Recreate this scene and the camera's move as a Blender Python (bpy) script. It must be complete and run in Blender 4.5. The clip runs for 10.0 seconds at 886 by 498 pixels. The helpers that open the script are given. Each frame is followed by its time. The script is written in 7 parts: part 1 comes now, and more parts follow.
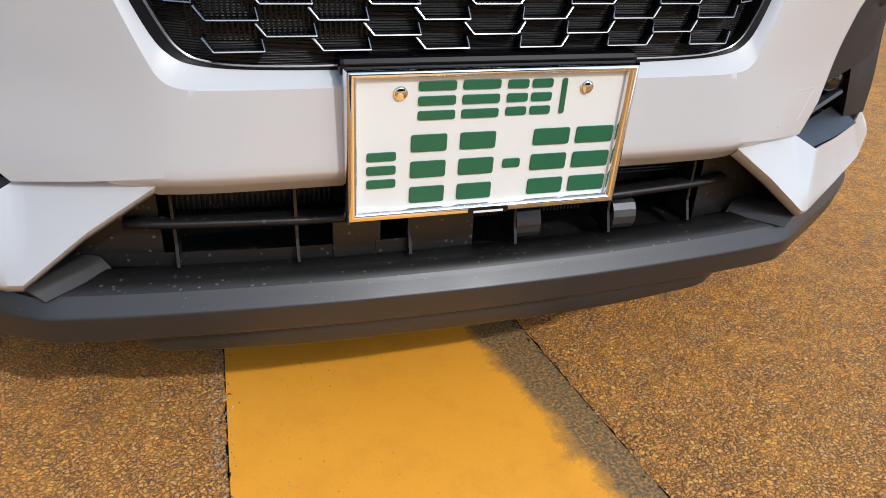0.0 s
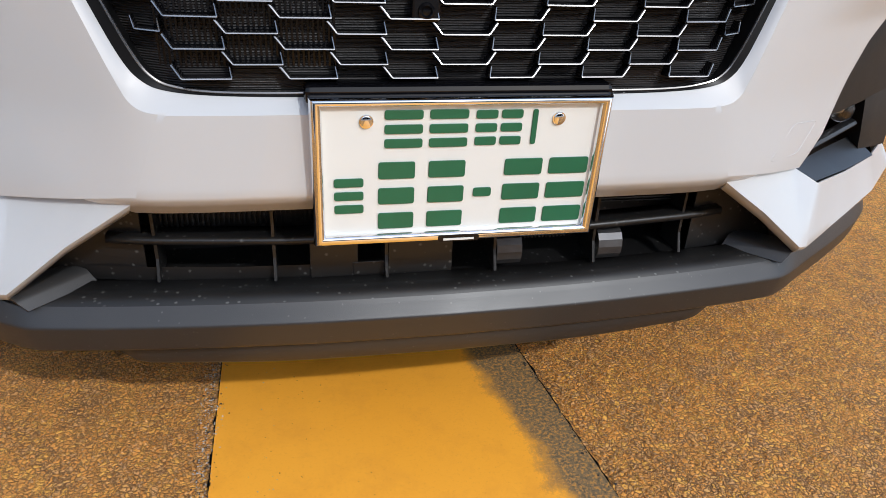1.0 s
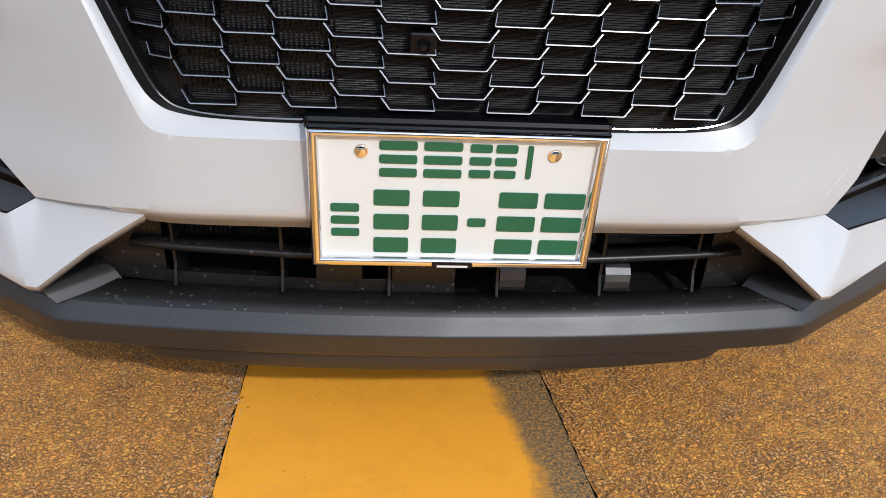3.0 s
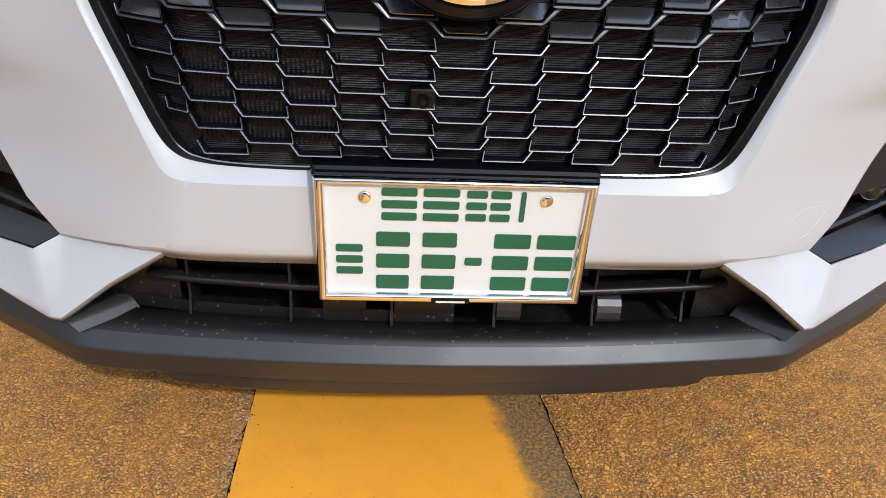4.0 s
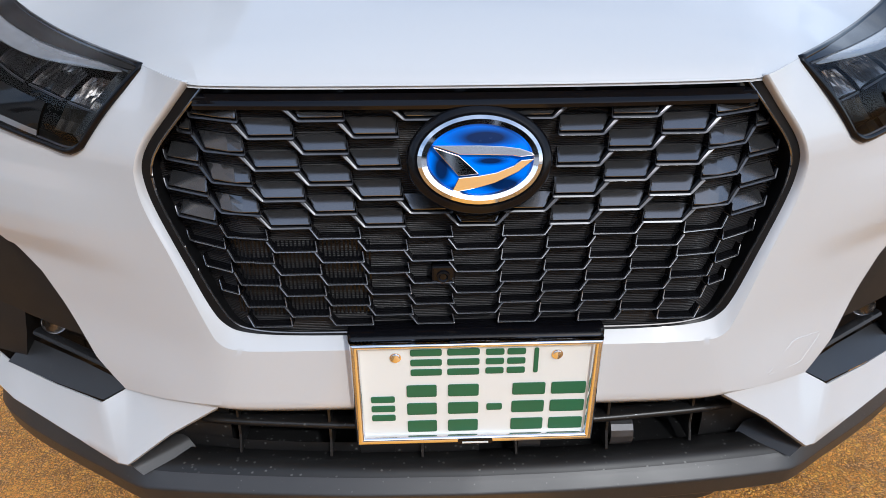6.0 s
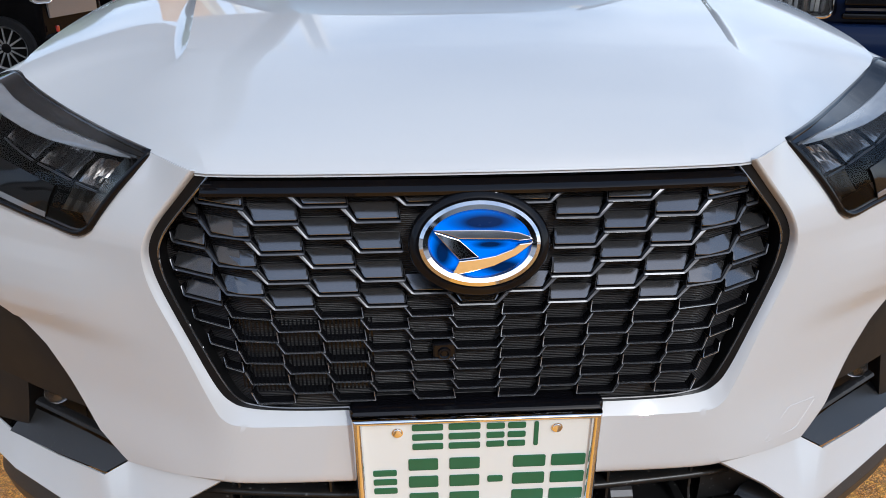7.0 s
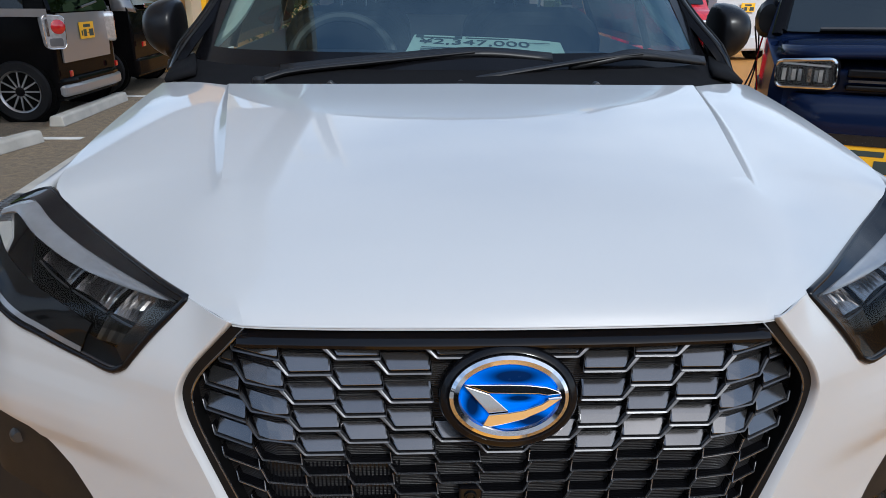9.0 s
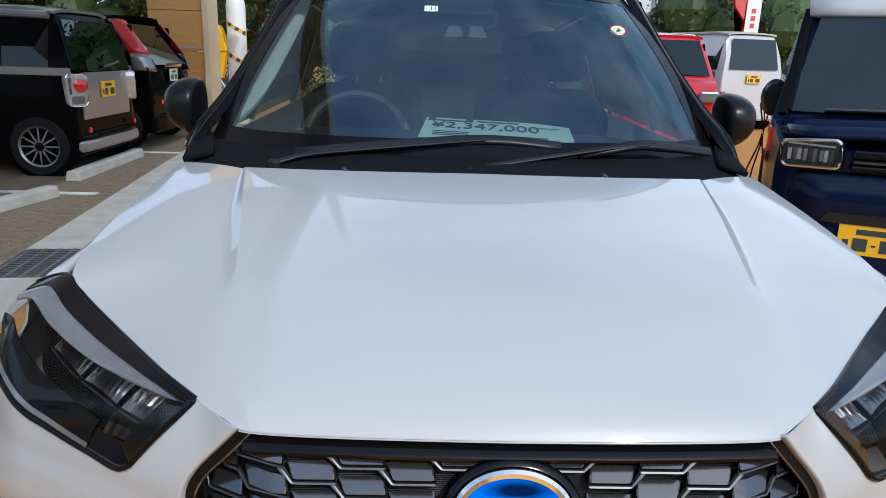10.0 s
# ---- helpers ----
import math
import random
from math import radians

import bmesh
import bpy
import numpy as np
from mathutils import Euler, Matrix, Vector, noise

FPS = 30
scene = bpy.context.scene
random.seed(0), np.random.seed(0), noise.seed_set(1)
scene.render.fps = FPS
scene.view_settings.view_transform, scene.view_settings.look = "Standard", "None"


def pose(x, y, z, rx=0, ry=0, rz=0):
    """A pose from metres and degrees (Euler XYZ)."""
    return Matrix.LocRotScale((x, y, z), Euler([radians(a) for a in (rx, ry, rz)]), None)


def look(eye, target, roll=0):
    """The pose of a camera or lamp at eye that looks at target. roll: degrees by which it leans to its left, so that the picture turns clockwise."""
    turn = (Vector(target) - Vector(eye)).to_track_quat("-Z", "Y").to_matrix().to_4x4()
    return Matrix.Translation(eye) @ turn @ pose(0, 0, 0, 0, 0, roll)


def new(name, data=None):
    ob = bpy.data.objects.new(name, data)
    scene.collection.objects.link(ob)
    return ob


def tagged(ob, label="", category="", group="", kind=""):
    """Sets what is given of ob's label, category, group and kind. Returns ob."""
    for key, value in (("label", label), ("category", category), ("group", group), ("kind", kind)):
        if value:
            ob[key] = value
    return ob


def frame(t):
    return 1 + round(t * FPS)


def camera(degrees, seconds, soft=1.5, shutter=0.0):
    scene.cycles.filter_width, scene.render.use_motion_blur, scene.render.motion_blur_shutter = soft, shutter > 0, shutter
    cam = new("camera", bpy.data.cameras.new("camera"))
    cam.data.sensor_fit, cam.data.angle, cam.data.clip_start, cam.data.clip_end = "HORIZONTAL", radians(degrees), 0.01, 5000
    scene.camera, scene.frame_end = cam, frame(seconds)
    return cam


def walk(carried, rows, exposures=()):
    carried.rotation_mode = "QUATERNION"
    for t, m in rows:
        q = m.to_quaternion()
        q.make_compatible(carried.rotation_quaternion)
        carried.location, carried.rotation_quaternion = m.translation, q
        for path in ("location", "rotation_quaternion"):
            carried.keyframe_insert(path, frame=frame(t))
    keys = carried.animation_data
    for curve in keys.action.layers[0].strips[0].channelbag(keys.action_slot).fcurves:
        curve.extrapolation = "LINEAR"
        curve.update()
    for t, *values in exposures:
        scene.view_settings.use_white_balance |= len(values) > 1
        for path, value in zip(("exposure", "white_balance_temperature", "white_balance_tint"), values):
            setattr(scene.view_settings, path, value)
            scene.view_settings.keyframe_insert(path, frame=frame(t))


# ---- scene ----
cam = camera(64.6, 10.0, soft=0.8)
PATH = [
    (0, (-0.267, -0.69, 0.739), (0.261, 0.997, -0.196), 2.8),
    (0.5, (-0.214, -0.703, 0.753), (0.247, 1.008, -0.174), 2.7),
    (1, (-0.175, -0.704, 0.763), (0.214, 1.028, -0.158), 2.8),
    (1.5, (-0.146, -0.71, 0.769), (0.165, 1.04, -0.149), 2.9),
    (2, (-0.113, -0.71, 0.773), (0.107, 1.048, -0.154), 3.1),
    (2.5, (-0.087, -0.709, 0.787), (0.088, 1.048, -0.152), 3.2),
    (4, (-0.066, -0.735, 0.877), (0.062, 1.017, -0.079), 3.2),
    (4.5, (-0.062, -0.745, 0.92), (0.048, 1.013, -0.027), 2.6),
    (5, (-0.068, -0.756, 0.966), (0.022, 1.009, 0.03), 1.7),
    (5.5, (-0.07, -0.756, 1.012), (-0.006, 1.026, 0.105), 0.4),
    (6, (-0.068, -0.761, 1.055), (-0.008, 1.047, 0.202), -0.3),
    (7.5, (-0.088, -0.745, 1.15), (0.003, 1.102, 0.391), -0.4),
    (8, (-0.104, -0.736, 1.184), (-0.002, 1.117, 0.438), -0.3),
    (8.5, (-0.107, -0.732, 1.222), (-0.018, 1.128, 0.492), -0.2),
    (9, (-0.111, -0.719, 1.26), (-0.032, 1.157, 0.571), 0.5),
    (9.5, (-0.113, -0.712, 1.298), (-0.047, 1.192, 0.688), 1.5),
    (10, (-0.115, -0.712, 1.327), (-0.056, 1.214, 0.79), 1.8),
]
EXPOSED = [(0, 0.33, 6200, 8), (2.5, 0.36, 6200, 8), (4.5, 0.42, 6180, 8), (6, 0.32, 6120, 8), (8, 0.13, 6060, 7), (10, 0.11, 6080, 6)]
walk(cam, [(t, look(eye, target, roll)) for t, eye, target, roll in PATH], EXPOSED)

# ---- light ----
SUN_DIR = Vector((0.29, -0.655, 0.575)).normalized()
sun = new("sun", bpy.data.lights.new("sun", "SUN"))
sun.data.energy, sun.data.angle, sun.data.color = 1.6, radians(1.5), (1.0, 0.993, 0.98)
sun.matrix_world = Matrix.Translation((6, -6, 8)) @ SUN_DIR.to_track_quat("Z", "Y").to_matrix().to_4x4()

world = bpy.data.worlds.new("sky")
scene.world = world
world.use_nodes = True
wn, wl = world.node_tree.nodes, world.node_tree.links
wn.clear()
w_out, w_bg = wn.new("ShaderNodeOutputWorld"), wn.new("ShaderNodeBackground")
w_sky = wn.new("ShaderNodeTexSky")
w_sky.sky_type, w_sky.sun_disc = "NISHITA", False
w_sky.sun_elevation, w_sky.sun_rotation = math.asin(SUN_DIR.z), math.atan2(SUN_DIR.x, SUN_DIR.y)
w_sky.air_density, w_sky.dust_density, w_sky.ozone_density = 1.0, 2.5, 2.0
# thin broken cloud over the blue
w_co, w_map = wn.new("ShaderNodeTexCoord"), wn.new("ShaderNodeMapping")
w_map.inputs["Scale"].default_value = (1.6, 1.6, 3.6)
w_noise, w_ramp = wn.new("ShaderNodeTexNoise"), wn.new("ShaderNodeMapRange")
w_noise.inputs["Scale"].default_value, w_noise.inputs["Detail"].default_value = 1.0, 7.0
w_noise.inputs["Roughness"].default_value = 0.62
for key, value in (("From Min", 0.40), ("From Max", 0.64), ("To Min", 0.05), ("To Max", 0.53)):
    w_ramp.inputs[key].default_value = value
w_mix = wn.new("ShaderNodeMixRGB")
w_mix.inputs["Color2"].default_value = (10.6, 11.1, 11.9, 1)
w_blue = wn.new("ShaderNodeMixRGB")
w_blue.inputs["Fac"].default_value = 0.13
w_blue.inputs["Color2"].default_value = (1.7, 4.0, 8.6, 1)
wl.new(w_co.outputs["Generated"], w_map.inputs["Vector"])
wl.new(w_map.outputs["Vector"], w_noise.inputs["Vector"])
wl.new(w_noise.outputs["Fac"], w_ramp.inputs["Value"])
w_sep, w_thin, w_fac = wn.new("ShaderNodeSeparateXYZ"), wn.new("ShaderNodeMapRange"), wn.new("ShaderNodeMath")
for key, value in (("From Min", 0.50), ("From Max", 0.92), ("To Min", 1.0), ("To Max", 0.36)):
    w_thin.inputs[key].default_value = value
w_fac.operation = "MULTIPLY"
wl.new(w_co.outputs["Generated"], w_sep.inputs["Vector"])
wl.new(w_sep.outputs["Z"], w_thin.inputs["Value"])
wl.new(w_thin.outputs["Result"], w_fac.inputs[0])
wl.new(w_ramp.outputs["Result"], w_fac.inputs[1])
wl.new(w_fac.outputs["Value"], w_mix.inputs["Fac"])
wl.new(w_sky.outputs["Color"], w_blue.inputs["Color1"])
wl.new(w_blue.outputs["Color"], w_mix.inputs["Color1"])
wl.new(w_mix.outputs["Color"], w_bg.inputs["Color"])
w_bg.inputs["Strength"].default_value = 0.15
wl.new(w_bg.outputs["Background"], w_out.inputs["Surface"])


# ---- materials ----
def shader(name, color, rough=0.5, metal=0.0, coat=0.0, spec=0.5):
    m = bpy.data.materials.new(name)
    m.use_nodes = True
    b = m.node_tree.nodes["Principled BSDF"]
    b.inputs["Base Color"].default_value = (*color, 1)
    b.inputs["Roughness"].default_value = rough
    b.inputs["Metallic"].default_value = metal
    b.inputs["Coat Weight"].default_value = coat
    b.inputs["Coat Roughness"].default_value = 0.03
    b.inputs["Specular IOR Level"].default_value = spec
    return m


def nodes_of(m):
    return m.node_tree.nodes, m.node_tree.links, m.node_tree.nodes["Principled BSDF"]


def noise_node(m, scale, detail=4.0, rough=0.55, stretch=None):
    n, l, _ = nodes_of(m)
    co, tex = n.new("ShaderNodeTexCoord"), n.new("ShaderNodeTexNoise")
    tex.inputs["Scale"].default_value, tex.inputs["Detail"].default_value = scale, detail
    tex.inputs["Roughness"].default_value = rough
    if stretch:
        mp = n.new("ShaderNodeMapping")
        mp.inputs["Scale"].default_value = stretch
        l.new(co.outputs["Object"], mp.inputs["Vector"])
        l.new(mp.outputs["Vector"], tex.inputs["Vector"])
    else:
        l.new(co.outputs["Object"], tex.inputs["Vector"])
    return tex


def ramp(m, socket, stops):
    n, l, _ = nodes_of(m)
    r = n.new("ShaderNodeValToRGB")
    while len(r.color_ramp.elements) < len(stops):
        r.color_ramp.elements.new(0.5)
    for e, (p, c) in zip(r.color_ramp.elements, stops):
        e.position, e.color = p, (*c, 1)
    l.new(socket, r.inputs["Fac"])
    return r.outputs["Color"]


def mix(m, fac, a, b, kind="MIX"):
    n, l, _ = nodes_of(m)
    x = n.new("ShaderNodeMixRGB")
    x.blend_type = kind
    for socket, v in ((x.inputs["Fac"], fac), (x.inputs["Color1"], a), (x.inputs["Color2"], b)):
        if isinstance(v, (int, float)):
            socket.default_value = v
        elif isinstance(v, tuple):
            socket.default_value = (*v, 1)
        else:
            l.new(v, socket)
    return x.outputs["Color"]


def scaled(m, socket, low, high, a=0.0, b=1.0):
    n, l, _ = nodes_of(m)
    r = n.new("ShaderNodeMapRange")
    for key, v in (("From Min", low), ("From Max", high), ("To Min", a), ("To Max", b)):
        r.inputs[key].default_value = v
    l.new(socket, r.inputs["Value"])
    return r.outputs["Result"]


def bump(m, socket, strength=0.2, dist=0.002):
    n, l, b = nodes_of(m)
    k = n.new("ShaderNodeBump")
    k.inputs["Strength"].default_value, k.inputs["Distance"].default_value = strength, dist
    l.new(socket, k.inputs["Height"])
    if b.inputs["Normal"].is_linked:
        l.new(b.inputs["Normal"].links[0].from_socket, k.inputs["Normal"])
    l.new(k.outputs["Normal"], b.inputs["Normal"])


def worn(name, color, rough, metal=0.0, coat=0.0, vary=0.12, grain=400.0, relief=0.0, spots=3.0, spec=0.5):
    """A plain surface with soft blotches, fine grain and uneven gloss."""
    m = shader(name, color, rough, metal, coat, spec)
    n, l, b = nodes_of(m)
    big, fine = noise_node(m, spots, 5), noise_node(m, grain, 2)
    dark = tuple(c * (1 - vary) for c in color)
    light = tuple(min(1, c * (1 + vary)) for c in color)
    l.new(ramp(m, big.outputs["Fac"], [(0.2, dark), (0.8, light)]), b.inputs["Base Color"])
    l.new(scaled(m, big.outputs["Fac"], 0.15, 0.85, max(0.0, rough * 0.85), min(1, rough * 1.2)), b.inputs["Roughness"])
    if relief:
        bump(m, fine.outputs["Fac"], relief, 0.0006)
    return m


M_WHITE = worn("white_paint", (0.50, 0.508, 0.513), 0.38, coat=1.0, vary=0.012, spots=2.0, spec=0.2)
nodes_of(M_WHITE)[2].inputs["Coat IOR"].default_value = 1.5
M_BLACK = worn("black_plastic", (0.021, 0.0206, 0.021), 0.40, vary=0.15, grain=900, relief=0.2, spots=9, spec=0.60)


def dusty(m, scale, share, tone):
    """Dried drops: small pale rings and specks, sparse."""
    n, l, b = nodes_of(m)
    co, v = n.new("ShaderNodeTexCoord"), n.new("ShaderNodeTexVoronoi")
    v.inputs["Scale"].default_value = scale
    wob = noise_node(m, scale * 2.2, 3)
    l.new(mix(m, 0.002, co.outputs["Object"], wob.outputs["Color"], "ADD"), v.inputs["Vector"])
    sep = n.new("ShaderNodeSeparateColor")
    l.new(v.outputs["Color"], sep.inputs["Color"])
    pick = scaled(m, sep.outputs["Red"], 1 - share, 1 - share + 0.02)
    spot = scaled(m, v.outputs["Distance"], 0.40, 0.10)
    both = mix(m, 1.0, pick, spot, "MULTIPLY")
    l.new(mix(m, mix(m, 1.0, both, (0.42, 0.42, 0.42), "MULTIPLY"), b.inputs["Base Color"].links[0].from_socket, tone), b.inputs["Base Color"])


dusty(M_BLACK, 260, 0.04, (0.13, 0.125, 0.115))
M_MOUTH = worn("mouth_plastic", (0.0085, 0.0083, 0.0085), 0.36, vary=0.2, grain=900, relief=0.2, spots=14)
dusty(M_MOUTH, 150, 0.16, (0.20, 0.20, 0.195))
# shelf plastic, toned darker than the lip's
M_SHELF = worn("shelf_plastic", (0.0125, 0.0122, 0.0122), 0.42, vary=0.2, grain=900, relief=0.2, spots=7, spec=0.35)
dusty(M_SHELF, 150, 0.15, (0.20, 0.195, 0.185))
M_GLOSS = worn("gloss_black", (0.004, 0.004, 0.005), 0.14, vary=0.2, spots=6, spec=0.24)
M_SCALE = worn("grille_face", (0.195, 0.192, 0.193), 0.15, metal=0.9, vary=0.10, spots=8)
M_EDGE = worn("grille_edge", (0.105, 0.105, 0.11), 0.36, metal=0.9, vary=0.2, spots=25)
M_BAR = worn("mesh_edge", (0.30, 0.30, 0.31), 0.17, metal=0.9, vary=0.2, spots=25)
M_REFL = worn("lamp_bright", (0.42, 0.40, 0.39), 0.24, metal=1.0, vary=0.3, spots=30)
M_CHROME = worn("chrome", (0.83, 0.83, 0.84), 0.06, metal=1.0, vary=0.03, spots=20)
M_STEEL = worn("dull_steel", (0.40, 0.40, 0.41), 0.35, metal=1.0, vary=0.2, spots=30)
M_CLIP = worn("clip_steel", (0.10, 0.10, 0.104), 0.5, metal=0.9, vary=0.2, spots=40)
# near-black, put in for unlit depth behind openings and inside wells
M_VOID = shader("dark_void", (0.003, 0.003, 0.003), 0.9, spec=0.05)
M_RUBBER = worn("rubber", (0.008, 0.008, 0.009), 0.6, vary=0.25, spots=10, spec=0.25)
M_PLATE = worn("plate_white", (0.70, 0.715, 0.685), 0.38, vary=0.02, spots=6)
M_GREEN = worn("plate_green", (0.012, 0.115, 0.055), 0.4, vary=0.1, spots=20)
M_YELLOW = worn("plate_yellow", (0.85, 0.47, 0.02), 0.4, vary=0.04, spots=6)
M_BLUE = worn("badge_blue", (0.0, 0.16, 0.80), 0.25, vary=0.05, spots=20, spec=0.12)
# soft navy ovals put the badge's dark reflections into its blue
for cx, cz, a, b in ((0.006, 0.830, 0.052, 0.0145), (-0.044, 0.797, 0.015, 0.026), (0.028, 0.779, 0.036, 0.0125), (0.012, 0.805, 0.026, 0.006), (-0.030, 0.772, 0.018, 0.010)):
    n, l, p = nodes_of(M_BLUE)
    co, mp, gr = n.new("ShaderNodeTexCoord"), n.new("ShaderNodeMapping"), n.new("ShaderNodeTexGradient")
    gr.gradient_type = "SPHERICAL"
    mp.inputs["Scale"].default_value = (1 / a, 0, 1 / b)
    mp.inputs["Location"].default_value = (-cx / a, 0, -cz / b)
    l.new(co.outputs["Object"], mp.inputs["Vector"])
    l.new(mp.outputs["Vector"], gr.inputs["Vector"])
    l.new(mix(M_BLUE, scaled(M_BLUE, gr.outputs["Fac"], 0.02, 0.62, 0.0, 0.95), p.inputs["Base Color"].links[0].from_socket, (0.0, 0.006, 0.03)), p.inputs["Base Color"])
M_SILVER = worn("silver_paint", (0.23, 0.235, 0.245), 0.3, metal=0.15, coat=0.8, vary=0.04, spots=3)
M_BLACKCAR = worn("black_paint", (0.004, 0.004, 0.005), 0.08, vary=0.2, spots=2, spec=0.10)
M_BLACKVAN = worn("deep_black_paint", (0.004, 0.004, 0.0045), 0.10, vary=0.2, spots=2, spec=0.03)
M_PIANO = worn("piano_black", (0.003, 0.003, 0.004), 0.05, vary=0.2, spots=6, spec=0.30)
M_SURROUND = worn("satin_black", (0.007, 0.007, 0.0075), 0.34, vary=0.2, spots=6, spec=0.16)
M_BEZEL = worn("bezel_plastic", (0.0085, 0.0075, 0.0070), 0.55, vary=0.15, grain=700, relief=0.25, spots=9, spec=0.35)
# brown metal: the ochre reflection in the lens put in as colour
M_BOWL = worn("brown_reflector", (0.085, 0.07, 0.054), 0.42, metal=1.0, vary=0.5, spots=40)
M_LAMPBLACK = worn("smoked_black", (0.004, 0.004, 0.004), 0.09, vary=0.2, spots=8, spec=0.20)
M_MIRROR = worn("mirror_shell", (0.006, 0.006, 0.007), 0.28, vary=0.2, spots=5, spec=0.25)
M_WIPER = worn("wiper_black", (0.010, 0.010, 0.011), 0.38, vary=0.2, spots=12, spec=0.4)
M_COWL = worn("cowl_plastic", (0.007, 0.007, 0.008), 0.85, vary=0.15, grain=700, relief=0.3, spots=9, spec=0.12)
M_LAMPCLEAR = worn("lamp_clear", (0.72, 0.73, 0.75), 0.18, metal=0.6, coat=0.8, vary=0.35, spots=24)
M_NAVYCAR = worn("navy_paint", (0.005, 0.011, 0.036), 0.10, vary=0.15, spots=2, spec=0.18)
M_REDCAR = worn("red_paint", (0.55, 0.015, 0.02), 0.2, coat=1.0, vary=0.06, spots=2)
M_REDLENS = worn("red_lens", (0.50, 0.008, 0.012), 0.1, coat=1.0, vary=0.15, spots=30)
M_CLEARLENS = worn("clear_lens", (0.24, 0.245, 0.262), 0.18, metal=0.5, coat=0.6, vary=0.06, spots=8)
M_GUIDE = worn("light_guide", (0.22, 0.225, 0.235), 0.22, metal=0.3, coat=0.6, vary=0.25, spots=14)
M_TRIM = worn("pillar_trim", (0.60, 0.66, 0.60), 0.75, vary=0.05, spots=5)
M_CABIN = worn("cabin_plastic", (0.012, 0.012, 0.014), 0.7, vary=0.2, spots=6)
M_WHEEL = worn("wheel_leather", (0.075, 0.08, 0.085), 0.5, vary=0.1, spots=10)
M_SEAT = worn("seat_cloth", (0.014, 0.015, 0.017), 0.9, vary=0.25, spots=20, relief=0.3)
M_PAPER = worn("pale_green_card", (0.62, 0.80, 0.72), 0.6, vary=0.03, spots=8)
M_CREAM = worn("cream_paper", (0.74, 0.66, 0.46), 0.6, vary=0.04, spots=8)
M_INK = worn("dark_ink", (0.03, 0.05, 0.05), 0.6, vary=0.1, spots=30)
M_CONC = worn("pale_concrete", (0.42, 0.40, 0.36), 0.9, vary=0.22, grain=160, relief=0.7, spots=5)
M_LINE = worn("white_line", (0.62, 0.61, 0.58), 0.85, vary=0.2, grain=200, relief=0.5, spots=7)
M_POST = worn("white_post", (0.78, 0.78, 0.77), 0.4, vary=0.04, spots=3)
M_TAPE = worn("yellow_tape", (0.85, 0.45, 0.02), 0.5, vary=0.06, spots=9)
M_DIGGER = worn("yellow_machine", (0.80, 0.42, 0.01), 0.35, vary=0.08, spots=4)
M_BARK = worn("bark", (0.10, 0.075, 0.05), 0.95, vary=0.3, spots=12)
M_SIDE = worn("pale_grey_cladding", (0.36, 0.365, 0.37), 0.6, vary=0.12, spots=1.2)
M_HOUSE = worn("grey_cladding", (0.07, 0.075, 0.085), 0.6, vary=0.15, spots=1.2)
M_VANWHITE = worn("silver_white_paint", (0.50, 0.505, 0.515), 0.35, coat=0.6, vary=0.02, spots=2)
M_PALE = worn("white_cladding", (0.72, 0.73, 0.74), 0.5, vary=0.04, spots=1)


def canvas():
    """White roofing cloth that lets part of the daylight through."""
    m = worn("white_canvas", (0.74, 0.75, 0.76), 0.8, vary=0.04, spots=1, spec=0.1)
    n, l, b = nodes_of(m)
    thin, both = n.new("ShaderNodeBsdfTranslucent"), n.new("ShaderNodeMixShader")
    thin.inputs["Color"].default_value = (0.86, 0.87, 0.88, 1)
    both.inputs["Fac"].default_value = 0.42
    out = next(k for k in n if k.type == "OUTPUT_MATERIAL")
    l.new(b.outputs["BSDF"], both.inputs[1])
    l.new(thin.outputs["BSDF"], both.inputs[2])
    l.new(both.outputs["Shader"], out.inputs["Surface"])
    return m


M_CANVAS = canvas()


def plank_wall():
    m = worn("orange_boards", (0.62, 0.33, 0.10), 0.55, vary=0.10, spots=2.5)
    n, l, b = nodes_of(m)
    grain = noise_node(m, 14, 5, stretch=(0.5, 0.5, 9))
    l.new(mix(m, 0.25, b.inputs["Base Color"].links[0].from_socket,
              ramp(m, grain.outputs["Fac"], [(0.35, (0.42, 0.20, 0.05)), (0.65, (0.75, 0.45, 0.16))])), b.inputs["Base Color"])
    return m


M_WOOD = plank_wall()


def leaf_mat(name, a, b_):
    m = shader(name, a, 0.55)
    n, l, b = nodes_of(m)
    g = n.new("ShaderNodeNewGeometry")
    l.new(ramp(m, g.outputs["Random Per Island"], [(0.0, a), (0.6, b_), (1.0, tuple(c * 1.7 for c in b_))]), b.inputs["Base Color"])
    return m


M_LEAF = leaf_mat("leaves", (0.018, 0.035, 0.012), (0.045, 0.075, 0.02))


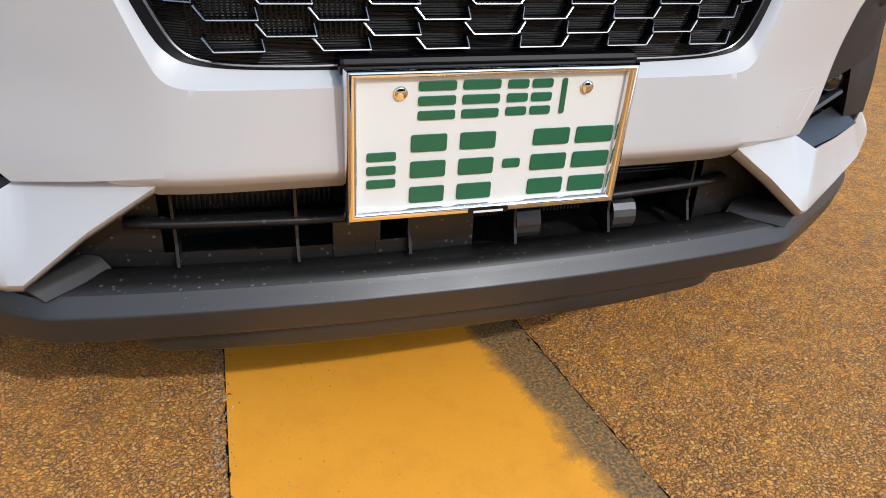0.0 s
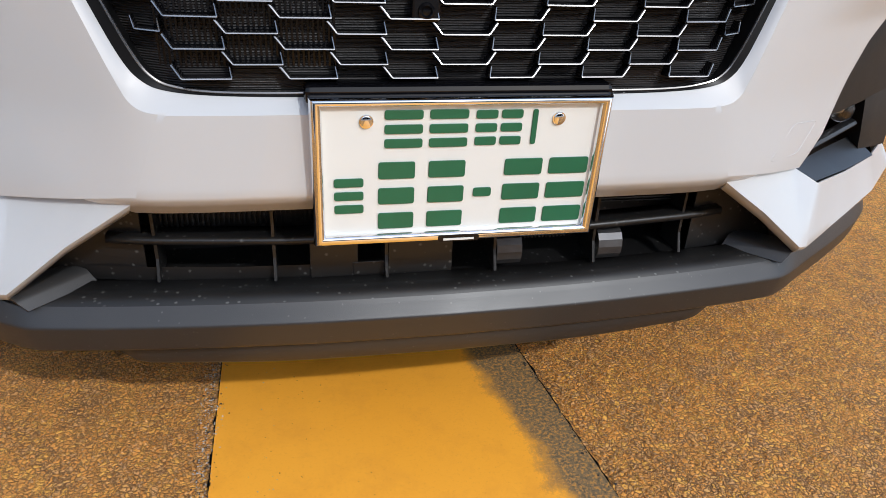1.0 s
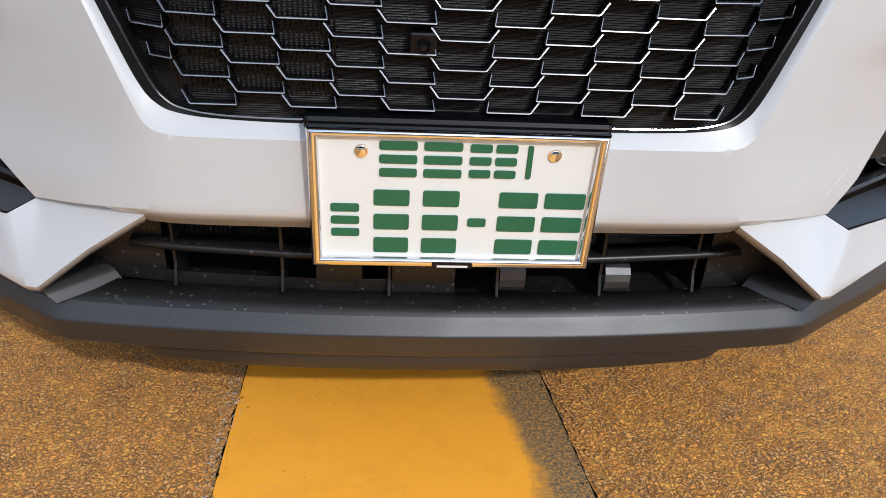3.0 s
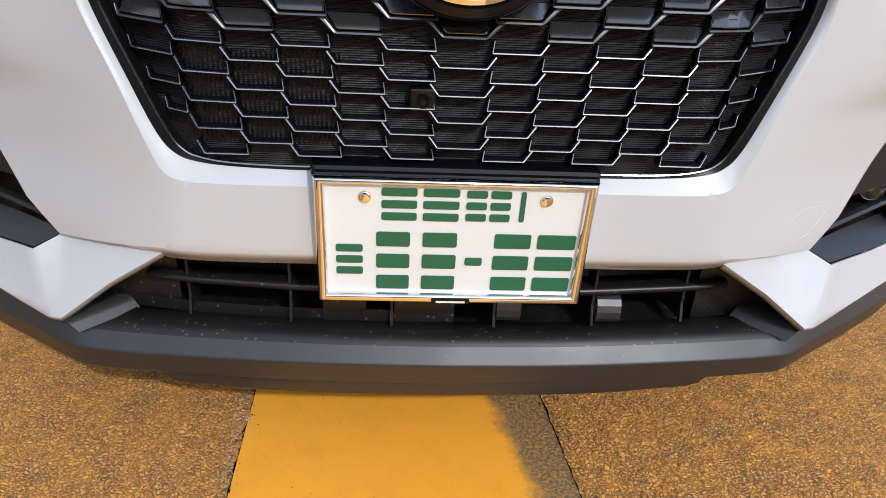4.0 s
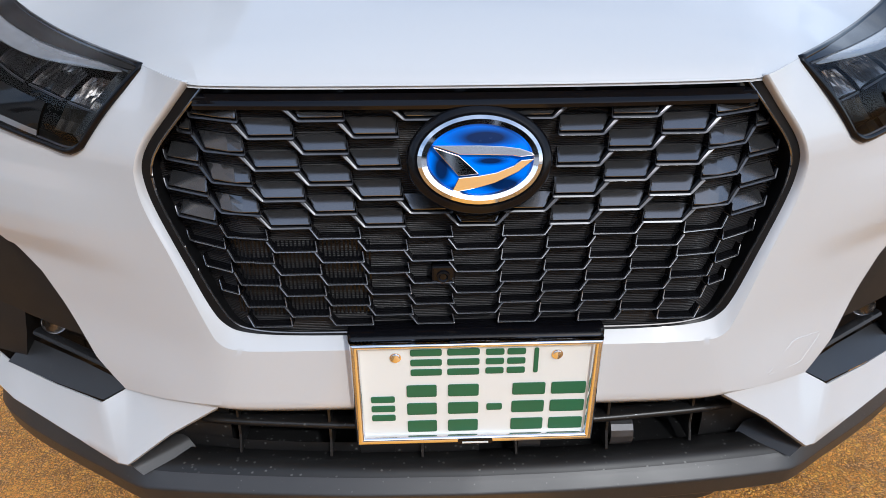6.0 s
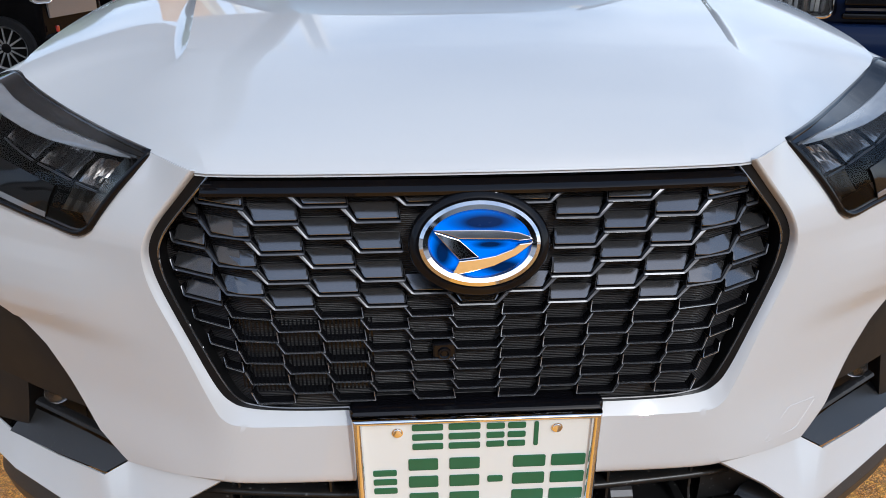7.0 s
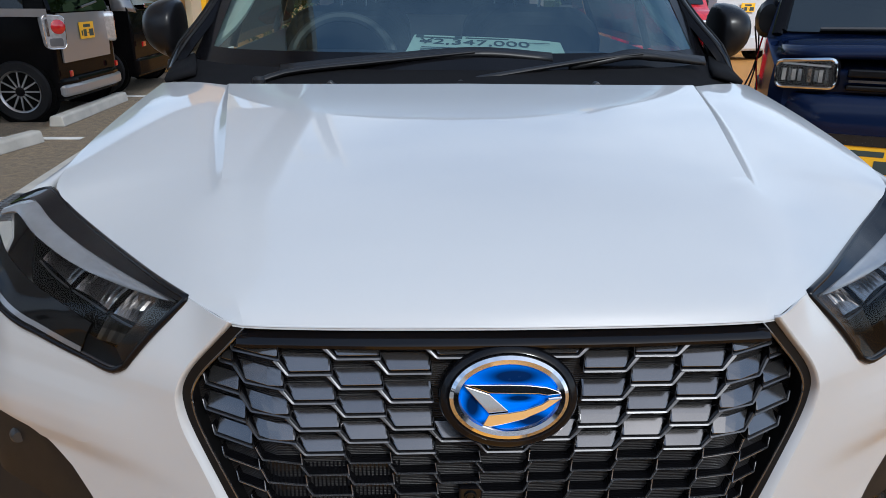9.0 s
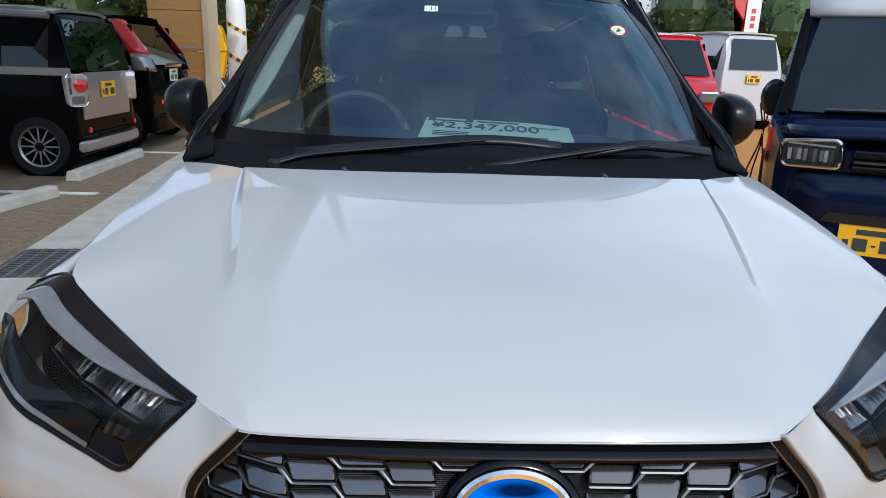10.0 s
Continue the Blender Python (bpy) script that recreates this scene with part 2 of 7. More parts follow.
def glass(name, tint, gloss=1.0, mirror_tint=(1, 1, 1), least=0.10):
    """A thin pane: clear, with the mirror reflection of glass, which can be tinted."""
    m = bpy.data.materials.new(name)
    m.use_nodes = True
    n, l = m.node_tree.nodes, m.node_tree.links
    n.clear()
    out, mx = n.new("ShaderNodeOutputMaterial"), n.new("ShaderNodeMixShader")
    tr, gl, lw = n.new("ShaderNodeBsdfTransparent"), n.new("ShaderNodeBsdfGlossy"), n.new("ShaderNodeLayerWeight")
    pw, fr = n.new("ShaderNodeMath"), n.new("ShaderNodeMath")
    tr.inputs["Color"].default_value = (*tint, 1)
    gl.inputs["Roughness"].default_value = 0.01
    gl.inputs["Color"].default_value = (gloss * mirror_tint[0], gloss * mirror_tint[1], gloss * mirror_tint[2], 1)
    lw.inputs["Blend"].default_value = 0.5
    pw.operation, fr.operation = "POWER", "MULTIPLY_ADD"
    pw.inputs[1].default_value = 5.0
    fr.inputs[1].default_value, fr.inputs[2].default_value = 1.0 - least, least
    l.new(lw.outputs["Facing"], pw.inputs[0])
    l.new(pw.outputs["Value"], fr.inputs[0])
    l.new(fr.outputs["Value"], mx.inputs["Fac"])
    l.new(tr.outputs["BSDF"], mx.inputs[1])
    l.new(gl.outputs["BSDF"], mx.inputs[2])
    l.new(mx.outputs["Shader"], out.inputs["Surface"])
    return m


# blue tints on the mirror colour stand in for bluer sky reflections
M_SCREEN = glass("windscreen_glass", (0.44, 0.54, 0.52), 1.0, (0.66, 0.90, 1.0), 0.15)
M_LENS = glass("lens_glass", (0.92, 0.93, 0.93), 0.22)
M_DARKGLASS = glass("privacy_glass", (0.10, 0.11, 0.12), 0.42, (0.9, 0.97, 1.0))
M_REARGLASS = glass("tailgate_glass", (0.10, 0.11, 0.12), 0.8, (0.8, 0.95, 1.0))


def asphalt(name, grit, void, thin, bare):
    """Worn asphalt: stone tops of a few millimetres with dark gaps between, the colour rubbed off in patches."""
    m = shader(name, grit, 0.8)
    n, l, b = nodes_of(m)
    co, warp = n.new("ShaderNodeTexCoord"), noise_node(m, 90, 3, 0.6)
    mp = n.new("ShaderNodeMixRGB")
    mp.inputs["Fac"].default_value = 0.017
    l.new(co.outputs["Object"], mp.inputs["Color1"])
    l.new(warp.outputs["Color"], mp.inputs["Color2"])
    cells = []
    for scale, feature in ((140, "DISTANCE_TO_EDGE"), (140, "F1"), (430, "DISTANCE_TO_EDGE")):
        v = n.new("ShaderNodeTexVoronoi")
        v.feature = feature
        v.inputs["Scale"].default_value = scale
        l.new(mp.outputs["Color"], v.inputs["Vector"])
        cells.append(v)
    big, mid, fine = noise_node(m, 1.1, 4), noise_node(m, 16, 5, 0.65), noise_node(m, 420, 3, 0.7)
    sep = n.new("ShaderNodeSeparateColor")
    l.new(cells[1].outputs["Color"], sep.inputs["Color"])
    stone = ramp(m, sep.outputs["Red"], [(0.1, tuple(c * 0.72 for c in grit)), (0.5, grit), (0.9, tuple(min(1, c * 1.22) for c in grit))])
    rub = n.new("ShaderNodeMath")
    rub.operation = "ADD"
    l.new(mid.outputs["Fac"], rub.inputs[0])
    l.new(scaled(m, sep.outputs["Green"], 0, 1, -0.16, 0.16), rub.inputs[1])
    tone = mix(m, scaled(m, rub.outputs["Value"], 0.62 - thin, 0.74 - thin, 0.0, 0.8), stone, bare)
    tone = mix(m, scaled(m, big.outputs["Fac"], 0.40, 0.7, 0.0, 0.30), tone, bare)
    gap = n.new("ShaderNodeMath")
    gap.operation = "MULTIPLY_ADD"
    l.new(fine.outputs["Fac"], gap.inputs[0])
    gap.inputs[1].default_value = -0.34
    l.new(cells[0].outputs["Distance"], gap.inputs[2])
    worn_in = n.new("ShaderNodeMath")
    worn_in.operation = "MULTIPLY_ADD"
    l.new(mid.outputs["Fac"], worn_in.inputs[0])
    worn_in.inputs[1].default_value = -0.30
    l.new(gap.outputs["Value"], worn_in.inputs[2])
    dark = scaled(m, worn_in.outputs["Value"], -0.185, -0.29)
    small = scaled(m, cells[2].outputs["Distance"], 0.07, 0.02, 0.0, 0.28)
    l.new(mix(m, dark, mix(m, small, tone, void), void), b.inputs["Base Color"])
    bump(m, scaled(m, cells[0].outputs["Distance"], 0.0, 0.25), 0.8, 0.005)
    bump(m, fine.outputs["Fac"], 0.5, 0.0025)
    return m


M_ASPHALT = asphalt("stained_asphalt", (1.0, 0.415, 0.068), (0.30, 0.14, 0.045), 0.05, (0.80, 0.425, 0.160))
M_LOT = asphalt("grey_asphalt", (0.40, 0.30, 0.19), (0.11, 0.085, 0.055), 0.1, (0.27, 0.225, 0.175))


def yellow_paint():
    """The smooth painted strip: clean ochre, worn grey along one side, with grit along the other."""
    m = shader("yellow_strip", (0.66, 0.30, 0.028), 0.55)
    n, l, b = nodes_of(m)
    co, sep = n.new("ShaderNodeTexCoord"), n.new("ShaderNodeSeparateXYZ")
    l.new(co.outputs["Object"], sep.inputs["Vector"])
    big, mid, fine = noise_node(m, 2.2, 4), noise_node(m, 11, 6, 0.7), noise_node(m, 190, 3, 0.7)
    tone = ramp(m, big.outputs["Fac"], [(0.3, (0.91, 0.375, 0.026)), (0.7, (0.96, 0.415, 0.038))])
    tone = mix(m, scaled(m, mid.outputs["Fac"], 0.48, 0.75, 0.0, 0.42), tone, (0.70, 0.27, 0.03))
    tone = mix(m, scaled(m, fine.outputs["Fac"], 0.55, 0.75, 0.0, 0.30), tone, (0.62, 0.25, 0.03))
    wear = n.new("ShaderNodeMath")
    wear.operation = "MULTIPLY_ADD"
    l.new(mid.outputs["Fac"], wear.inputs[0])
    wear.inputs[1].default_value = 0.11
    lean = n.new("ShaderNodeMath")
    lean.operation = "MULTIPLY_ADD"
    l.new(sep.outputs["Y"], lean.inputs[0])
    lean.inputs[1].default_value = 0.17
    l.new(sep.outputs["X"], lean.inputs[2])
    l.new(lean.outputs["Value"], wear.inputs[2])
    fuzz = n.new("ShaderNodeMath")
    fuzz.operation = "MULTIPLY_ADD"
    l.new(fine.outputs["Fac"], fuzz.inputs[0])
    fuzz.inputs[1].default_value = 0.05
    l.new(wear.outputs["Value"], fuzz.inputs[2])
    grey = ramp(m, fine.outputs["Fac"], [(0.36, (0.10, 0.072, 0.042)), (0.50, (0.21, 0.14, 0.068)), (0.62, (0.56, 0.26, 0.055))])
    l.new(mix(m, scaled(m, fuzz.outputs["Value"], 0.232, 0.262), tone, grey), b.inputs["Base Color"])
    bump(m, fine.outputs["Fac"], 0.10, 0.0015)
    bump(m, mid.outputs["Fac"], 0.10, 0.004)
    return m


M_STRIP = yellow_paint()


def ribbed():
    """Black plastic with fine level ribs."""
    m = worn("ribbed_plastic", (0.026, 0.024, 0.024), 0.30, vary=0.2, spots=9, spec=0.5)
    n, l, b = nodes_of(m)
    co, w = n.new("ShaderNodeTexCoord"), n.new("ShaderNodeTexWave")
    w.wave_type, w.bands_direction, w.wave_profile = "BANDS", "Z", "SIN"
    w.inputs["Scale"].default_value = 125
    w.inputs["Distortion"].default_value = 0.0
    l.new(co.outputs["Object"], w.inputs["Vector"])
    bump(m, w.outputs["Fac"], 0.9, 0.002)
    return m


M_RIBS = ribbed()


# ---- building helpers ----
def arr(p):
    return np.asarray(p, float)


def poly(pts, n):
    """n points at even steps along a broken line."""
    p = arr(pts)
    d = np.r_[0, np.cumsum(np.linalg.norm(np.diff(p, axis=0), axis=1))]
    s = np.linspace(0, d[-1], n)
    return np.stack([np.interp(s, d, c) for c in p.T], 1)


def smooth(pts, n):
    """n points along a soft curve through the given ones."""
    p = arr(pts)
    d = np.r_[0, np.cumsum(np.linalg.norm(np.diff(p, axis=0), axis=1))]
    q = np.vstack([2 * p[0] - p[1], p, 2 * p[-1] - p[-2]])
    out = []
    for s in np.linspace(0, d[-1], n):
        i = min(np.searchsorted(d, s, "right") - 1, len(p) - 2)
        t = (s - d[i]) / (d[i + 1] - d[i])
        a, b, c, e = q[i : i + 4]
        out.append(0.5 * (2 * b + (c - a) * t + (2 * a - 5 * b + 4 * c - e) * t * t + (3 * b - a - 3 * c + e) * t**3))
    return arr(out)


def knots(pts, n):
    """n points between each two neighbours, so that lines with as many corners keep them opposite one another."""
    p = arr(pts)
    return np.vstack([p[i] + (p[i + 1] - p[i]) * np.linspace(0, 1, n, endpoint=False)[:, None] for i in range(len(p) - 1)] + [p[-1:]])


def ease(v, a, b):
    t = np.clip((np.asarray(v, float) - a) / (b - a), 0, 1)
    return t * t * (3 - 2 * t)


class Geo:
    """Vertices and faces of one mesh."""

    def __init__(self):
        self.v, self.f = [], []

    def grid(self, p, flip=False, loop=False):
        p = arr(p)
        nu, nv, _ = p.shape
        o = len(self.v)
        self.v.extend(map(tuple, p.reshape(-1, 3)))
        for i in range(nu if loop else nu - 1):
            for j in range(nv - 1):
                k = (i + 1) % nu
                q = (o + i * nv + j, o + k * nv + j, o + k * nv + j + 1, o + i * nv + j + 1)
                self.f.append(q[::-1] if flip else q)
        return self

    def loft(self, a, b, n=8, flip=False):
        a, b = arr(a), arr(b)
        t = np.linspace(0, 1, n)[None, :, None]
        return self.grid(a[:, None] * (1 - t) + b[:, None] * t, flip)

    def face(self, pts, flip=False):
        o = len(self.v)
        self.v.extend(tuple(map(float, p)) for p in pts)
        q = tuple(range(o, o + len(pts)))
        self.f.append(q[::-1] if flip else q)
        return self

    def box(self, c, s, m=None):
        m = m or Matrix()
        o = len(self.v)
        for x in (-1, 1):
            for y in (-1, 1):
                for z in (-1, 1):
                    self.v.append(tuple(m @ Vector((c[0] + x * s[0] / 2, c[1] + y * s[1] / 2, c[2] + z * s[2] / 2))))
        for q in ((0, 1, 3, 2), (4, 6, 7, 5), (0, 4, 5, 1), (2, 3, 7, 6), (0, 2, 6, 4), (1, 5, 7, 3)):
            self.f.append(tuple(o + i for i in q))
        return self

    def prism(self, outline, depth, m=None, back=0.0):
        """A flat outline in x and y, raised along z from back to depth, and set by m."""
        m = m or Matrix()
        o, n = len(self.v), len(outline)
        for z in (back, depth):
            self.v.extend(tuple(m @ Vector((x, y, z))) for x, y in outline)
        self.f.append(tuple(range(o + n - 1, o - 1, -1)))
        self.f.append(tuple(range(o + n, o + 2 * n)))
        for i in range(n):
            k = (i + 1) % n
            self.f.append((o + i, o + k, o + n + k, o + n + i))
        return self

    def tube(self, path, r, n=8, loop=False, flat=1.0, up=(0, 0, 1)):
        p = arr(path)
        r = np.full(len(p), r) if np.isscalar(r) else arr(r)
        t = np.roll(p, -1, 0) - np.roll(p, 1, 0) if loop else np.gradient(p, axis=0)
        t /= np.linalg.norm(t, axis=1)[:, None] + 1e-12
        rows = []
        for c, d, q in zip(p, t, r):
            s = np.cross(d, up)
            if np.linalg.norm(s) < 1e-4:
                s = np.cross(d, (0, 1, 0.01))
            s /= np.linalg.norm(s)
            w = np.cross(s, d)
            a = np.linspace(0, 2 * np.pi, n, endpoint=False)
            rows.append(c + q * (np.cos(a)[:, None] * s + flat * np.sin(a)[:, None] * w))
        rows = arr(rows)
        o = len(self.v)
        self.grid(np.concatenate([rows, rows[:, :1]], 1), flip=True, loop=loop)
        if not loop:
            for k, fl in ((0, False), (len(p) - 1, True)):
                q = tuple(o + k * (n + 1) + i for i in range(n))
                self.f.append(q[::-1] if fl else q)
        return self

    def lathe(self, profile, n=24, m=None):
        """A profile of (radius, height) turned round z, set by m."""
        m = m or Matrix()
        a = np.linspace(0, 2 * np.pi, n + 1)
        p = [[tuple(m @ Vector((r * math.cos(t), r * math.sin(t), h))) for r, h in profile] for t in a]
        return self.grid(p)

    def mirrored(self):
        """Adds the other half, across the middle plane."""
        o = len(self.v)
        self.f += [tuple(o + i for i in q[::-1]) for q in self.f]
        self.v += [(-x, y, z) for x, y, z in self.v]
        return self

    def flipped(self):
        g = Geo()
        g.v, g.f = [(-x, y, z) for x, y, z in self.v], [q[::-1] for q in self.f]
        return g


def mesh_of(name, g, material, soft=True, weld=True):
    me = bpy.data.meshes.new(name)
    me.from_pydata([tuple(map(float, v)) for v in g.v], [], g.f)
    if weld:
        bm = bmesh.new()
        bm.from_mesh(me)
        bmesh.ops.remove_doubles(bm, verts=bm.verts, dist=2e-5)
        bm.to_mesh(me)
        bm.free()
    me.materials.append(material)
    if soft:
        me.shade_smooth()
    return me


def part(name, g, material, parent=None, label="", soft=True, solid=0.0, bevel=0.0, auto=35, weld=True):
    """One mesh object, under a thing or a part."""
    ob = new(name, g if isinstance(g, bpy.types.Mesh) else mesh_of(name, g, material, soft, weld))
    if parent is not None:
        ob.parent = parent
    if label:
        ob["label"] = label
    if solid:
        s = ob.modifiers.new("thickness", "SOLIDIFY")
        s.thickness, s.offset = solid, -1
    if bevel:
        b = ob.modifiers.new("bevel", "BEVEL")
        b.width, b.segments, b.limit_method, b.angle_limit = bevel, 2, "ANGLE", radians(30)
    if soft and auto:
        e = ob.modifiers.new("split", "EDGE_SPLIT")
        e.split_angle = radians(auto)
    return ob


def thing(name, label, category, m=None, group="", kind=""):
    ob = tagged(new(name), label, category, group, kind)
    ob.empty_display_size = 0.1
    if m is not None:
        ob.matrix_world = m
    return ob


def round_poly(pts, r, n=4):
    """A flat outline with its corners rounded."""
    p = [Vector(q) for q in pts]
    out = []
    for i, b in enumerate(p):
        a, c = p[i - 1], p[(i + 1) % len(p)]
        d0, d1 = (a - b), (c - b)
        k = min(r, d0.length * 0.45, d1.length * 0.45)
        s, e = b + d0.normalized() * k, b + d1.normalized() * k
        for j in range(n + 1):
            t = j / n
            out.append(tuple((1 - t) ** 2 * s + 2 * t * (1 - t) * b + t * t * e))
    return out


# ---- the white car: its front skin ----
def plan(x):
    """How far back the front face lies at x."""
    a, k = np.abs(np.asarray(x, float)), 0.03
    u = a - 0.335
    return 0.012 + 0.265 * (u + np.sqrt(u * u + k * k)) - 0.265 * (-0.335 + math.sqrt(0.335**2 + k * k))


def skin(x, z):
    a = np.abs(np.asarray(x, float))
    z = np.asarray(z, float)
    lean = np.clip((z - 0.785) / 0.115, 0, None) ** 1.5 * (0.018 + 0.027 * ease(a, 0.32, 0.40))
    tuck = 0.005 * ease(-z, -0.700, -0.655) * ease(a, 0.40, 0.62)
    sink = z - 0.664
    brow = 0.013 * np.interp(sink, [-0.052, -0.038, -0.018, -0.005, 0.004, 0.056, 0.074, 0.100, 0.130], [0, 0.05, 0.60, 0.97, 1.0, 0.80, 0.66, 0.22, 0]) * ease(a, 0.405, 0.60) * ease(-a, -0.80, -0.70)
    belly = 0.012 * ease(-z, -0.56, -0.44) * ease(a, 0.30, 0.45)
    turn = 0.5 * np.clip(a - 0.79, 0, None) ** 1.5 * 4 + 1.6 * np.clip(a - 0.69, 0, None) ** 1.5 * ease(z, 0.68, 0.80)
    return plan(a) + lean + tuck - belly - brow + turn


def on_skin(p, back=0.0):
    p = arr(p)
    x, z = p[..., 0], p[..., -1]
    return np.stack([x, skin(x, z) + back, z], -1)


EDGE = [(0.0, 0.564), (0.15, 0.562), (0.25, 0.564), (0.300, 0.569), (0.323, 0.580), (0.340, 0.603), (0.364, 0.658), (0.393, 0.731),
        (0.4015, 0.768), (0.3985, 0.792), (0.384, 0.815), (0.350, 0.853), (0.321, 0.886)]
RIM = [(0.0, 0.547), (0.15, 0.547), (0.26, 0.547), (0.310, 0.5485), (0.333, 0.557), (0.347, 0.582), (0.379, 0.663), (0.407, 0.727),
       (0.4145, 0.765), (0.4105, 0.792), (0.395, 0.822), (0.362, 0.860), (0.333, 0.892)]
# the grille opening lies close inside the rim towards the top
EDGE = [tuple(e + (r - e) * k for e, r in zip(p, q)) for p, q, k in zip(EDGE, RIM, [0, 0, 0, 0, 0.05, 0.1, 0.2, 0.35, 0.42, 0.45, 0.45, 0.45, 0.45])]


def curve_at(pts, s):
    """The soft curve through the points, at places counted from point to point."""
    p = arr(pts)
    q = np.vstack([2 * p[0] - p[1], p, 2 * p[-1] - p[-2]])
    i = np.clip(np.floor(s).astype(int), 0, len(p) - 2)
    t = (s - i)[:, None]
    a, b, c, e = q[i], q[i + 1], q[i + 2], q[i + 3]
    return 0.5 * (2 * b + (c - a) * t + (2 * a - 5 * b + 4 * c - e) * t * t + (3 * b - a - 3 * c + e) * t**3)


ROUND = np.linspace(0, 12, 97)


def mesh_multi(name, pieces, soft=False):
    """One mesh out of several (geometry, material) pairs."""
    me = bpy.data.meshes.new(name)
    v, f, k = [], [], []
    for i, (g, mat) in enumerate(pieces):
        f += [tuple(len(v) + j for j in q) for q in g.f]
        v += [tuple(map(float, p)) for p in g.v]
        k += [i] * len(g.f)
        me.materials.append(mat)
    me.from_pydata(v, [], f)
    me.polygons.foreach_set("material_index", k)
    me.polygons.foreach_set("use_smooth", [soft and i == 0 for i in k])
    return me


car = thing("car", "white compact crossover with black grille and roof, parked over yellow strip", "car")

# bonnet: lines from the middle (c), over the crease (k), to the side edge (e), front to back
NB = 90
B_C = smooth([(0, 0.026, 0.886), (0, 0.040, 0.903), (0, 0.075, 0.930), (0, 0.14, 0.962), (0, 0.25, 0.996), (0, 0.42, 1.030), (0, 0.62, 1.057), (0, 0.815, 1.075)], NB)
B_M = smooth([(0.20, 0.030, 0.886), (0.20, 0.044, 0.903), (0.202, 0.078, 0.929), (0.205, 0.143, 0.961), (0.21, 0.252, 0.994), (0.22, 0.42, 1.027), (0.24, 0.62, 1.054), (0.25, 0.82, 1.073)], NB)
B_K = smooth([(0.315, 0.037, 0.887), (0.322, 0.052, 0.903), (0.340, 0.090, 0.926), (0.362, 0.150, 0.953), (0.388, 0.255, 0.984), (0.422, 0.43, 1.018), (0.468, 0.64, 1.046), (0.520, 0.875, 1.066)], NB)
B_E = smooth([(0.330, 0.041, 0.888), (0.360, 0.064, 0.894), (0.393, 0.090, 0.900), (0.450, 0.146, 0.905), (0.515, 0.220, 0.908), (0.585, 0.298, 0.915), (0.655, 0.368, 0.932), (0.694, 0.408, 0.948), (0.713, 0.480, 0.966), (0.717, 0.60, 0.990), (0.717, 0.75, 1.014), (0.716, 0.90, 1.034), (0.718, 1.030, 1.048)], NB)
u = np.linspace(0, 1, 12)
b_in = []
for c, m_, k in zip(B_C, B_M, B_K):
    b_in.append([(1 - t) ** 2 * c + 2 * t * (1 - t) * (2 * m_ - 0.5 * c - 0.5 * k) + t * t * k for t in u])
along = np.linspace(0, 1, NB)
step_w = 0.023 * ease(along, 0.16, 0.50) * (1 - 0.80 * ease(along, 0.60, 1.0)) + 0.0002
b_out = []
for i, (k, e) in enumerate(zip(B_K, B_E)):
    w_ = step_w[i]
    lip = k + arr((w_, 0, -0.56 * w_))
    row = [k, k + arr((w_ * 0.5, 0, -0.28 * w_)), lip]
    start = lip + (e - lip) * 0.03
    mid = lip + (e - lip) * 0.55 + arr((0, 0, 0.006 * ease(along[i], 0.05, 0.30) - 0.002 * ease(along[i], 0.77, 1.0) + 0.10 * w_))
    for t in np.linspace(0.0, 1, 12):
        row.append((1 - t) ** 2 * start + 2 * t * (1 - t) * (2 * mid - 0.5 * start - 0.5 * e) + t * t * e)
    b_out.append(row)
sheet_b = arr([list(p) + q[1:] for p, q in zip(b_in, b_out)])
# towards the front the crease dies away into a soft bend
calm = (ease(along, 0.02, 0.12) * (1 - ease(along, 0.14, 0.34)))[:, None, None]
for _ in range(60):
    sheet_b[:, 1:-1] += 0.45 * calm * (0.5 * sheet_b[:, :-2] + 0.5 * sheet_b[:, 2:] - sheet_b[:, 1:-1])
g = Geo().grid(sheet_b, flip=True)
# rolled front edge
g.loft(np.vstack([arr(b_in)[0], arr(b_out)[0]])[::-1], np.vstack([arr(b_in)[0], arr(b_out)[0]])[::-1] + arr((0, 0.020, -0.003)), 3, flip=True)
part("bonnet", g.mirrored(), M_WHITE, car, "glossy white bonnet with two raised creases", solid=0.004, auto=24)

# bumper skin
g = Geo()
RS, RB = on_skin(curve_at(RIM, ROUND)), on_skin(curve_at(EDGE, ROUND), 0.013)
swell = np.interp(np.arange(len(RS)), np.array([0, 3, 6, 12]) * (len(RS) - 1) / 12, [0, 0, 0.5, 1])[:, None] * arr((0, 0.0030, 0))
g.grid(np.stack([RB * (1 - t) + RS * t - swell * math.sin(math.pi * t) for t in np.linspace(0, 1, 7)], 1), flip=True)
band_lo = [(0.0, 0.458), (0.16, 0.458), (0.28, 0.458), (0.345, 0.458)]
g.grid(on_skin(np.stack([curve_at(RIM, np.linspace(0, 3, 25)) * (1 - t) + knots(band_lo, 8) * t for t in np.linspace(0, 1, 10)], 1)), flip=True)
low2 = [(0.345, 0.458), (0.362, 0.4565), (0.440, 0.446), (0.503, 0.437), (0.548, 0.476), (0.590, 0.545), (0.622, 0.594), (0.662, 0.630)]
up2 = curve_at(RIM, np.interp(np.linspace(0, 7, 36), range(8), [3, 4, 4.5, 5, 5.5, 6, 6.5, 7]))
g.grid(on_skin(np.stack([up2 * (1 - t) + knots(low2, 5) * t for t in np.linspace(0, 1, 40)], 1)), flip=True)
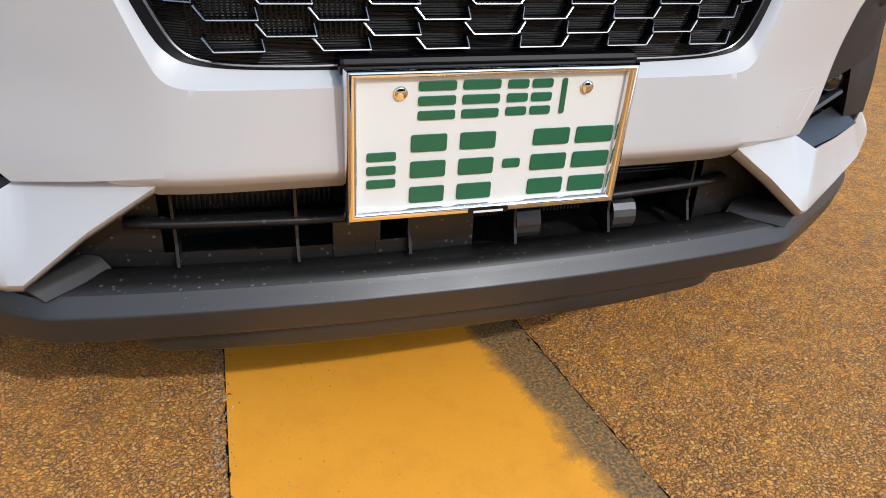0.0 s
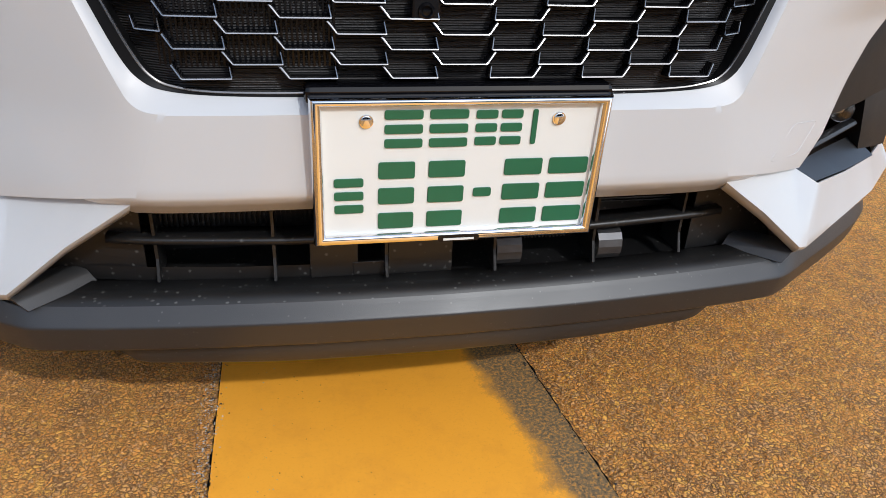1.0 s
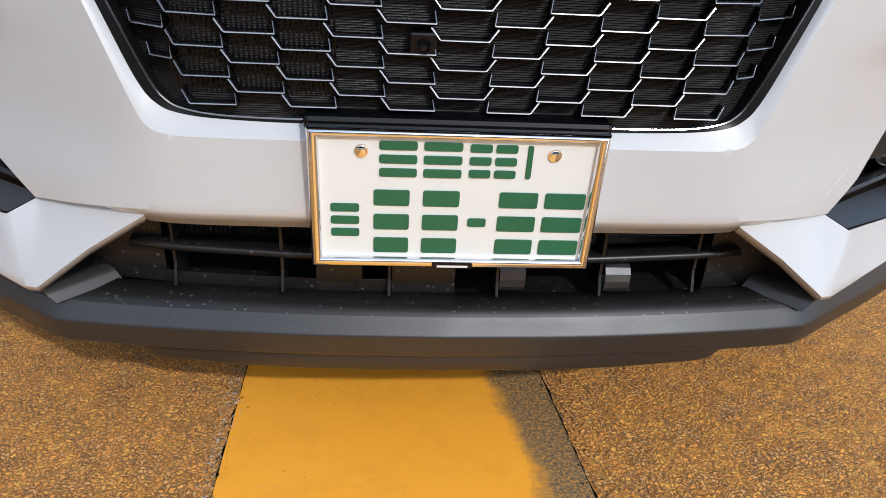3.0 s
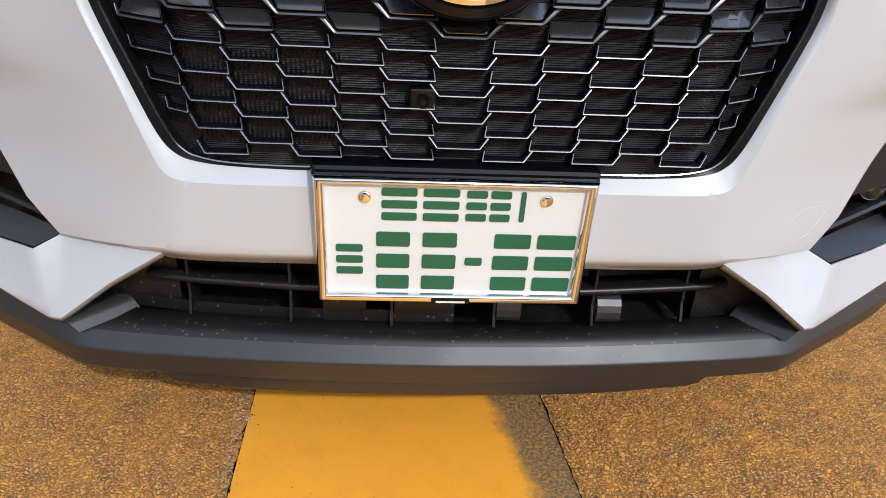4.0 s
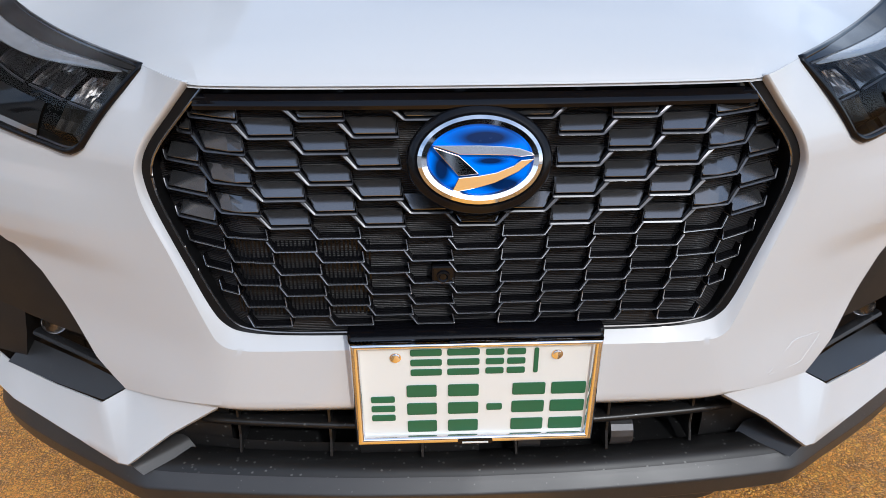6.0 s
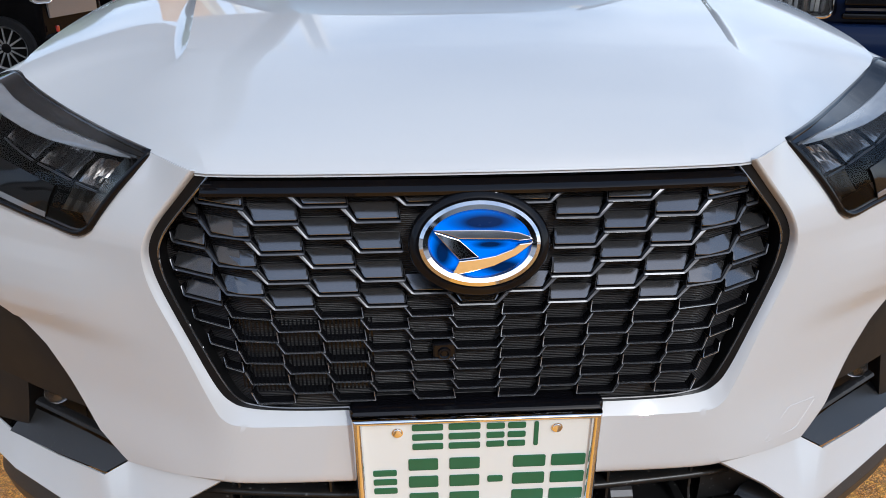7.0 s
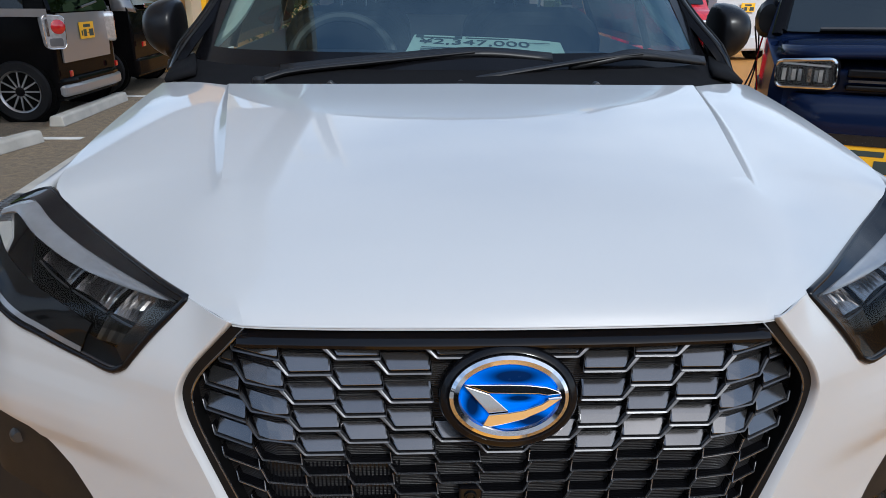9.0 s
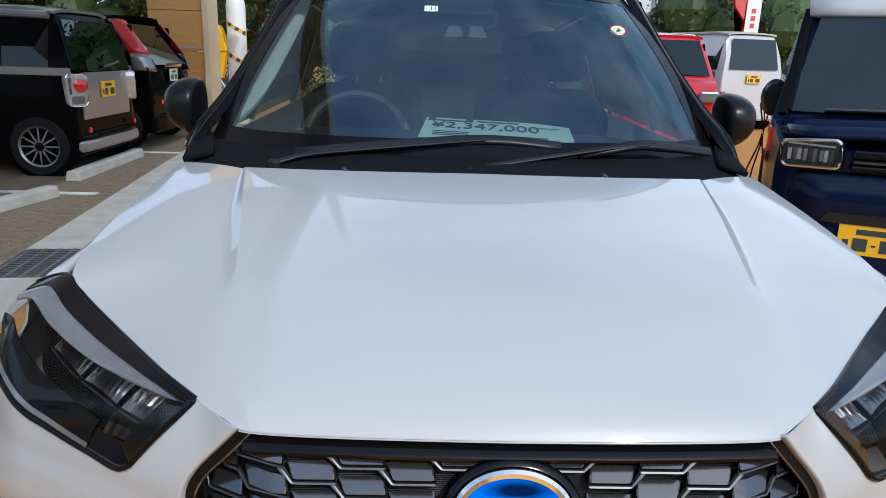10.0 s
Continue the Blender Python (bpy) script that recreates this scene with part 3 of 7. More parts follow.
up3 = smooth([(0.4105, 0.792), (0.487, 0.803), (0.508, 0.794), (0.551, 0.799), (0.59, 0.807), (0.63, 0.816), (0.665, 0.824), (0.70, 0.837), (0.745, 0.855), (0.80, 0.872)], 40)
lo3 = smooth([(0.407, 0.727), (0.50, 0.690), (0.60, 0.652), (0.662, 0.630), (0.69, 0.645), (0.73, 0.652), (0.77, 0.654), (0.81, 0.655), (0.845, 0.655)], 40)
rows3 = np.stack([up3 * (1 - t) + lo3 * t for t in np.linspace(0, 1, 44)], 1)
rows3 += (curve_at(RIM, np.linspace(9, 7, 44)) - rows3[0])[None] * np.linspace(1, 0, 40)[:, None, None] ** 4
g.grid(on_skin(rows3), flip=True)
HL_IN = [(0.487, 0.803), (0.456, 0.835), (0.424, 0.868), (0.393, 0.900)]
g.grid(on_skin(np.stack([curve_at(RIM, np.linspace(9, 12, 19)) * (1 - t) + knots(HL_IN, 6) * t for t in np.linspace(0, 1, 8)], 1)), flip=True)
# chamfer and underside of the band
a = on_skin(knots(band_lo + [(0.362, 0.4565), (0.40, 0.4515)], 8))
b = a + arr((0, 0.031, -0.031)) * np.interp(a[:, 0], [0.355, 0.400], [1.0, 0.10])[:, None]
bend = a + arr((0, 0.002, -0.005)) * np.interp(a[:, 0], [0.355, 0.400], [1.0, 0.10])[:, None]
g.loft(a, bend, 2, flip=True).loft(bend, b, 3, flip=True).loft(b, b + arr((0, 0.06, -0.004)), 3, flip=True)
# return of the vent edge
v_edge = on_skin(knots(low2[3:], 5))
g.loft(v_edge, v_edge + arr((0.004, 0.02, 0.0)), 2, flip=True)
part("front_bumper", g.mirrored(), M_WHITE, car, "glossy white front bumper skin", solid=0.003, auto=32)

# white lower corner blades
H_U = [(0.352, 0.034, 0.4535), (0.435, 0.066, 0.443), (0.503, 0.100, 0.434), (0.545, 0.096, 0.411), (0.640, 0.155, 0.403), (0.740, 0.222, 0.398), (0.815, 0.285, 0.402)]
H_L = [(0.355, 0.034, 0.444), (0.432, 0.044, 0.392), (0.503, 0.046, 0.336), (0.523, 0.056, 0.332), (0.625, 0.118, 0.345), (0.735, 0.190, 0.353), (0.828, 0.268, 0.364)]
hu, hl_ = knots(H_U, 6), knots(H_L, 6)
for side in (1, -1):
    g = Geo().loft(hu, hl_, 8, flip=True)
    e1 = hl_ + arr((0.002, 0.004, -0.006))
    e2 = e1 + arr((0.004, 0.012, -0.010))
    e3 = e2 + arr((0.010, 0.05, 0.004))
    g.loft(hl_, e1, 2, flip=True).loft(e1, e2, 2, flip=True).loft(e2, e3, 2, flip=True)
    end_u, end_l = hu[-1], hl_[-1]
    g.loft([end_u, end_u + arr((0.012, 0.05, 0))], [end_l, end_l + arr((0.012, 0.05, 0))], 3)
    part("corner_blade", g if side > 0 else g.flipped(), M_WHITE, car, "white painted blade at the bumper corner", solid=0.003, auto=40)

# black lower lip, swept from one wheel to the other
LP = smooth([(0, 0.016), (0.17, 0.020), (0.34, 0.032), (0.470, 0.047), (0.508, 0.058), (0.575, 0.100), (0.66, 0.153), (0.75, 0.215), (0.815, 0.275), (0.842, 0.34), (0.848, 0.40)], 60)
xs = LP[:, 0]
w = ease(xs, 0.44, 0.56)
sect = lambda dy, z: np.stack([xs, LP[:, 1] + dy, z + 0 * xs], 1)
rows = [sect(0.066 - 0.02 * w, 0.314), sect(0.0175, 0.3060 + 0.003 * w), sect(0.0140, 0.3015 + 0.009 * w), sect(0.0130, 0.3003 + 0.0085 * w), sect(0.0032, 0.2890 + 0.001 * w), sect(0.0018, 0.2872), sect(0.0008, 0.2850), sect(0.0010, 0.2835), sect(0.0016, 0.2810), sect(0.0092, 0.2525), sect(0.0100, 0.2500), sect(0.0125, 0.2472), sect(0.020, 0.246), sect(0.10, 0.249)]
part("lip_shelf", Geo().grid(np.stack(rows[:2], 1), flip=True).mirrored(), M_SHELF, car, "black shelf behind the lip, toned darker than it", solid=0.003, auto=0)
g = Geo().grid(np.stack(rows[1:], 1), flip=True)
part("bumper_lip", g.mirrored(), M_BLACK, car, "satin dark grey unpainted bumper lip", solid=0.003, auto=58)
# spoiler under the lip
SP = smooth([(0, 0.050), (0.2, 0.054), (0.33, 0.068), (0.392, 0.078), (0.43, 0.098), (0.475, 0.125)], 26)
low = np.interp(SP[:, 0], [0, 0.385, 0.475], [0.203, 0.205, 0.246])
r = lambda dy, z: np.stack([SP[:, 0], SP[:, 1] + dy, z], 1)
g = Geo().grid(np.stack([r(-0.006, 0 * low + 0.256), r(0, low + 0.006), r(0.006, low), r(0.20, low)], 1), flip=True)
part("under_spoiler", g.mirrored(), M_BLACK, car, "matte black spoiler strip under the lip", solid=0.003, auto=0)

# lower intake: back wall, bars, ribs and clips
intake = part("lower_intake", Geo().grid([[(x, 0.10, 0.30), (x, 0.20, 0.304), (x, 0.21, zt_), (x, 0.06 + 0.2 * max(0, abs(x) - 0.34), zt_ - 0.004)] for x, zt_ in ((-0.53, 0.34), (-0.44, 0.40), (-0.36, 0.452), (0, 0.452), (0.36, 0.452), (0.44, 0.40), (0.53, 0.34))], flip=True),
              M_MOUTH, car, "dark slatted lower intake", soft=False)
for side in (1, -1):
    # cheek behind the blade, end of the mouth and the chamfered end of the shelf
    cheek = arr([(0.372, 0.058, 0.446), (0.44, 0.070, 0.392), (0.512, 0.082, 0.336), (0.53, 0.09, 0.300)])
    g = Geo().loft(cheek, cheek + arr((-0.004, 0.13, -0.002)), 4)
    part("mouth_cheek", g if side > 0 else g.flipped(), M_BLACK, intake, solid=0.003)
    g = Geo().prism([(0.366, 0.310), (0.520, 0.310), (0.512, 0.338), (0.440, 0.394), (0.374, 0.446), (0.366, 0.446)], 0.003, Matrix(((1, 0, 0, 0), (0.16, 0, -1, 0.052), (0, 1, 0, 0), (0, 0, 0, 1))))
    part("end_panel", g if side > 0 else g.flipped(), M_MOUTH, intake, soft=False)
bar = poly([(-0.405, 0.098, 0.372), (-0.35, 0.090, 0.370), (-0.2, 0.077, 0.368), (0, 0.072, 0.368), (0.2, 0.077, 0.368), (0.35, 0.090, 0.370), (0.405, 0.098, 0.372)], 24)
part("bar", Geo().grid(np.stack([bar + arr(o) for o in ((0, 0.04, 0.004), (0, 0.004, 0.006), (0, 0, 0.003), (0, 0.0, -0.003), (0, 0.03, -0.006))], 1), flip=True), M_MOUTH, intake, solid=0.002, auto=0)
for x in (-0.35, -0.211, -0.073, 0.069, 0.209, 0.343):
    y0 = 0.070 + 0.18 * x * x
    g = Geo().prism([(y0 - 0.006, 0.318), (y0 + 0.004, 0.345), (y0 + 0.004, 0.445), (y0 + 0.03, 0.445), (y0 + 0.05, 0.318)], 0.0018,
                    Matrix(((0, 0, 1, x), (1, 0, 0, 0), (0, 1, 0, 0), (0, 0, 0, 1))), -0.0018)
    part("rib", g, M_MOUTH, intake, soft=False)
# closed panel behind the plate, with a slot
part("closing_panel", Geo().box((-0.138, 0.086, 0.339), (0.060, 0.006, 0.052)).box((-0.028, 0.084, 0.339), (0.084, 0.006, 0.052)).box((-0.090, 0.085, 0.323), (0.05, 0.006, 0.020)), M_MOUTH, intake, soft=False, bevel=0.001)
for side in (1, -1):
    e0, e1, e2, e3 = (0.490, 0.056, 0.3060), (0.428, 0.112, 0.3100), (0.438, 0.116, 0.324), (0.505, 0.060, 0.3195)
    g = Geo().loft([e0, e1], [e3, e2], 4).loft([e3, e2], [(0.535, 0.078, 0.322), (0.462, 0.130, 0.326)], 3)
    part("shelf_end", g if side > 0 else g.flipped(), M_BLACK, car, solid=0.003, auto=60)
part("floor_strip", Geo().loft([(-0.44, 0.118, 0.312), (-0.35, 0.101, 0.312), (-0.25, 0.090, 0.312), (-0.165, 0.086, 0.312)], [(-0.44, 0.118, 0.331), (-0.35, 0.101, 0.331), (-0.25, 0.090, 0.331), (-0.165, 0.086, 0.331)], 2), M_MOUTH, intake, soft=False, bevel=0.001)
fins = Geo()
for k in range(30):
    fins.box((-0.345 + 0.0062 * k, 0.128, 0.408), (0.0026, 0.006, 0.070))
tagged(part("radiator_core", fins, M_MOUTH, intake, soft=False, weld=False), kind="stuff")
for k in range(16):
    part("condenser_slat", Geo().box((0.265, 0.130, 0.382 + 0.0044 * k), (0.17, 0.004, 0.0018)), M_BLACK, intake, soft=False)
fins = Geo()
for k in range(30):
    fins.box((0.03 + 0.0052 * k, 0.118, 0.350), (0.0026, 0.003, 0.026))
part("shutter_core", fins, M_MOUTH, intake, soft=False, weld=False)
for x in (0.090, 0.232):
    prof = [(0, 0.318), (-0.006, 0.321), (-0.010, 0.328), (-0.011, 0.338), (-0.009, 0.347), (-0.004, 0.354), (0.004, 0.357), (0.012, 0.358)]
    a = arr([(x - 0.017, 0.088 + p, z) for p, z in prof])
    part("clip", Geo().loft(a, a + arr((0.034, 0, 0)), 2), M_CLIP, intake, "dull grey metal clip", solid=0.002, soft=False)

# fog lamp recess, both sides
for side in (1, -1):
    fl = (lambda q: q) if side > 0 else (lambda q: q.flipped())
    surround = Geo()
    face_i = on_skin(knots([(0.662, 0.630), (0.69, 0.645), (0.73, 0.652), (0.77, 0.654), (0.84, 0.654)], 5), 0.014)
    face_o = on_skin(knots([(0.566, 0.488), (0.615, 0.489), (0.68, 0.493), (0.74, 0.500), (0.82, 0.51)], 5), 0.020)
    surround.loft(face_i, face_o, 6, flip=True)
    pil_i = on_skin(knots([(0.69, 0.575), (0.695, 0.52), (0.705, 0.46), (0.72, 0.41)], 5), 0.022)
    pil_o = on_skin(knots([(0.83, 0.565), (0.825, 0.52), (0.82, 0.46), (0.815, 0.40)], 5), 0.016)
    surround.loft(pil_i, pil_o, 6, flip=True)
    inner_a = on_skin(knots([(0.503, 0.437), (0.548, 0.476), (0.590, 0.545), (0.622, 0.594), (0.662, 0.630)], 6), 0.006)
    inner_b = inner_a + arr((0.030, 0.085, -0.004))
    surround.loft(inner_a, inner_b, 4, flip=True)
    pi2 = pil_i + arr((0.005, 0.09, 0))
    surround.loft(pi2, pil_i, 3, flip=True)
    vent = part("fog_lamp_bezel", fl(surround), M_BEZEL, car, "matte black fog lamp surround", solid=0.003, auto=30)
    back = Geo().loft(inner_b, np.stack([poly([pi2[-1], pi2[0]], len(inner_b))], 0)[0], 3, flip=True)
    part("recess_back", fl(back), M_MOUTH, vent, solid=0.003)
    ramp_a = knots([(0.503, 0.106, 0.434), (0.600, 0.178, 0.428), (0.73, 0.262, 0.424)], 5)
    ramp_b = knots([(0.545, 0.101, 0.412), (0.640, 0.158, 0.404), (0.752, 0.228, 0.399)], 5)
    part("lower_plate", fl(Geo().loft(ramp_a, ramp_b, 4, flip=True).loft(ramp_b, ramp_b + arr((0, 0.01, -0.01)), 2, flip=True)), M_BLACK, vent, "flat grey plate under the fog lamp", solid=0.003)
    ba = knots([(0.535, 0.137, 0.446), (0.61, 0.182, 0.450), (0.69, 0.228, 0.456)], 5)
    part("cross_bar", fl(Geo().tube(ba, 0.009, 8, flat=0.7)), M_MOUTH, vent)
    m = Matrix.Translation((0.650, 0.212, 0.482)) @ Matrix.Scale(0.5, 4) @ Matrix.Rotation(radians(90), 4, "X") @ Matrix.Rotation(radians(-18), 4, "Y")
    lampg = Geo().lathe([(0.0, -0.02), (0.018, -0.018), (0.030, 0.0), (0.034, 0.010), (0.036, 0.012), (0.038, 0.004), (0.04, -0.02)], 24, m)
    lamp_ = part("fog_lamp", fl(lampg), M_REFL, car, "round fog lamp with chrome reflector", auto=40)
    part("lens", fl(Geo().lathe([(0.034, 0.010), (0.024, 0.016), (0.012, 0.019), (0.0, 0.02)], 24, m)), M_LENS, lamp_)
    part("recess_side", fl(Geo().loft([(0.66, 0.30, 0.37), (0.66, 0.33, 0.64)], [(0.85, 0.375, 0.37), (0.85, 0.40, 0.64)], 3)), M_MOUTH, vent, solid=0.003)
    # parking sensor on the surround
    ms = Matrix.Translation(tuple(on_skin([(0.735, 0.60)], 0.010)[0])) @ Matrix.Rotation(radians(90), 4, "X") @ Matrix.Rotation(radians(-28), 4, "Y")
    part("parking_sensor", fl(Geo().lathe([(0, 0.006), (0.009, 0.006), (0.010, 0.004), (0.012, 0.0), (0.013, -0.008)], 20, ms)), M_BLACK, vent)

# tow-eye cover: a thin scored outline
seam = on_skin(round_poly([(0.419, 0.464), (0.485, 0.462), (0.524, 0.499), (0.464, 0.505)], 0.008), 0.0001)
g = Geo().tube(seam, 0.0005, 4, loop=True)
part("tow_eye_seam", g, M_WHITE, car, weld=False)

# ---- grille ----
def grille_y(x, z):
    return 0.024 + 0.55 * max(abs(x) - 0.285, 0) + 0.016 * float(ease(z, 0.76, 0.90)) - 0.002


grille = thing("grille", "", "")
grille.parent = car
tagged(grille, "black honeycomb grille with bright-edged scales")
E3 = arr(EDGE)
outer = on_skin(curve_at(EDGE, ROUND), 0.0125)
mid_c = arr((0.0, 0.70))
E_in = E3 + (mid_c - E3) / np.linalg.norm((mid_c - E3), axis=1)[:, None] * arr([0.006, 0.006, 0.006, 0.009, 0.011] + [0.013] * 8)[:, None]
inner = on_skin(curve_at(E_in, ROUND), 0.016)
deep = on_skin(curve_at(E_in, ROUND), 0.050)
part("surround", Geo().loft(outer, inner, 3).loft(inner, deep, 3).mirrored(), M_SURROUND, grille, "satin black grille surround", auto=40)
line = on_skin(curve_at(E_in, ROUND), 0.0145)
line = np.vstack([line[::-1], (line * arr((-1, 1, 1)))[1:]])
part("surround_bead", Geo().tube(line, 0.0016, 6), M_SCALE, grille, weld=False)
# garnish between bonnet and grille
top = smooth([(0.0, 0.0, 0), (0.15, 0.002, 0), (0.30, 0.010, 0), (0.325, 0.013, 0)], 20)
rows = []
for dy, z in ((0.040, 0.892), (0.038, 0.8765), (0.034, 0.8755), (0.0225, 0.8675), (0.0205, 0.8650), (0.0215, 0.8605), (0.030, 0.857), (0.05, 0.855)):
    rows.append(np.stack([top[:, 0], top[:, 1] + dy, 0 * top[:, 0] + z], 1))
part("top_garnish", Geo().grid(np.stack(rows, 1), flip=True).mirrored(), M_PIANO, grille, "gloss black strip under the bonnet edge", auto=25)
# ribbed backing
nx, nz = 30, 10
for side in (1, -1):
    pts = [[(side * x, grille_y(x, z) + 0.0115, z) for z in np.linspace(0.555, 0.875, nz)] for x in np.linspace(0.0, 0.395, nx)]
    keep = Geo().grid(pts, flip=side > 0)
    part("ribbed_backing", keep, M_RIBS, grille, "finely ribbed black backing", solid=0.002)
# lower half: black sheets before the backing stand in for shaded openings
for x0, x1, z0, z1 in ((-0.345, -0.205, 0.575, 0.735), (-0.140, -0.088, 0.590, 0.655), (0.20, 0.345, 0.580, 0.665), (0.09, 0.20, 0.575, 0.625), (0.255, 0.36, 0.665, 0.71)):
    shade_sheet = Geo()
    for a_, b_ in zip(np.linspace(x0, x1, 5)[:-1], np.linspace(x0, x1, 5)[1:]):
        shade_sheet.face([(a_, grille_y(a_, z0) + 0.0105, z0), (b_, grille_y(b_, z0) + 0.0105, z0), (b_, grille_y(b_, z1) + 0.0105, z1), (a_, grille_y(a_, z1) + 0.0105, z1)])
    part("dark_opening", shade_sheet, M_VOID, grille, solid=0.002, soft=False)

fins = Geo()
for k_ in range(34):
    x = -0.305 + 0.0052 * k_
    fins.box((x, grille_y(x, 0.64) + 0.0095, 0.645), (0.0022, 0.002, 0.105))
tagged(part("radiator_core", fins, M_GLOSS, grille, soft=False, weld=False), kind="stuff")

EVEN = [0.597, 0.627, 0.657, 0.688, 0.720, 0.755, 0.792, 0.828]
ODD = [0.583, 0.612, 0.642, 0.673, 0.705, 0.737, 0.774, 0.810, 0.847]


def pitch(z):
    """The columns fan out a little towards the top."""
    return 0.0524 + 0.0323 * (z - 0.60)


def wall_x(z):
    """Where the outermost bars end."""
    return float(np.interp(z, [0.583, 0.602, 0.63, 0.658, 0.685, 0.72, 0.754, 0.792, 0.83, 0.85], [0.280, 0.309, 0.331, 0.348, 0.365, 0.376, 0.386, 0.381, 0.358, 0.338]))


def inset(pts, dist):
    """The broken line moved sideways to its left, with mitred corners; dist may change from point to point."""
    p = arr(pts)
    d = np.diff(p, axis=0)
    d /= np.linalg.norm(d, axis=1)[:, None]
    n = np.stack([-d[:, 1], d[:, 0]], 1)
    m = np.vstack([n[:1], (n[:-1] + n[1:]) / (1 + (n[:-1] * n[1:]).sum(1))[:, None], n[-1:]])
    return p + m * (np.zeros(len(p)) + dist)[:, None]


def rounded(path, r):
    """The broken line with its inner corners rounded."""
    out = [path[0]]
    for i in range(1, len(path) - 1):
        o, c, q = arr(path[i - 1]), arr(path[i]), arr(path[i + 1])
        u0, u1 = (o - c) / np.linalg.norm(o - c), (q - c) / np.linalg.norm(q - c)
        s0, s1 = c + u0 * r, c + u1 * r
        out += [tuple(s0), tuple(0.25 * s0 + 0.5 * c + 0.25 * s1), tuple(s1)]
    return out + [path[-1]]


def cell(x0, x1, zb, p, solid, centre=False, cut=False):
    """One scale of the grille between x0 and x1 with its lower edge at zb; its outer flank runs up past the next column."""
    face, rim, dark = Geo(), Geo(), Geo()
    bl, br = x0 + ((0.0045 if solid else 0.0015) if centre else 0.0010), x1 - ((0.0045 if solid else 0.0015) if not cut else 0.004)
    reach = 0.0135 if solid else 0.0090
    zt = min(zb + (0.0158 if solid else 0.0118), 0.860)
    at = lambda q, d: (q[0], grille_y(q[0], q[1]) + d, q[1])
    first = (x0 - reach, zt) if centre else (x0 + 0.0035, zb + 0.42 * p)
    last = (x1 + reach, zt) if not cut else (x1 - 0.0005, zb + 0.012)
    pts = rounded([first, (bl, zb), (br, zb), last], 0.0026 if solid else 0.0018)
    d0 = -0.011 if solid else -0.009
    rise = arr([d0 + 0.005 * max(0.0, (z - zb) / max(zt - zb, 0.001)) for x, z in pts])
    if solid:
        wide = arr([2.0 if centre else 0.35, 1.15 if centre else 0.6, 0.95, 1, 1, 1.05, 1.25, 0.6 if cut else 2.1])
        prof = [(0.0002, 0.0045), (0.0, 0.0006), (0.0006, -0.0002), (0.0023, 0.0010), (0.0029, 0.0036), (0.0034, 0.0044)]
    else:
        wide = arr([1.5 if centre else 0.8, 1, 1, 1, 1, 1, 1.1, 0.6 if cut else 1.6])
        prof = [(0.0, 0.0040), (0.0, 0.0009), (0.0006, 0.0), (0.0016, 0.0004), (0.0021, 0.0022), (0.0022, 0.0045)]
    lines = [arr([at(q, e + dy) for q, e in zip(inset(pts, w * wide), rise)]) for w, dy in prof]
    rim.grid(np.stack(lines[1:5], 1), flip=True)
    dark.grid(np.stack(lines[:2], 1), flip=True).grid(np.stack([lines[0], lines[0] + arr((0, 0.022, -0.003))], 1))
    dark.grid(np.stack([lines[4], lines[5], lines[5] + arr((0, 0.020, -0.001))], 1), flip=True)
    if not solid:
        return [(rim, M_BAR), (dark, M_GLOSS)]
    zf = min(zb + 0.55 * p, 0.866)
    k = 0.0045
    a0, a1 = bl + (0.0036 if centre else 0.0034), br - 0.0030
    lean = (last[0] - br) * min(1.0, (zf - zb) / (zt - zb)) - 0.0052 if not cut else -0.0030
    t0 = a0 - lean if centre else a0 + 0.0012
    t1 = a1 + lean
    us = np.array([0, 0.04, 0.35, 0.65, 0.96, 1.0])
    sag = np.array([0.0010, 0.0, 0.0, 0.0, 0.0, 0.0010])
    rows = []
    for v, lift in ((0, 0.0014), (0.05, 0.0003), (0.10, 0.0), (0.55, 0.0072), (1, 0.0144)):
        z = zb + k + (zf - zb - k) * v
        x = (a0 + (t0 - a0) * v) * (1 - us) + (a1 + (t1 - a1) * v) * us
        rows.append([at((q, z), d0 + 0.0018 + lift + g_) for q, g_ in zip(x, sag)])
    face.grid(rows, flip=True)
    for side_ in (0, -1):
        edge = arr([r[side_] for r in rows])
        dark.grid(np.stack([edge, edge + arr((0, 0.010, 0))], 1), flip=side_ == 0)
    low_ = arr(rows[0])
    dark.grid(np.stack([low_, low_ + arr((0, 0.006, 0))], 1))
    return [(face, M_SCALE), (rim, M_EDGE), (dark, M_GLOSS)]


def emblem_gap(x0, x1, z, top):
    cx, cz = (x0 + x1) / 2, (z + top) / 2
    return (cx / 0.092) ** 2 + ((cz - 0.802) / 0.066) ** 2 < 0.93


for col in range(0, 7):
    zs = EVEN if col % 2 == 0 else ODD
    for i, zb in enumerate(zs):
        p = (zs[i + 1] if i + 1 < len(zs) else zb + 0.038) - zb
        w_, solid = pitch(zb), zb > 0.715
        name = "scale" if solid else "mesh_bar"
        if col == 0:
            if zb < 0.725:
                part(name, mesh_multi("cell", cell(-w_ / 2, w_ / 2, zb, p, solid, centre=True)), None, grille)
            continue
        x0 = w_ * (col - 0.5) * (1.012 if col == 6 else 1.0)
        cut = col == 6 or (col == 5 and zb > 0.84)
        x1 = wall_x(zb) if cut else x0 + w_
        if x1 - x0 < 0.012 or emblem_gap(x0, x1, zb, zb + 0.8 * p):
            continue
        ge = cell(x0, x1, zb, p, solid, cut=cut)
        part(name, mesh_multi("cell", ge), None, grille)
        part(name, mesh_multi("cell", [(q.flipped(), mt) for q, mt in ge]), None, grille)
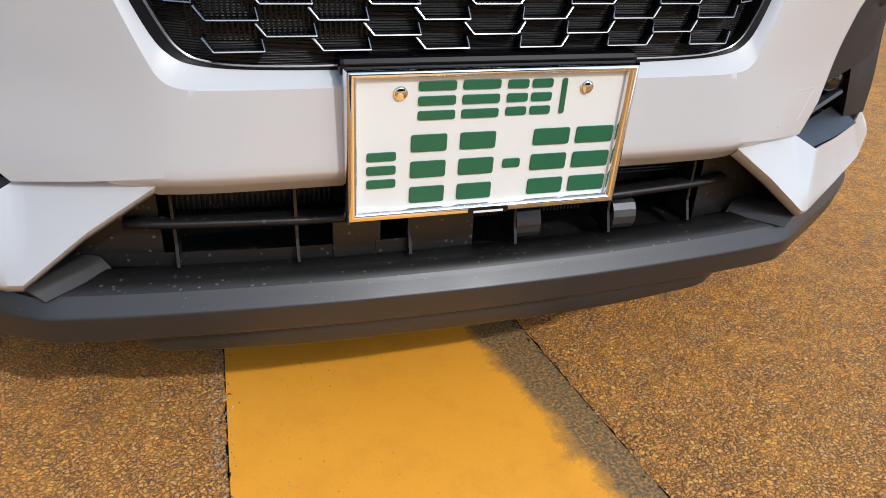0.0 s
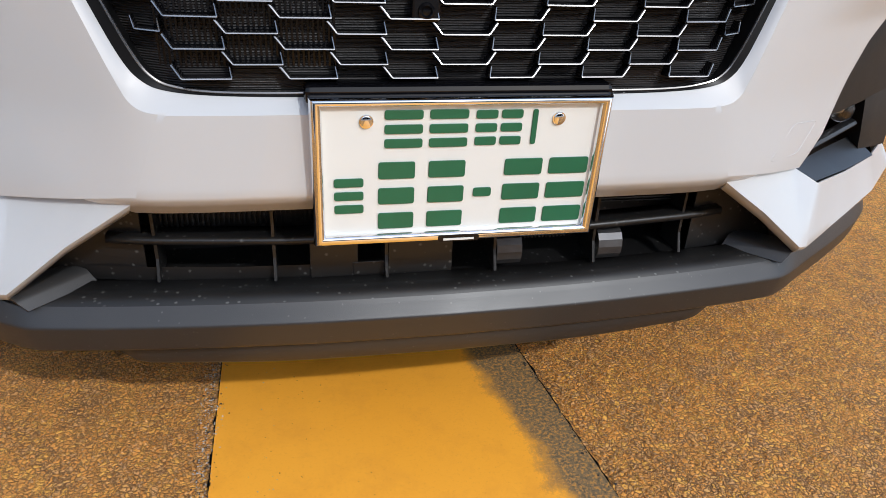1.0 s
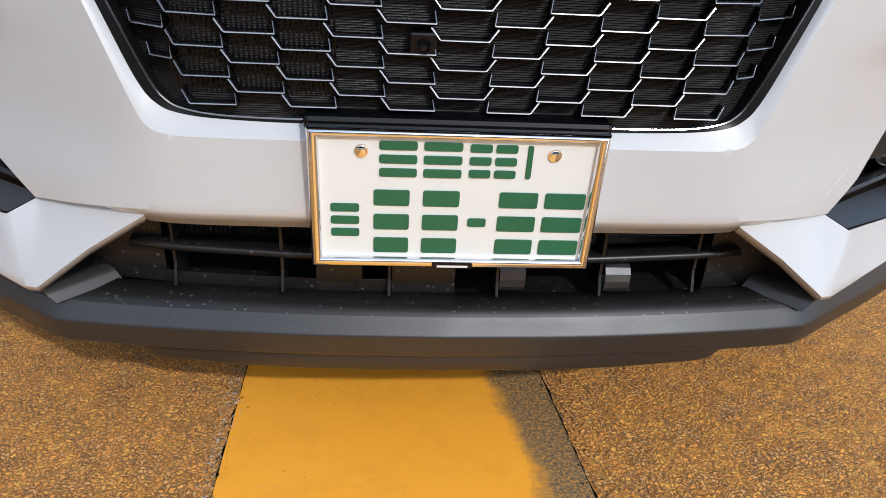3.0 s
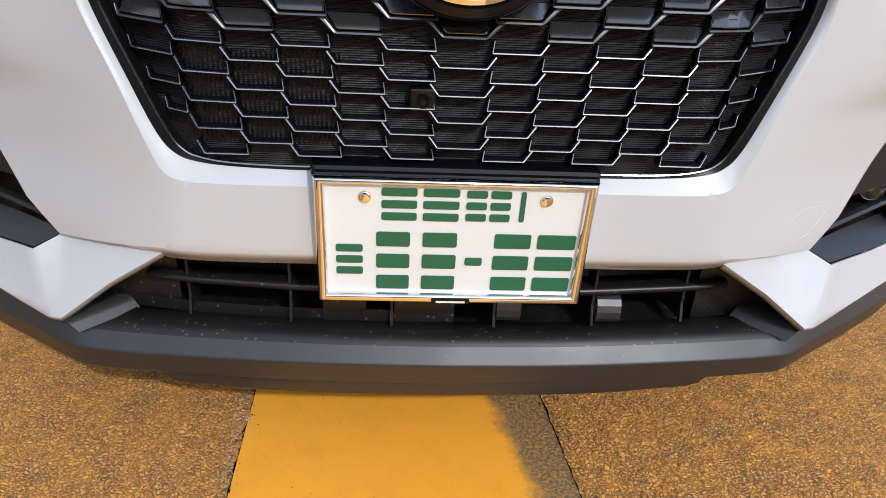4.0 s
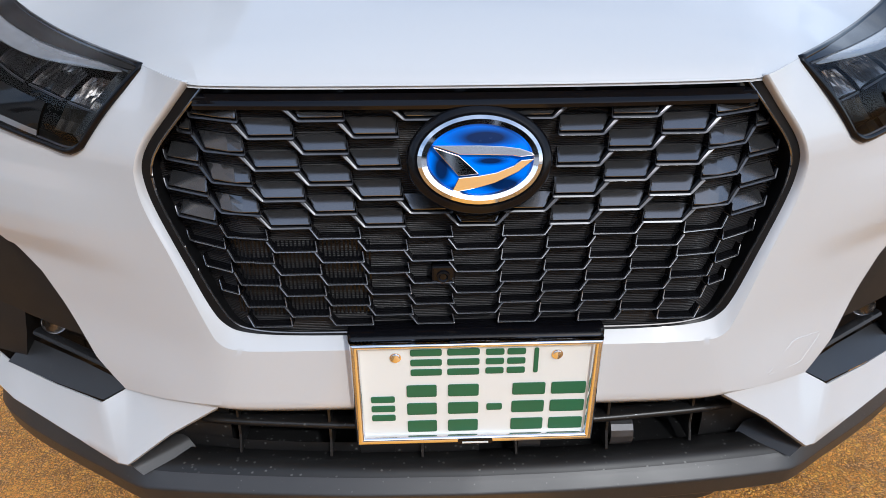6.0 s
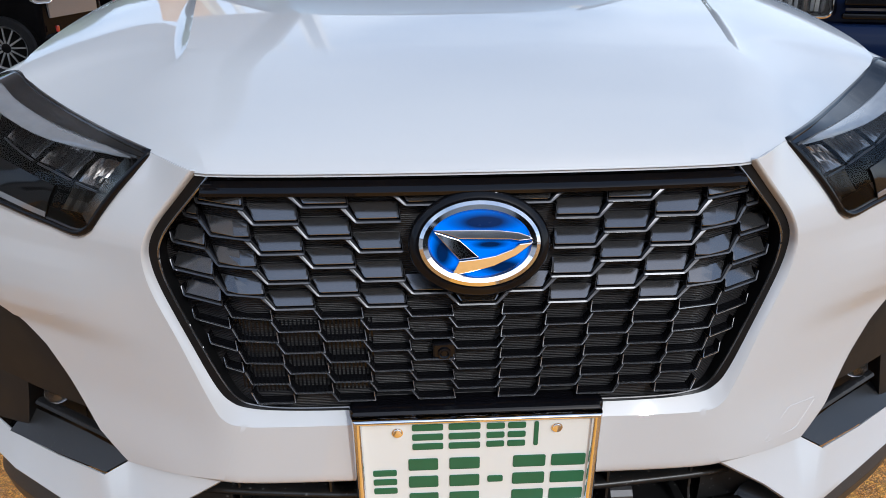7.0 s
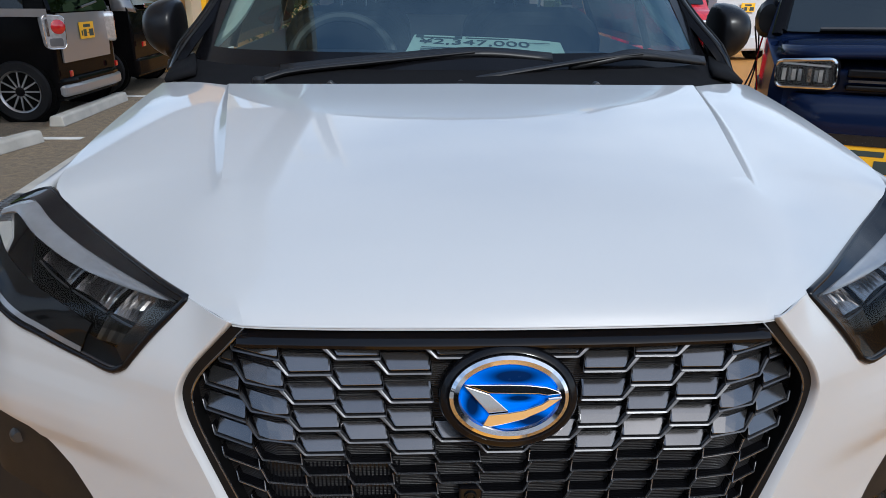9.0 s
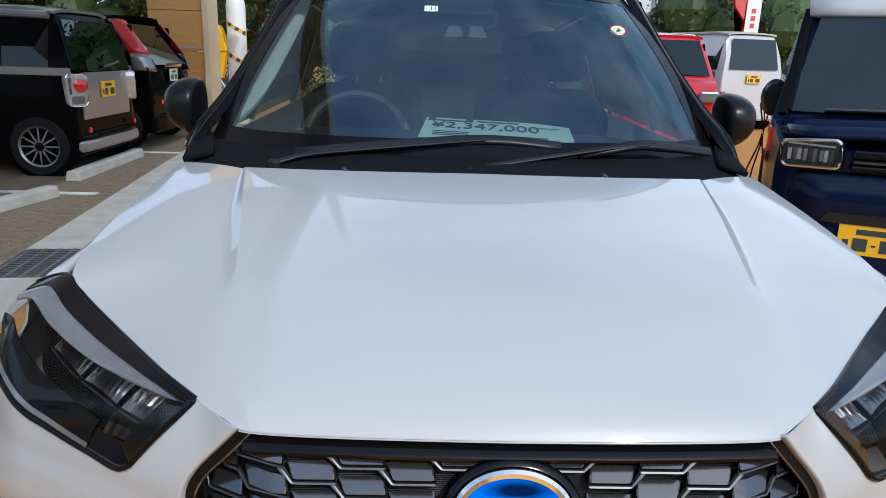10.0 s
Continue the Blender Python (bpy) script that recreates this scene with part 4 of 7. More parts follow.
# parking camera in the mesh
pc = part("parking_camera", Geo().box((-0.042, 0.024, 0.652), (0.030, 0.016, 0.026)), M_GLOSS, car, "small black camera set in the mesh", soft=False, bevel=0.003)
part("camera_lens", Geo().lathe([(0.0085, 0.0), (0.0085, 0.003), (0.006, 0.0035), (0.004, 0.001), (0, 0.0015)], 20,
     Matrix.Translation((-0.042, 0.0165, 0.650)) @ Matrix.Rotation(radians(90), 4, "X")), M_GLOSS, pc)

# ---- badge ----
TILT_B = Matrix.Translation((0, 0.006, 0.805)) @ Matrix.Rotation(radians(90 - 17), 4, "X")


def oval(a, b, n=48):
    return [(a * math.cos(t), b * math.sin(t)) for t in np.linspace(0, 2 * np.pi, n, endpoint=False)]


def oval_rings(rings, n=56):
    t = np.linspace(0, 2 * np.pi, n + 1)
    return Geo().grid([[tuple(TILT_B @ Vector((a * math.cos(q), b * math.sin(q), h))) for a, b, h in rings] for q in t])


badge = part("badge", oval_rings([(0.084, 0.063, -0.03), (0.084, 0.063, 0.0), (0.081, 0.060, 0.004), (0.075, 0.054, 0.006), (0.0725, 0.0515, 0.003)]), M_GLOSS, car,
             "oval badge, chrome ring round a blue field", auto=40)
part("badge_ring", oval_rings([(0.0725, 0.0515, 0.002), (0.0715, 0.0505, 0.006), (0.067, 0.046, 0.0088), (0.0610, 0.0405, 0.0078), (0.0580, 0.0378, 0.003)]), M_CHROME, badge)
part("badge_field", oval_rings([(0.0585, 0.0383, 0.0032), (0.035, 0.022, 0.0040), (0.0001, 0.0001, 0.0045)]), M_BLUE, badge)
sx, sy = 0.0725, 0.0515
for shape, tip, up in (([(-0.75, 0.325), (-0.33, 0.12), (0.50, 0.085), (0.63, 0.05), (0.85, 0.08), (0.80, 0.15), (0.62, 0.24), (0.345, 0.29), (0.0, 0.315)], -1, 0.2),
                       ([(-0.75, 0.325), (-0.345, -0.335), (-0.015, -0.29), (-0.33, 0.12)], 6, 0.0),
                       ([(-0.345, -0.335), (-0.465, -0.69), (-0.10, -0.59), (0.225, -0.467), (0.585, -0.22), (0.85, 0.08), (0.63, 0.05), (0.52, -0.07), (0.24, -0.225), (-0.015, -0.29)], 16, -0.35)):
    mt = TILT_B @ Matrix.Translation((0, sy * up, 0.0005)) @ Matrix.Rotation(radians(tip), 4, "X") @ Matrix.Translation((0, -sy * up, 0))
    part("badge_mark", Geo().prism([(sx * x, sy * y) for x, y in shape], 0.0095, mt, 0.003), M_CHROME, badge, soft=False, bevel=0.0008)

# ---- number plate ----
def on_plate(h):
    """Onto the plate, whose foot leans back a little."""
    return Matrix(((1, 0, 0, 0), (0, -0.058, -1, h + 0.031), (0, 1, 0, 0), (0, 0, 0, 1)))


plate = part("number_plate", Geo().prism(round_poly([(-0.159, 0.403), (0.159, 0.403), (0.159, 0.566), (-0.159, 0.566)], 0.010), 0.0015, on_plate(0.001)), M_PLATE, car, "white number plate with green marks in a chrome frame", soft=False)
BARS = [(-0.086, -0.045, 0.513, 0.555), (-0.038, 0.004, 0.513, 0.555), (0.012, 0.036, 0.514, 0.554), (0.040, 0.064, 0.514, 0.554), (0.075, 0.081, 0.514, 0.554),
        (-0.140, -0.108, 0.437, 0.479), (-0.092, -0.052, 0.416, 0.497), (-0.037, 0.004, 0.416, 0.497), (0.015, 0.036, 0.452, 0.463), (0.049, 0.093, 0.416, 0.497), (0.101, 0.1475, 0.416, 0.497)]
for x0, x1, z0, z1 in BARS:
    rows_ = 1 if z1 - z0 < 0.02 or x1 - x0 < 0.008 else 3
    tall = (z1 - z0) / (rows_ + 0.55 * (rows_ - 1))
    for k in range(rows_):
        q0 = z0 + k * tall * 1.55
        part("mark_bar", Geo().prism(round_poly([(x0, q0), (x1, q0), (x1, q0 + tall), (x0, q0 + tall)], 0.003), 0.0016, on_plate(-0.0005)), M_GREEN, plate, soft=False, bevel=0.0004)
for x in (-0.105, 0.105):
    ms = on_plate(-0.0008) @ Matrix.Translation((x, 0.543, 0))
    part("screw", Geo().lathe([(0.0075, 0), (0.0075, 0.0012), (0.0062, 0.0014), (0.006, 0.0035), (0.004, 0.0042), (0.0, 0.0044)], 20, ms), M_CHROME, plate, auto=30)
prof = [(0.0, 0.0), (0.0, 0.005), (0.0018, 0.0085), (0.0045, 0.0105), (0.0075, 0.0105), (0.0105, 0.0085), (0.0125, 0.004), (0.013, -0.014)]
rows = []
for cx, cz in ((1, 1), (-1, 1), (-1, -1), (1, -1), (1, 1)):
    edge_z = [(0.5605 + o * 0.72) if cz > 0 else (0.4110 - o * 0.95) for o, h in prof]
    rows.append([(cx * (0.1505 + o), 0.031 - 0.058 * z - h, z) for (o, h), z in zip(prof, edge_z)])
fr = Geo()
for k in range(4):
    fr.grid([[tuple(arr(p) * (1 - t) + arr(q) * t) for p, q in zip(rows[k], rows[k + 1])] for t in (0, 1)])
part("plate_frame", fr, M_CHROME, plate, "polished chrome plate frame", auto=50)
part("frame_badge", Geo().prism(round_poly([(-0.024, 0.4000), (0.024, 0.4000), (0.024, 0.4080), (-0.024, 0.4080)], 0.003), 0.0112, on_plate(0.0)), M_GLOSS, plate, "small black tag on the frame", soft=False)
part("tag_bar", Geo().prism([(-0.018, 0.4017), (0.018, 0.4017), (0.018, 0.4043), (-0.018, 0.4043)], 0.0118, on_plate(0.0)), M_PLATE, plate, soft=False)
part("plate_holder", Geo().box((0, 0.020, 0.569), (0.334, 0.034, 0.020)).box((0, 0.018, 0.50), (0.30, 0.014, 0.15)), M_PIANO, plate, "gloss black holder behind the plate", soft=False, bevel=0.006)

# ---- headlights ----
HB = smooth([(0.487, 0.0935, 0.803), (0.508, 0.100, 0.794), (0.551, 0.125, 0.7995), (0.59, 0.145, 0.807), (0.63, 0.166, 0.816), (0.665, 0.184, 0.824), (0.70, 0.210, 0.837), (0.745, 0.263, 0.856), (0.772, 0.330, 0.880)], 40)
HT = smooth([(0.395, 0.0905, 0.8985), (0.452, 0.146, 0.9035), (0.517, 0.220, 0.9065), (0.587, 0.298, 0.9135), (0.657, 0.368, 0.9305), (0.697, 0.412, 0.9465), (0.728, 0.438, 0.945), (0.765, 0.430, 0.933)], 40)
vs = np.linspace(0, 1, 25)


def lens_at(push=0.0):
    rows = []
    for s, b, t in zip(np.linspace(0, 1, 40), HB, HT):
        out = arr((0.35, -0.75, 0.35))
        rows.append([b * (1 - v) + t * v + out * (0.026 * math.sin(math.pi * v) * min(1, 4 * s * (1.15 - s) + 0.25) + push) for v in vs])
    return arr(rows)


def band(p, lo, hi, i0=0, i1=40):
    """The stretch of the lens between two heights, which may change from the inner to the outer end."""
    rows = []
    for i in range(i0, i1):
        s = i / 39
        a, b = lo(s), hi(s)
        q = np.linspace(a, b, 9) * (len(vs) - 1)
        rows.append([[np.interp(k, range(len(vs)), p[i][:, c]) for c in range(3)] for k in q])
    return rows


for side in (1, -1):
    fl = (lambda q: q) if side > 0 else (lambda q: q.flipped())
    P0 = lens_at(0.0)
    line_hi = lambda s: 0.94 - 0.24 * s + 0.13 * s * s
    line_lo = lambda s: line_hi(s) - 0.03 - 0.08 * min(1, 2.5 * s) - 0.09 * s
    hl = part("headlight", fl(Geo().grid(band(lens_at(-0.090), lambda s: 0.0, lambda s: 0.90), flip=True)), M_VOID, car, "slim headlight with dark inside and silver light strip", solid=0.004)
    part("garnish", fl(Geo().grid(band(lens_at(-0.001), line_hi, lambda s: 0.985), flip=True)), M_PIANO, hl, "gloss black upper panel", solid=0.003)
    strip = arr(band(lens_at(-0.005), line_lo, line_hi, 2)) + arr((0.35, -0.75, 0.35)) * (np.minimum(1, np.linspace(0, 5, 38))[:, None] * 0.0042 * np.sin(np.pi * np.linspace(0.0, 1, 9)))[..., None]
    part("light_strip", fl(Geo().grid(strip, flip=True)), M_GUIDE, hl, "silver light guide strip", solid=0.003)
    part("lens", fl(Geo().grid(band(P0, lambda s: 0.02 if s < 0.21 else 0.385, lambda s: line_hi(s) + 0.01), flip=True)), M_LENS, hl)
    seal = np.vstack([P0[::-1, 0], P0[0, :], P0[:, -1]]) + arr((0, 0.001, 0))
    part("seal", fl(Geo().tube(seal, 0.0050, 6)), M_GLOSS, hl, auto=0)
    # grey metal bead stands in for the highlight along the garnish's top
    part("garnish_edge", fl(Geo().tube(P0[1:32, 22] + arr((0, -0.0005, 0)), 0.0014, 5)), M_EDGE, hl, auto=0)
    part("lower_rim", fl(Geo().grid(band(lens_at(0.0012), lambda s: 0.05, lambda s: 0.105, 8, 34), flip=True)), M_CLEARLENS, hl, solid=0.002)
    part("rim_line", fl(Geo().tube(P0[:, 1], 0.0016, 5)), M_EDGE, hl, auto=0)
    part("inner_wall", fl(Geo().loft(P0[0], P0[0] + arr((0.03, 0.05, 0)), 3)), M_GLOSS, hl)
    part("lower_mask", fl(Geo().grid(band(lens_at(-0.001), lambda s: 0.02, lambda s: 0.388, 8), flip=True)), M_LAMPBLACK, hl, "smoked black lower half of the lens", solid=0.003)
    # lamp units: fluted bright bowls under the strip, over a dark shelf
    Pd = lens_at(-0.048)
    at_l = lambda k, v: arr([[np.interp(v * 24, range(25), Pd[j][:, c]) for c in range(3)] for j in (int(k * 39), min(39, int(k * 39) + 1))]).T @ arr([1 - k * 39 % 1, k * 39 % 1])
    for s0, s1 in ((0.06, 0.25), (0.28, 0.47), (0.50, 0.70)):
        rows = []
        for a in range(15):
            k = s0 + (s1 - s0) * a / 14
            bowl = 0.022 * math.sin(math.pi * a / 14) + 0.0045 * (a % 2)
            rows.append([at_l(k, v) + arr((0, bowl * w, 0)) for v, w in ((0.44, 0.2), (0.52, 0.8), (0.62, 1.0), (0.72, 0.7))])
        part("reflector", fl(Geo().grid(rows, flip=True)), M_REFL, hl, "fluted bright reflector", soft=False)
        e_ = arr([at_l(s0 + (s1 - s0) * t, 0.435) + arr((0, -0.006, 0)) for t in np.linspace(0, 1, 8)])
        part("reflector_lip", fl(Geo().tube(e_, 0.0016, 5)), M_EDGE, hl)
    # bowl at the inner end, folded into narrow facets; its brown stands in for reflected ochre
    rows = []
    for a in range(13):
        k = 0.03 + 0.24 * a / 12
        rows.append([at_l(k, v) + arr((0, 0.010 * math.sin(math.pi * a / 12) + 0.0012 * (a % 2) + 0.012 * w, 0)) for v, w in ((0.10, 0.0), (0.20, 0.8), (0.32, 1.0), (0.42, 0.4))])
    part("inner_bowl", fl(Geo().grid(rows, flip=True)), M_BOWL, hl, "faceted bowl, toned brown for a reflection", soft=False)
# ---- sides, roof, glass ----
AX_F, AX_R, R_T = 0.735, 3.26, 0.333
ys = np.r_[np.linspace(0.40, 1.20, 30), np.linspace(1.25, 2.80, 20), np.linspace(2.84, 3.72, 30)]


def arch(y):
    z = 0.33
    for ax in (AX_F, AX_R):
        d = abs(y - ax)
        if d < 0.40:
            z = max(z, 0.33 + math.sqrt(0.40**2 - d * d))
    return z


for side in (1, -1):
    fl = (lambda q: q) if side > 0 else (lambda q: q.flipped())
    rows = []
    for y in ys:
        top = np.interp(y, [0.40, 0.52, 1.03, 1.4, 3.7], [0.915, 0.945, 1.025, 1.045, 1.10])
        tx = np.interp(y, [0.40, 0.52, 1.03, 1.4, 3.0, 3.72], [0.768, 0.757, 0.735, 0.76, 0.79, 0.74])
        z0 = min(arch(y), top - 0.05)
        col = []
        for t in np.linspace(0, 1, 10):
            z = z0 + (top - z0) * t
            x = np.interp(z, [0.33, 0.55, 0.75, 0.85, 0.95, 1.1], [0.835, 0.846, 0.842, 0.822, 0.785, 0.76]) - 0.05 * float(ease(y, 3.3, 3.75))
            col.append((min(x, x * (1 - ease(t, 0.6, 1)) + tx * ease(t, 0.6, 1)), y, z))
        rows.append(col)
    part("body_side", fl(Geo().grid(rows)), M_WHITE, car, "white painted flank", solid=0.004)
    for ax in (AX_F, AX_R):
        t = np.linspace(-0.12, math.pi + 0.12, 30)
        ring = lambda r_, x: np.stack([0 * t + x, ax - r_ * np.cos(t), 0.33 + r_ * np.sin(t)], 1)
        part("arch_trim", fl(Geo().grid(np.stack([ring(0.43, 0.846), ring(0.42, 0.856), ring(0.37, 0.858), ring(0.36, 0.845), ring(0.36, 0.62)], 1), flip=True)), M_BLACK, car, "matte black wheel arch trim")
    part("sill", fl(Geo().prism([(0.70, 0.24), (0.83, 0.24), (0.852, 0.28), (0.850, 0.37), (0.80, 0.38), (0.70, 0.38)], 2.90, Matrix(((1, 0, 0, 0), (0, 0, 1, 0), (0, 1, 0, 0), (0, 0, 0, 1))), 1.11)), M_BLACK, car, "matte black sill", soft=False, bevel=0.01)
    # fender shoulder beside the bonnet
    e = smooth([(0.742, 0.46, 0.940), (0.724, 0.62, 0.972), (0.722, 0.85, 1.006), (0.722, 1.032, 1.028), (0.74, 1.20, 1.040)], 24)
    o = smooth([(0.774, 0.46, 0.922), (0.748, 0.62, 0.950), (0.740, 0.85, 0.984), (0.739, 1.032, 1.008), (0.752, 1.20, 1.020)], 24)
    m_ = (e + o) / 2 + arr((0.006, 0, 0.007))
    part("fender_shoulder", fl(Geo().grid(np.stack([e - arr((0, 0, 0.02)), e, e * 0.4 + m_ * 0.6, m_, o], 1), flip=True)), M_WHITE, car, "white front wing shoulder", solid=0.003, auto=0)
    # windscreen pillar
    a = smooth([(0.785, 1.30, 1.035), (0.745, 1.28, 1.110), (0.700, 1.375, 1.186), (0.650, 1.545, 1.312), (0.595, 1.80, 1.500), (0.580, 1.90, 1.560)], 20)
    b = smooth([(0.725, 1.215, 1.065), (0.690, 1.235, 1.115), (0.648, 1.335, 1.190), (0.600, 1.490, 1.312), (0.548, 1.715, 1.490), (0.535, 1.80, 1.548)], 20)
    a, b = a + arr((0.012, 0, 0)), b + arr((0.004, -0.004, 0.002))
    mid = (a + b) / 2 + arr((0.006, -0.016, 0.012))
    part("pillar", fl(Geo().grid(np.stack([b, mid * 0.5 + b * 0.5 + arr((0, -0.004, 0.004)), mid, mid * 0.5 + a * 0.5, a, a + arr((0.0, 0.08, 0))], 1), flip=True)), M_BLACKCAR, car, "black windscreen pillar", solid=0.004, auto=50)
    for k, rr in ((0.32, 0.0035), (0.70, 0.003)):
        part("pillar_moulding", fl(Geo().tube(b + (a - b) * k + arr((0.002, -0.014, 0.012)), rr, 6)), M_RUBBER, car)
    # trim inside the pillar
    ti = smooth([(0.672, 1.34, 1.075), (0.652, 1.34, 1.12), (0.600, 1.42, 1.195), (0.548, 1.58, 1.33), (0.505, 1.78, 1.48)], 16)
    part("pillar_lining", fl(Geo().tube(ti + arr((0.030, 0.03, 0)), np.interp(np.linspace(0, 1, 16), [0, 0.06, 0.2, 1], [0.022, 0.030, 0.036, 0.030]), 10, flat=0.6)), M_TRIM, car, "pale grey-green lining of the pillar")
    # side glass, doors, rear pillar
    wa, wb = [(0.790, 1.40, 1.05), (0.800, 2.0, 1.06), (0.800, 2.6, 1.075), (0.780, 3.3, 1.10)], [(0.690, 1.60, 1.30), (0.640, 2.0, 1.51), (0.635, 2.6, 1.52), (0.64, 3.15, 1.48)]
    part("side_glass", fl(Geo().loft(knots(wa, 4), knots(wb, 4), 5)), M_DARKGLASS, car, "dark side window")
    ra = smooth([(0.595, 1.80, 1.500), (0.64, 2.2, 1.53), (0.64, 2.8, 1.53), (0.63, 3.4, 1.49)], 16)
    part("roof_rail", fl(Geo().tube(ra, 0.022, 8)), M_BLACKCAR, car)
    for y0, x0, y1 in ((2.10, 0.802, 2.12), (2.95, 0.795, 2.98)):
        part("door_pillar", fl(Geo().tube([(x0, y0, 1.06), (0.645, y1, 1.53)], 0.03, 8, flat=0.5)), M_BLACKCAR, car)
    part("door_handle", fl(Geo().box((0.846, 2.02, 0.93), (0.03, 0.18, 0.03))), M_WHITE, car, soft=False, bevel=0.008)
    part("tail_lamp", fl(Geo().box((0.70, 3.80, 1.0), (0.20, 0.18, 0.14))), M_REDLENS, car, "red tail lamp", soft=False, bevel=0.03)
    # wheels
    for ax in (AX_F, AX_R):
        mw = Matrix.Translation((0.755, ax, R_T)) @ Matrix.Rotation(radians(90), 4, "Y")
        wh = part("wheel", fl(Geo().lathe([(0.215, -0.09), (0.215, 0.07), (0.22, 0.088), (0.228, 0.09), (0.31, 0.095), (0.33, 0.075), (0.333, 0.0), (0.33, -0.08), (0.30, -0.10), (0.215, -0.10)], 40, mw)), M_RUBBER, car, "black road wheel with alloy rim", auto=40)
        g = Geo().lathe([(0.0, 0.05), (0.05, 0.05), (0.055, 0.03), (0.19, 0.03), (0.205, 0.07), (0.222, 0.085), (0.222, 0.0)], 40, mw)
        part("rim", fl(g), M_SILVER, wh, auto=40)
        for k in range(5):
            mk = mw @ Matrix.Rotation(2 * math.pi * k / 5, 4, "Z")
            part("spoke", fl(Geo().prism([(0.04, -0.025), (0.205, -0.04), (0.205, 0.04), (0.04, 0.025)], 0.07, mk, 0.03)), M_SILVER, wh, soft=False, bevel=0.008)
    # door mirror: shell, foot, glass
    t, q = np.linspace(0, 2 * np.pi, 29), np.linspace(0, np.pi, 15)
    rows = []
    for b_ in q:
        row = []
        for a_ in t:
            cx, cz, cy = math.cos(a_) * math.sin(b_), math.sin(a_) * math.sin(b_), -math.cos(b_)
            x = 0.828 + (0.080 if cx > 0 else 0.042) * math.copysign(abs(cx) ** (0.75 if cx > 0 else 0.45), cx) + 0.030 * (cz < 0) * cz * (cx > 0)
            z = 1.148 + (0.088 - 0.012 * (cx > 0) * cx) * math.copysign(abs(cz) ** 0.7, cz)
            row.append((x, 1.50 + (0.11 if cy < 0 else 0.03) * cy, z))
        rows.append(row)
    mir = part("door_mirror", fl(Geo().grid(rows, flip=True)), M_MIRROR, car, "glossy black door mirror shell", auto=60)
    part("mirror_foot", fl(Geo().box((0.800, 1.50, 1.052), (0.10, 0.07, 0.030))), M_BLACK, mir, soft=False, bevel=0.012)
    part("mirror_glass", fl(Geo().prism(round_poly([(0.795, 1.085), (0.892, 1.085), (0.892, 1.212), (0.795, 1.215)], 0.03), 0.002, Matrix(((1, 0, 0, 0), (0, 0, -1, 1.534), (0, 1, 0, 0), (0, 0, 0, 1))))), M_CHROME, mir, soft=False)

roof = []
for y in np.linspace(1.70, 3.45, 14):
    hw = np.interp(y, [1.70, 1.9, 3.45], [0.55, 0.60, 0.62])
    zt = np.interp(y, [1.70, 1.95, 2.4, 3.0, 3.45], [1.535, 1.585, 1.615, 1.605, 1.565])
    roof.append([(x * hw, y - 0.10 * (1 - x * x) * float(ease(-y, -1.95, -1.70)), zt - 0.055 * abs(x) ** 3) for x in np.linspace(-1, 1, 15)])
part("roof", Geo().grid(roof, flip=True), M_BLACKCAR, car, "gloss black roof", solid=0.03)
part("tailgate", Geo().loft([(-0.72, 3.92, 0.45), (-0.73, 3.94, 0.95), (-0.70, 3.86, 1.08), (-0.60, 3.45, 1.55)], [(0.72, 3.92, 0.45), (0.73, 3.94, 0.95), (0.70, 3.86, 1.08), (0.60, 3.45, 1.55)], 8, flip=True), M_WHITE, car, "white tailgate", solid=0.02)
part("rear_glass", Geo().loft([(-0.60, 3.80, 1.13), (-0.54, 3.53, 1.47)], [(0.60, 3.80, 1.13), (0.54, 3.53, 1.47)], 4, flip=True), M_DARKGLASS, car)
part("rear_bumper", Geo().box((0, 3.90, 0.42), (1.66, 0.16, 0.30)), M_BLACK, car, soft=False, bevel=0.05)
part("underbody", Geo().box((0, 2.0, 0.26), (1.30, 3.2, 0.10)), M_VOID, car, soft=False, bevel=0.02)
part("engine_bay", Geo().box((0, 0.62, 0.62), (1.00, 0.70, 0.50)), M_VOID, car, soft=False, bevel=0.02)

# windscreen, cowl, wipers
WB = smooth([(-0.700, 1.235, 1.085), (-0.55, 1.115, 1.080), (-0.3, 1.030, 1.080), (0, 1.000, 1.081), (0.3, 1.030, 1.080), (0.55, 1.115, 1.080), (0.700, 1.235, 1.085)], 33)
WT = smooth([(-0.540, 1.765, 1.520), (-0.42, 1.70, 1.532), (-0.2, 1.65, 1.545), (0, 1.64, 1.550), (0.2, 1.65, 1.545), (0.42, 1.70, 1.532), (0.540, 1.765, 1.520)], 33)
tt = np.linspace(0, 1, 14)
wsc = WB[:, None] * (1 - tt)[None, :, None] + WT[:, None] * tt[None, :, None] + arr((0, -0.020, 0.020)) * np.sin(np.pi * tt)[None, :, None]
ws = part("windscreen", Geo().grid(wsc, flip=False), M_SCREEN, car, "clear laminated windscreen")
ws.visible_shadow = False
inn = wsc + arr((0, -0.0012, 0.0010))
frit = Geo().grid(np.concatenate([inn[:, :1], inn[:, :1] * 0.05 + inn[:, 1:2] * 0.95], 1)).grid(inn[:, 12:])
side_w = 1.1 + ease(1 - tt, 0.55, 1.0) * 0.35
for edge_, step in ((0, 1), (32, -1)):
    rows_f = []
    for k in range(4):
        rows_f.append([inn[edge_ + step * int(q)][j] * (1 - q % 1) + inn[edge_ + step * (int(q) + 1)][j] * (q % 1) for j, q in enumerate(side_w * k / 3)])
    frit.grid(rows_f)
part("black_border", frit, M_GLOSS, car, "black printed border of the windscreen")
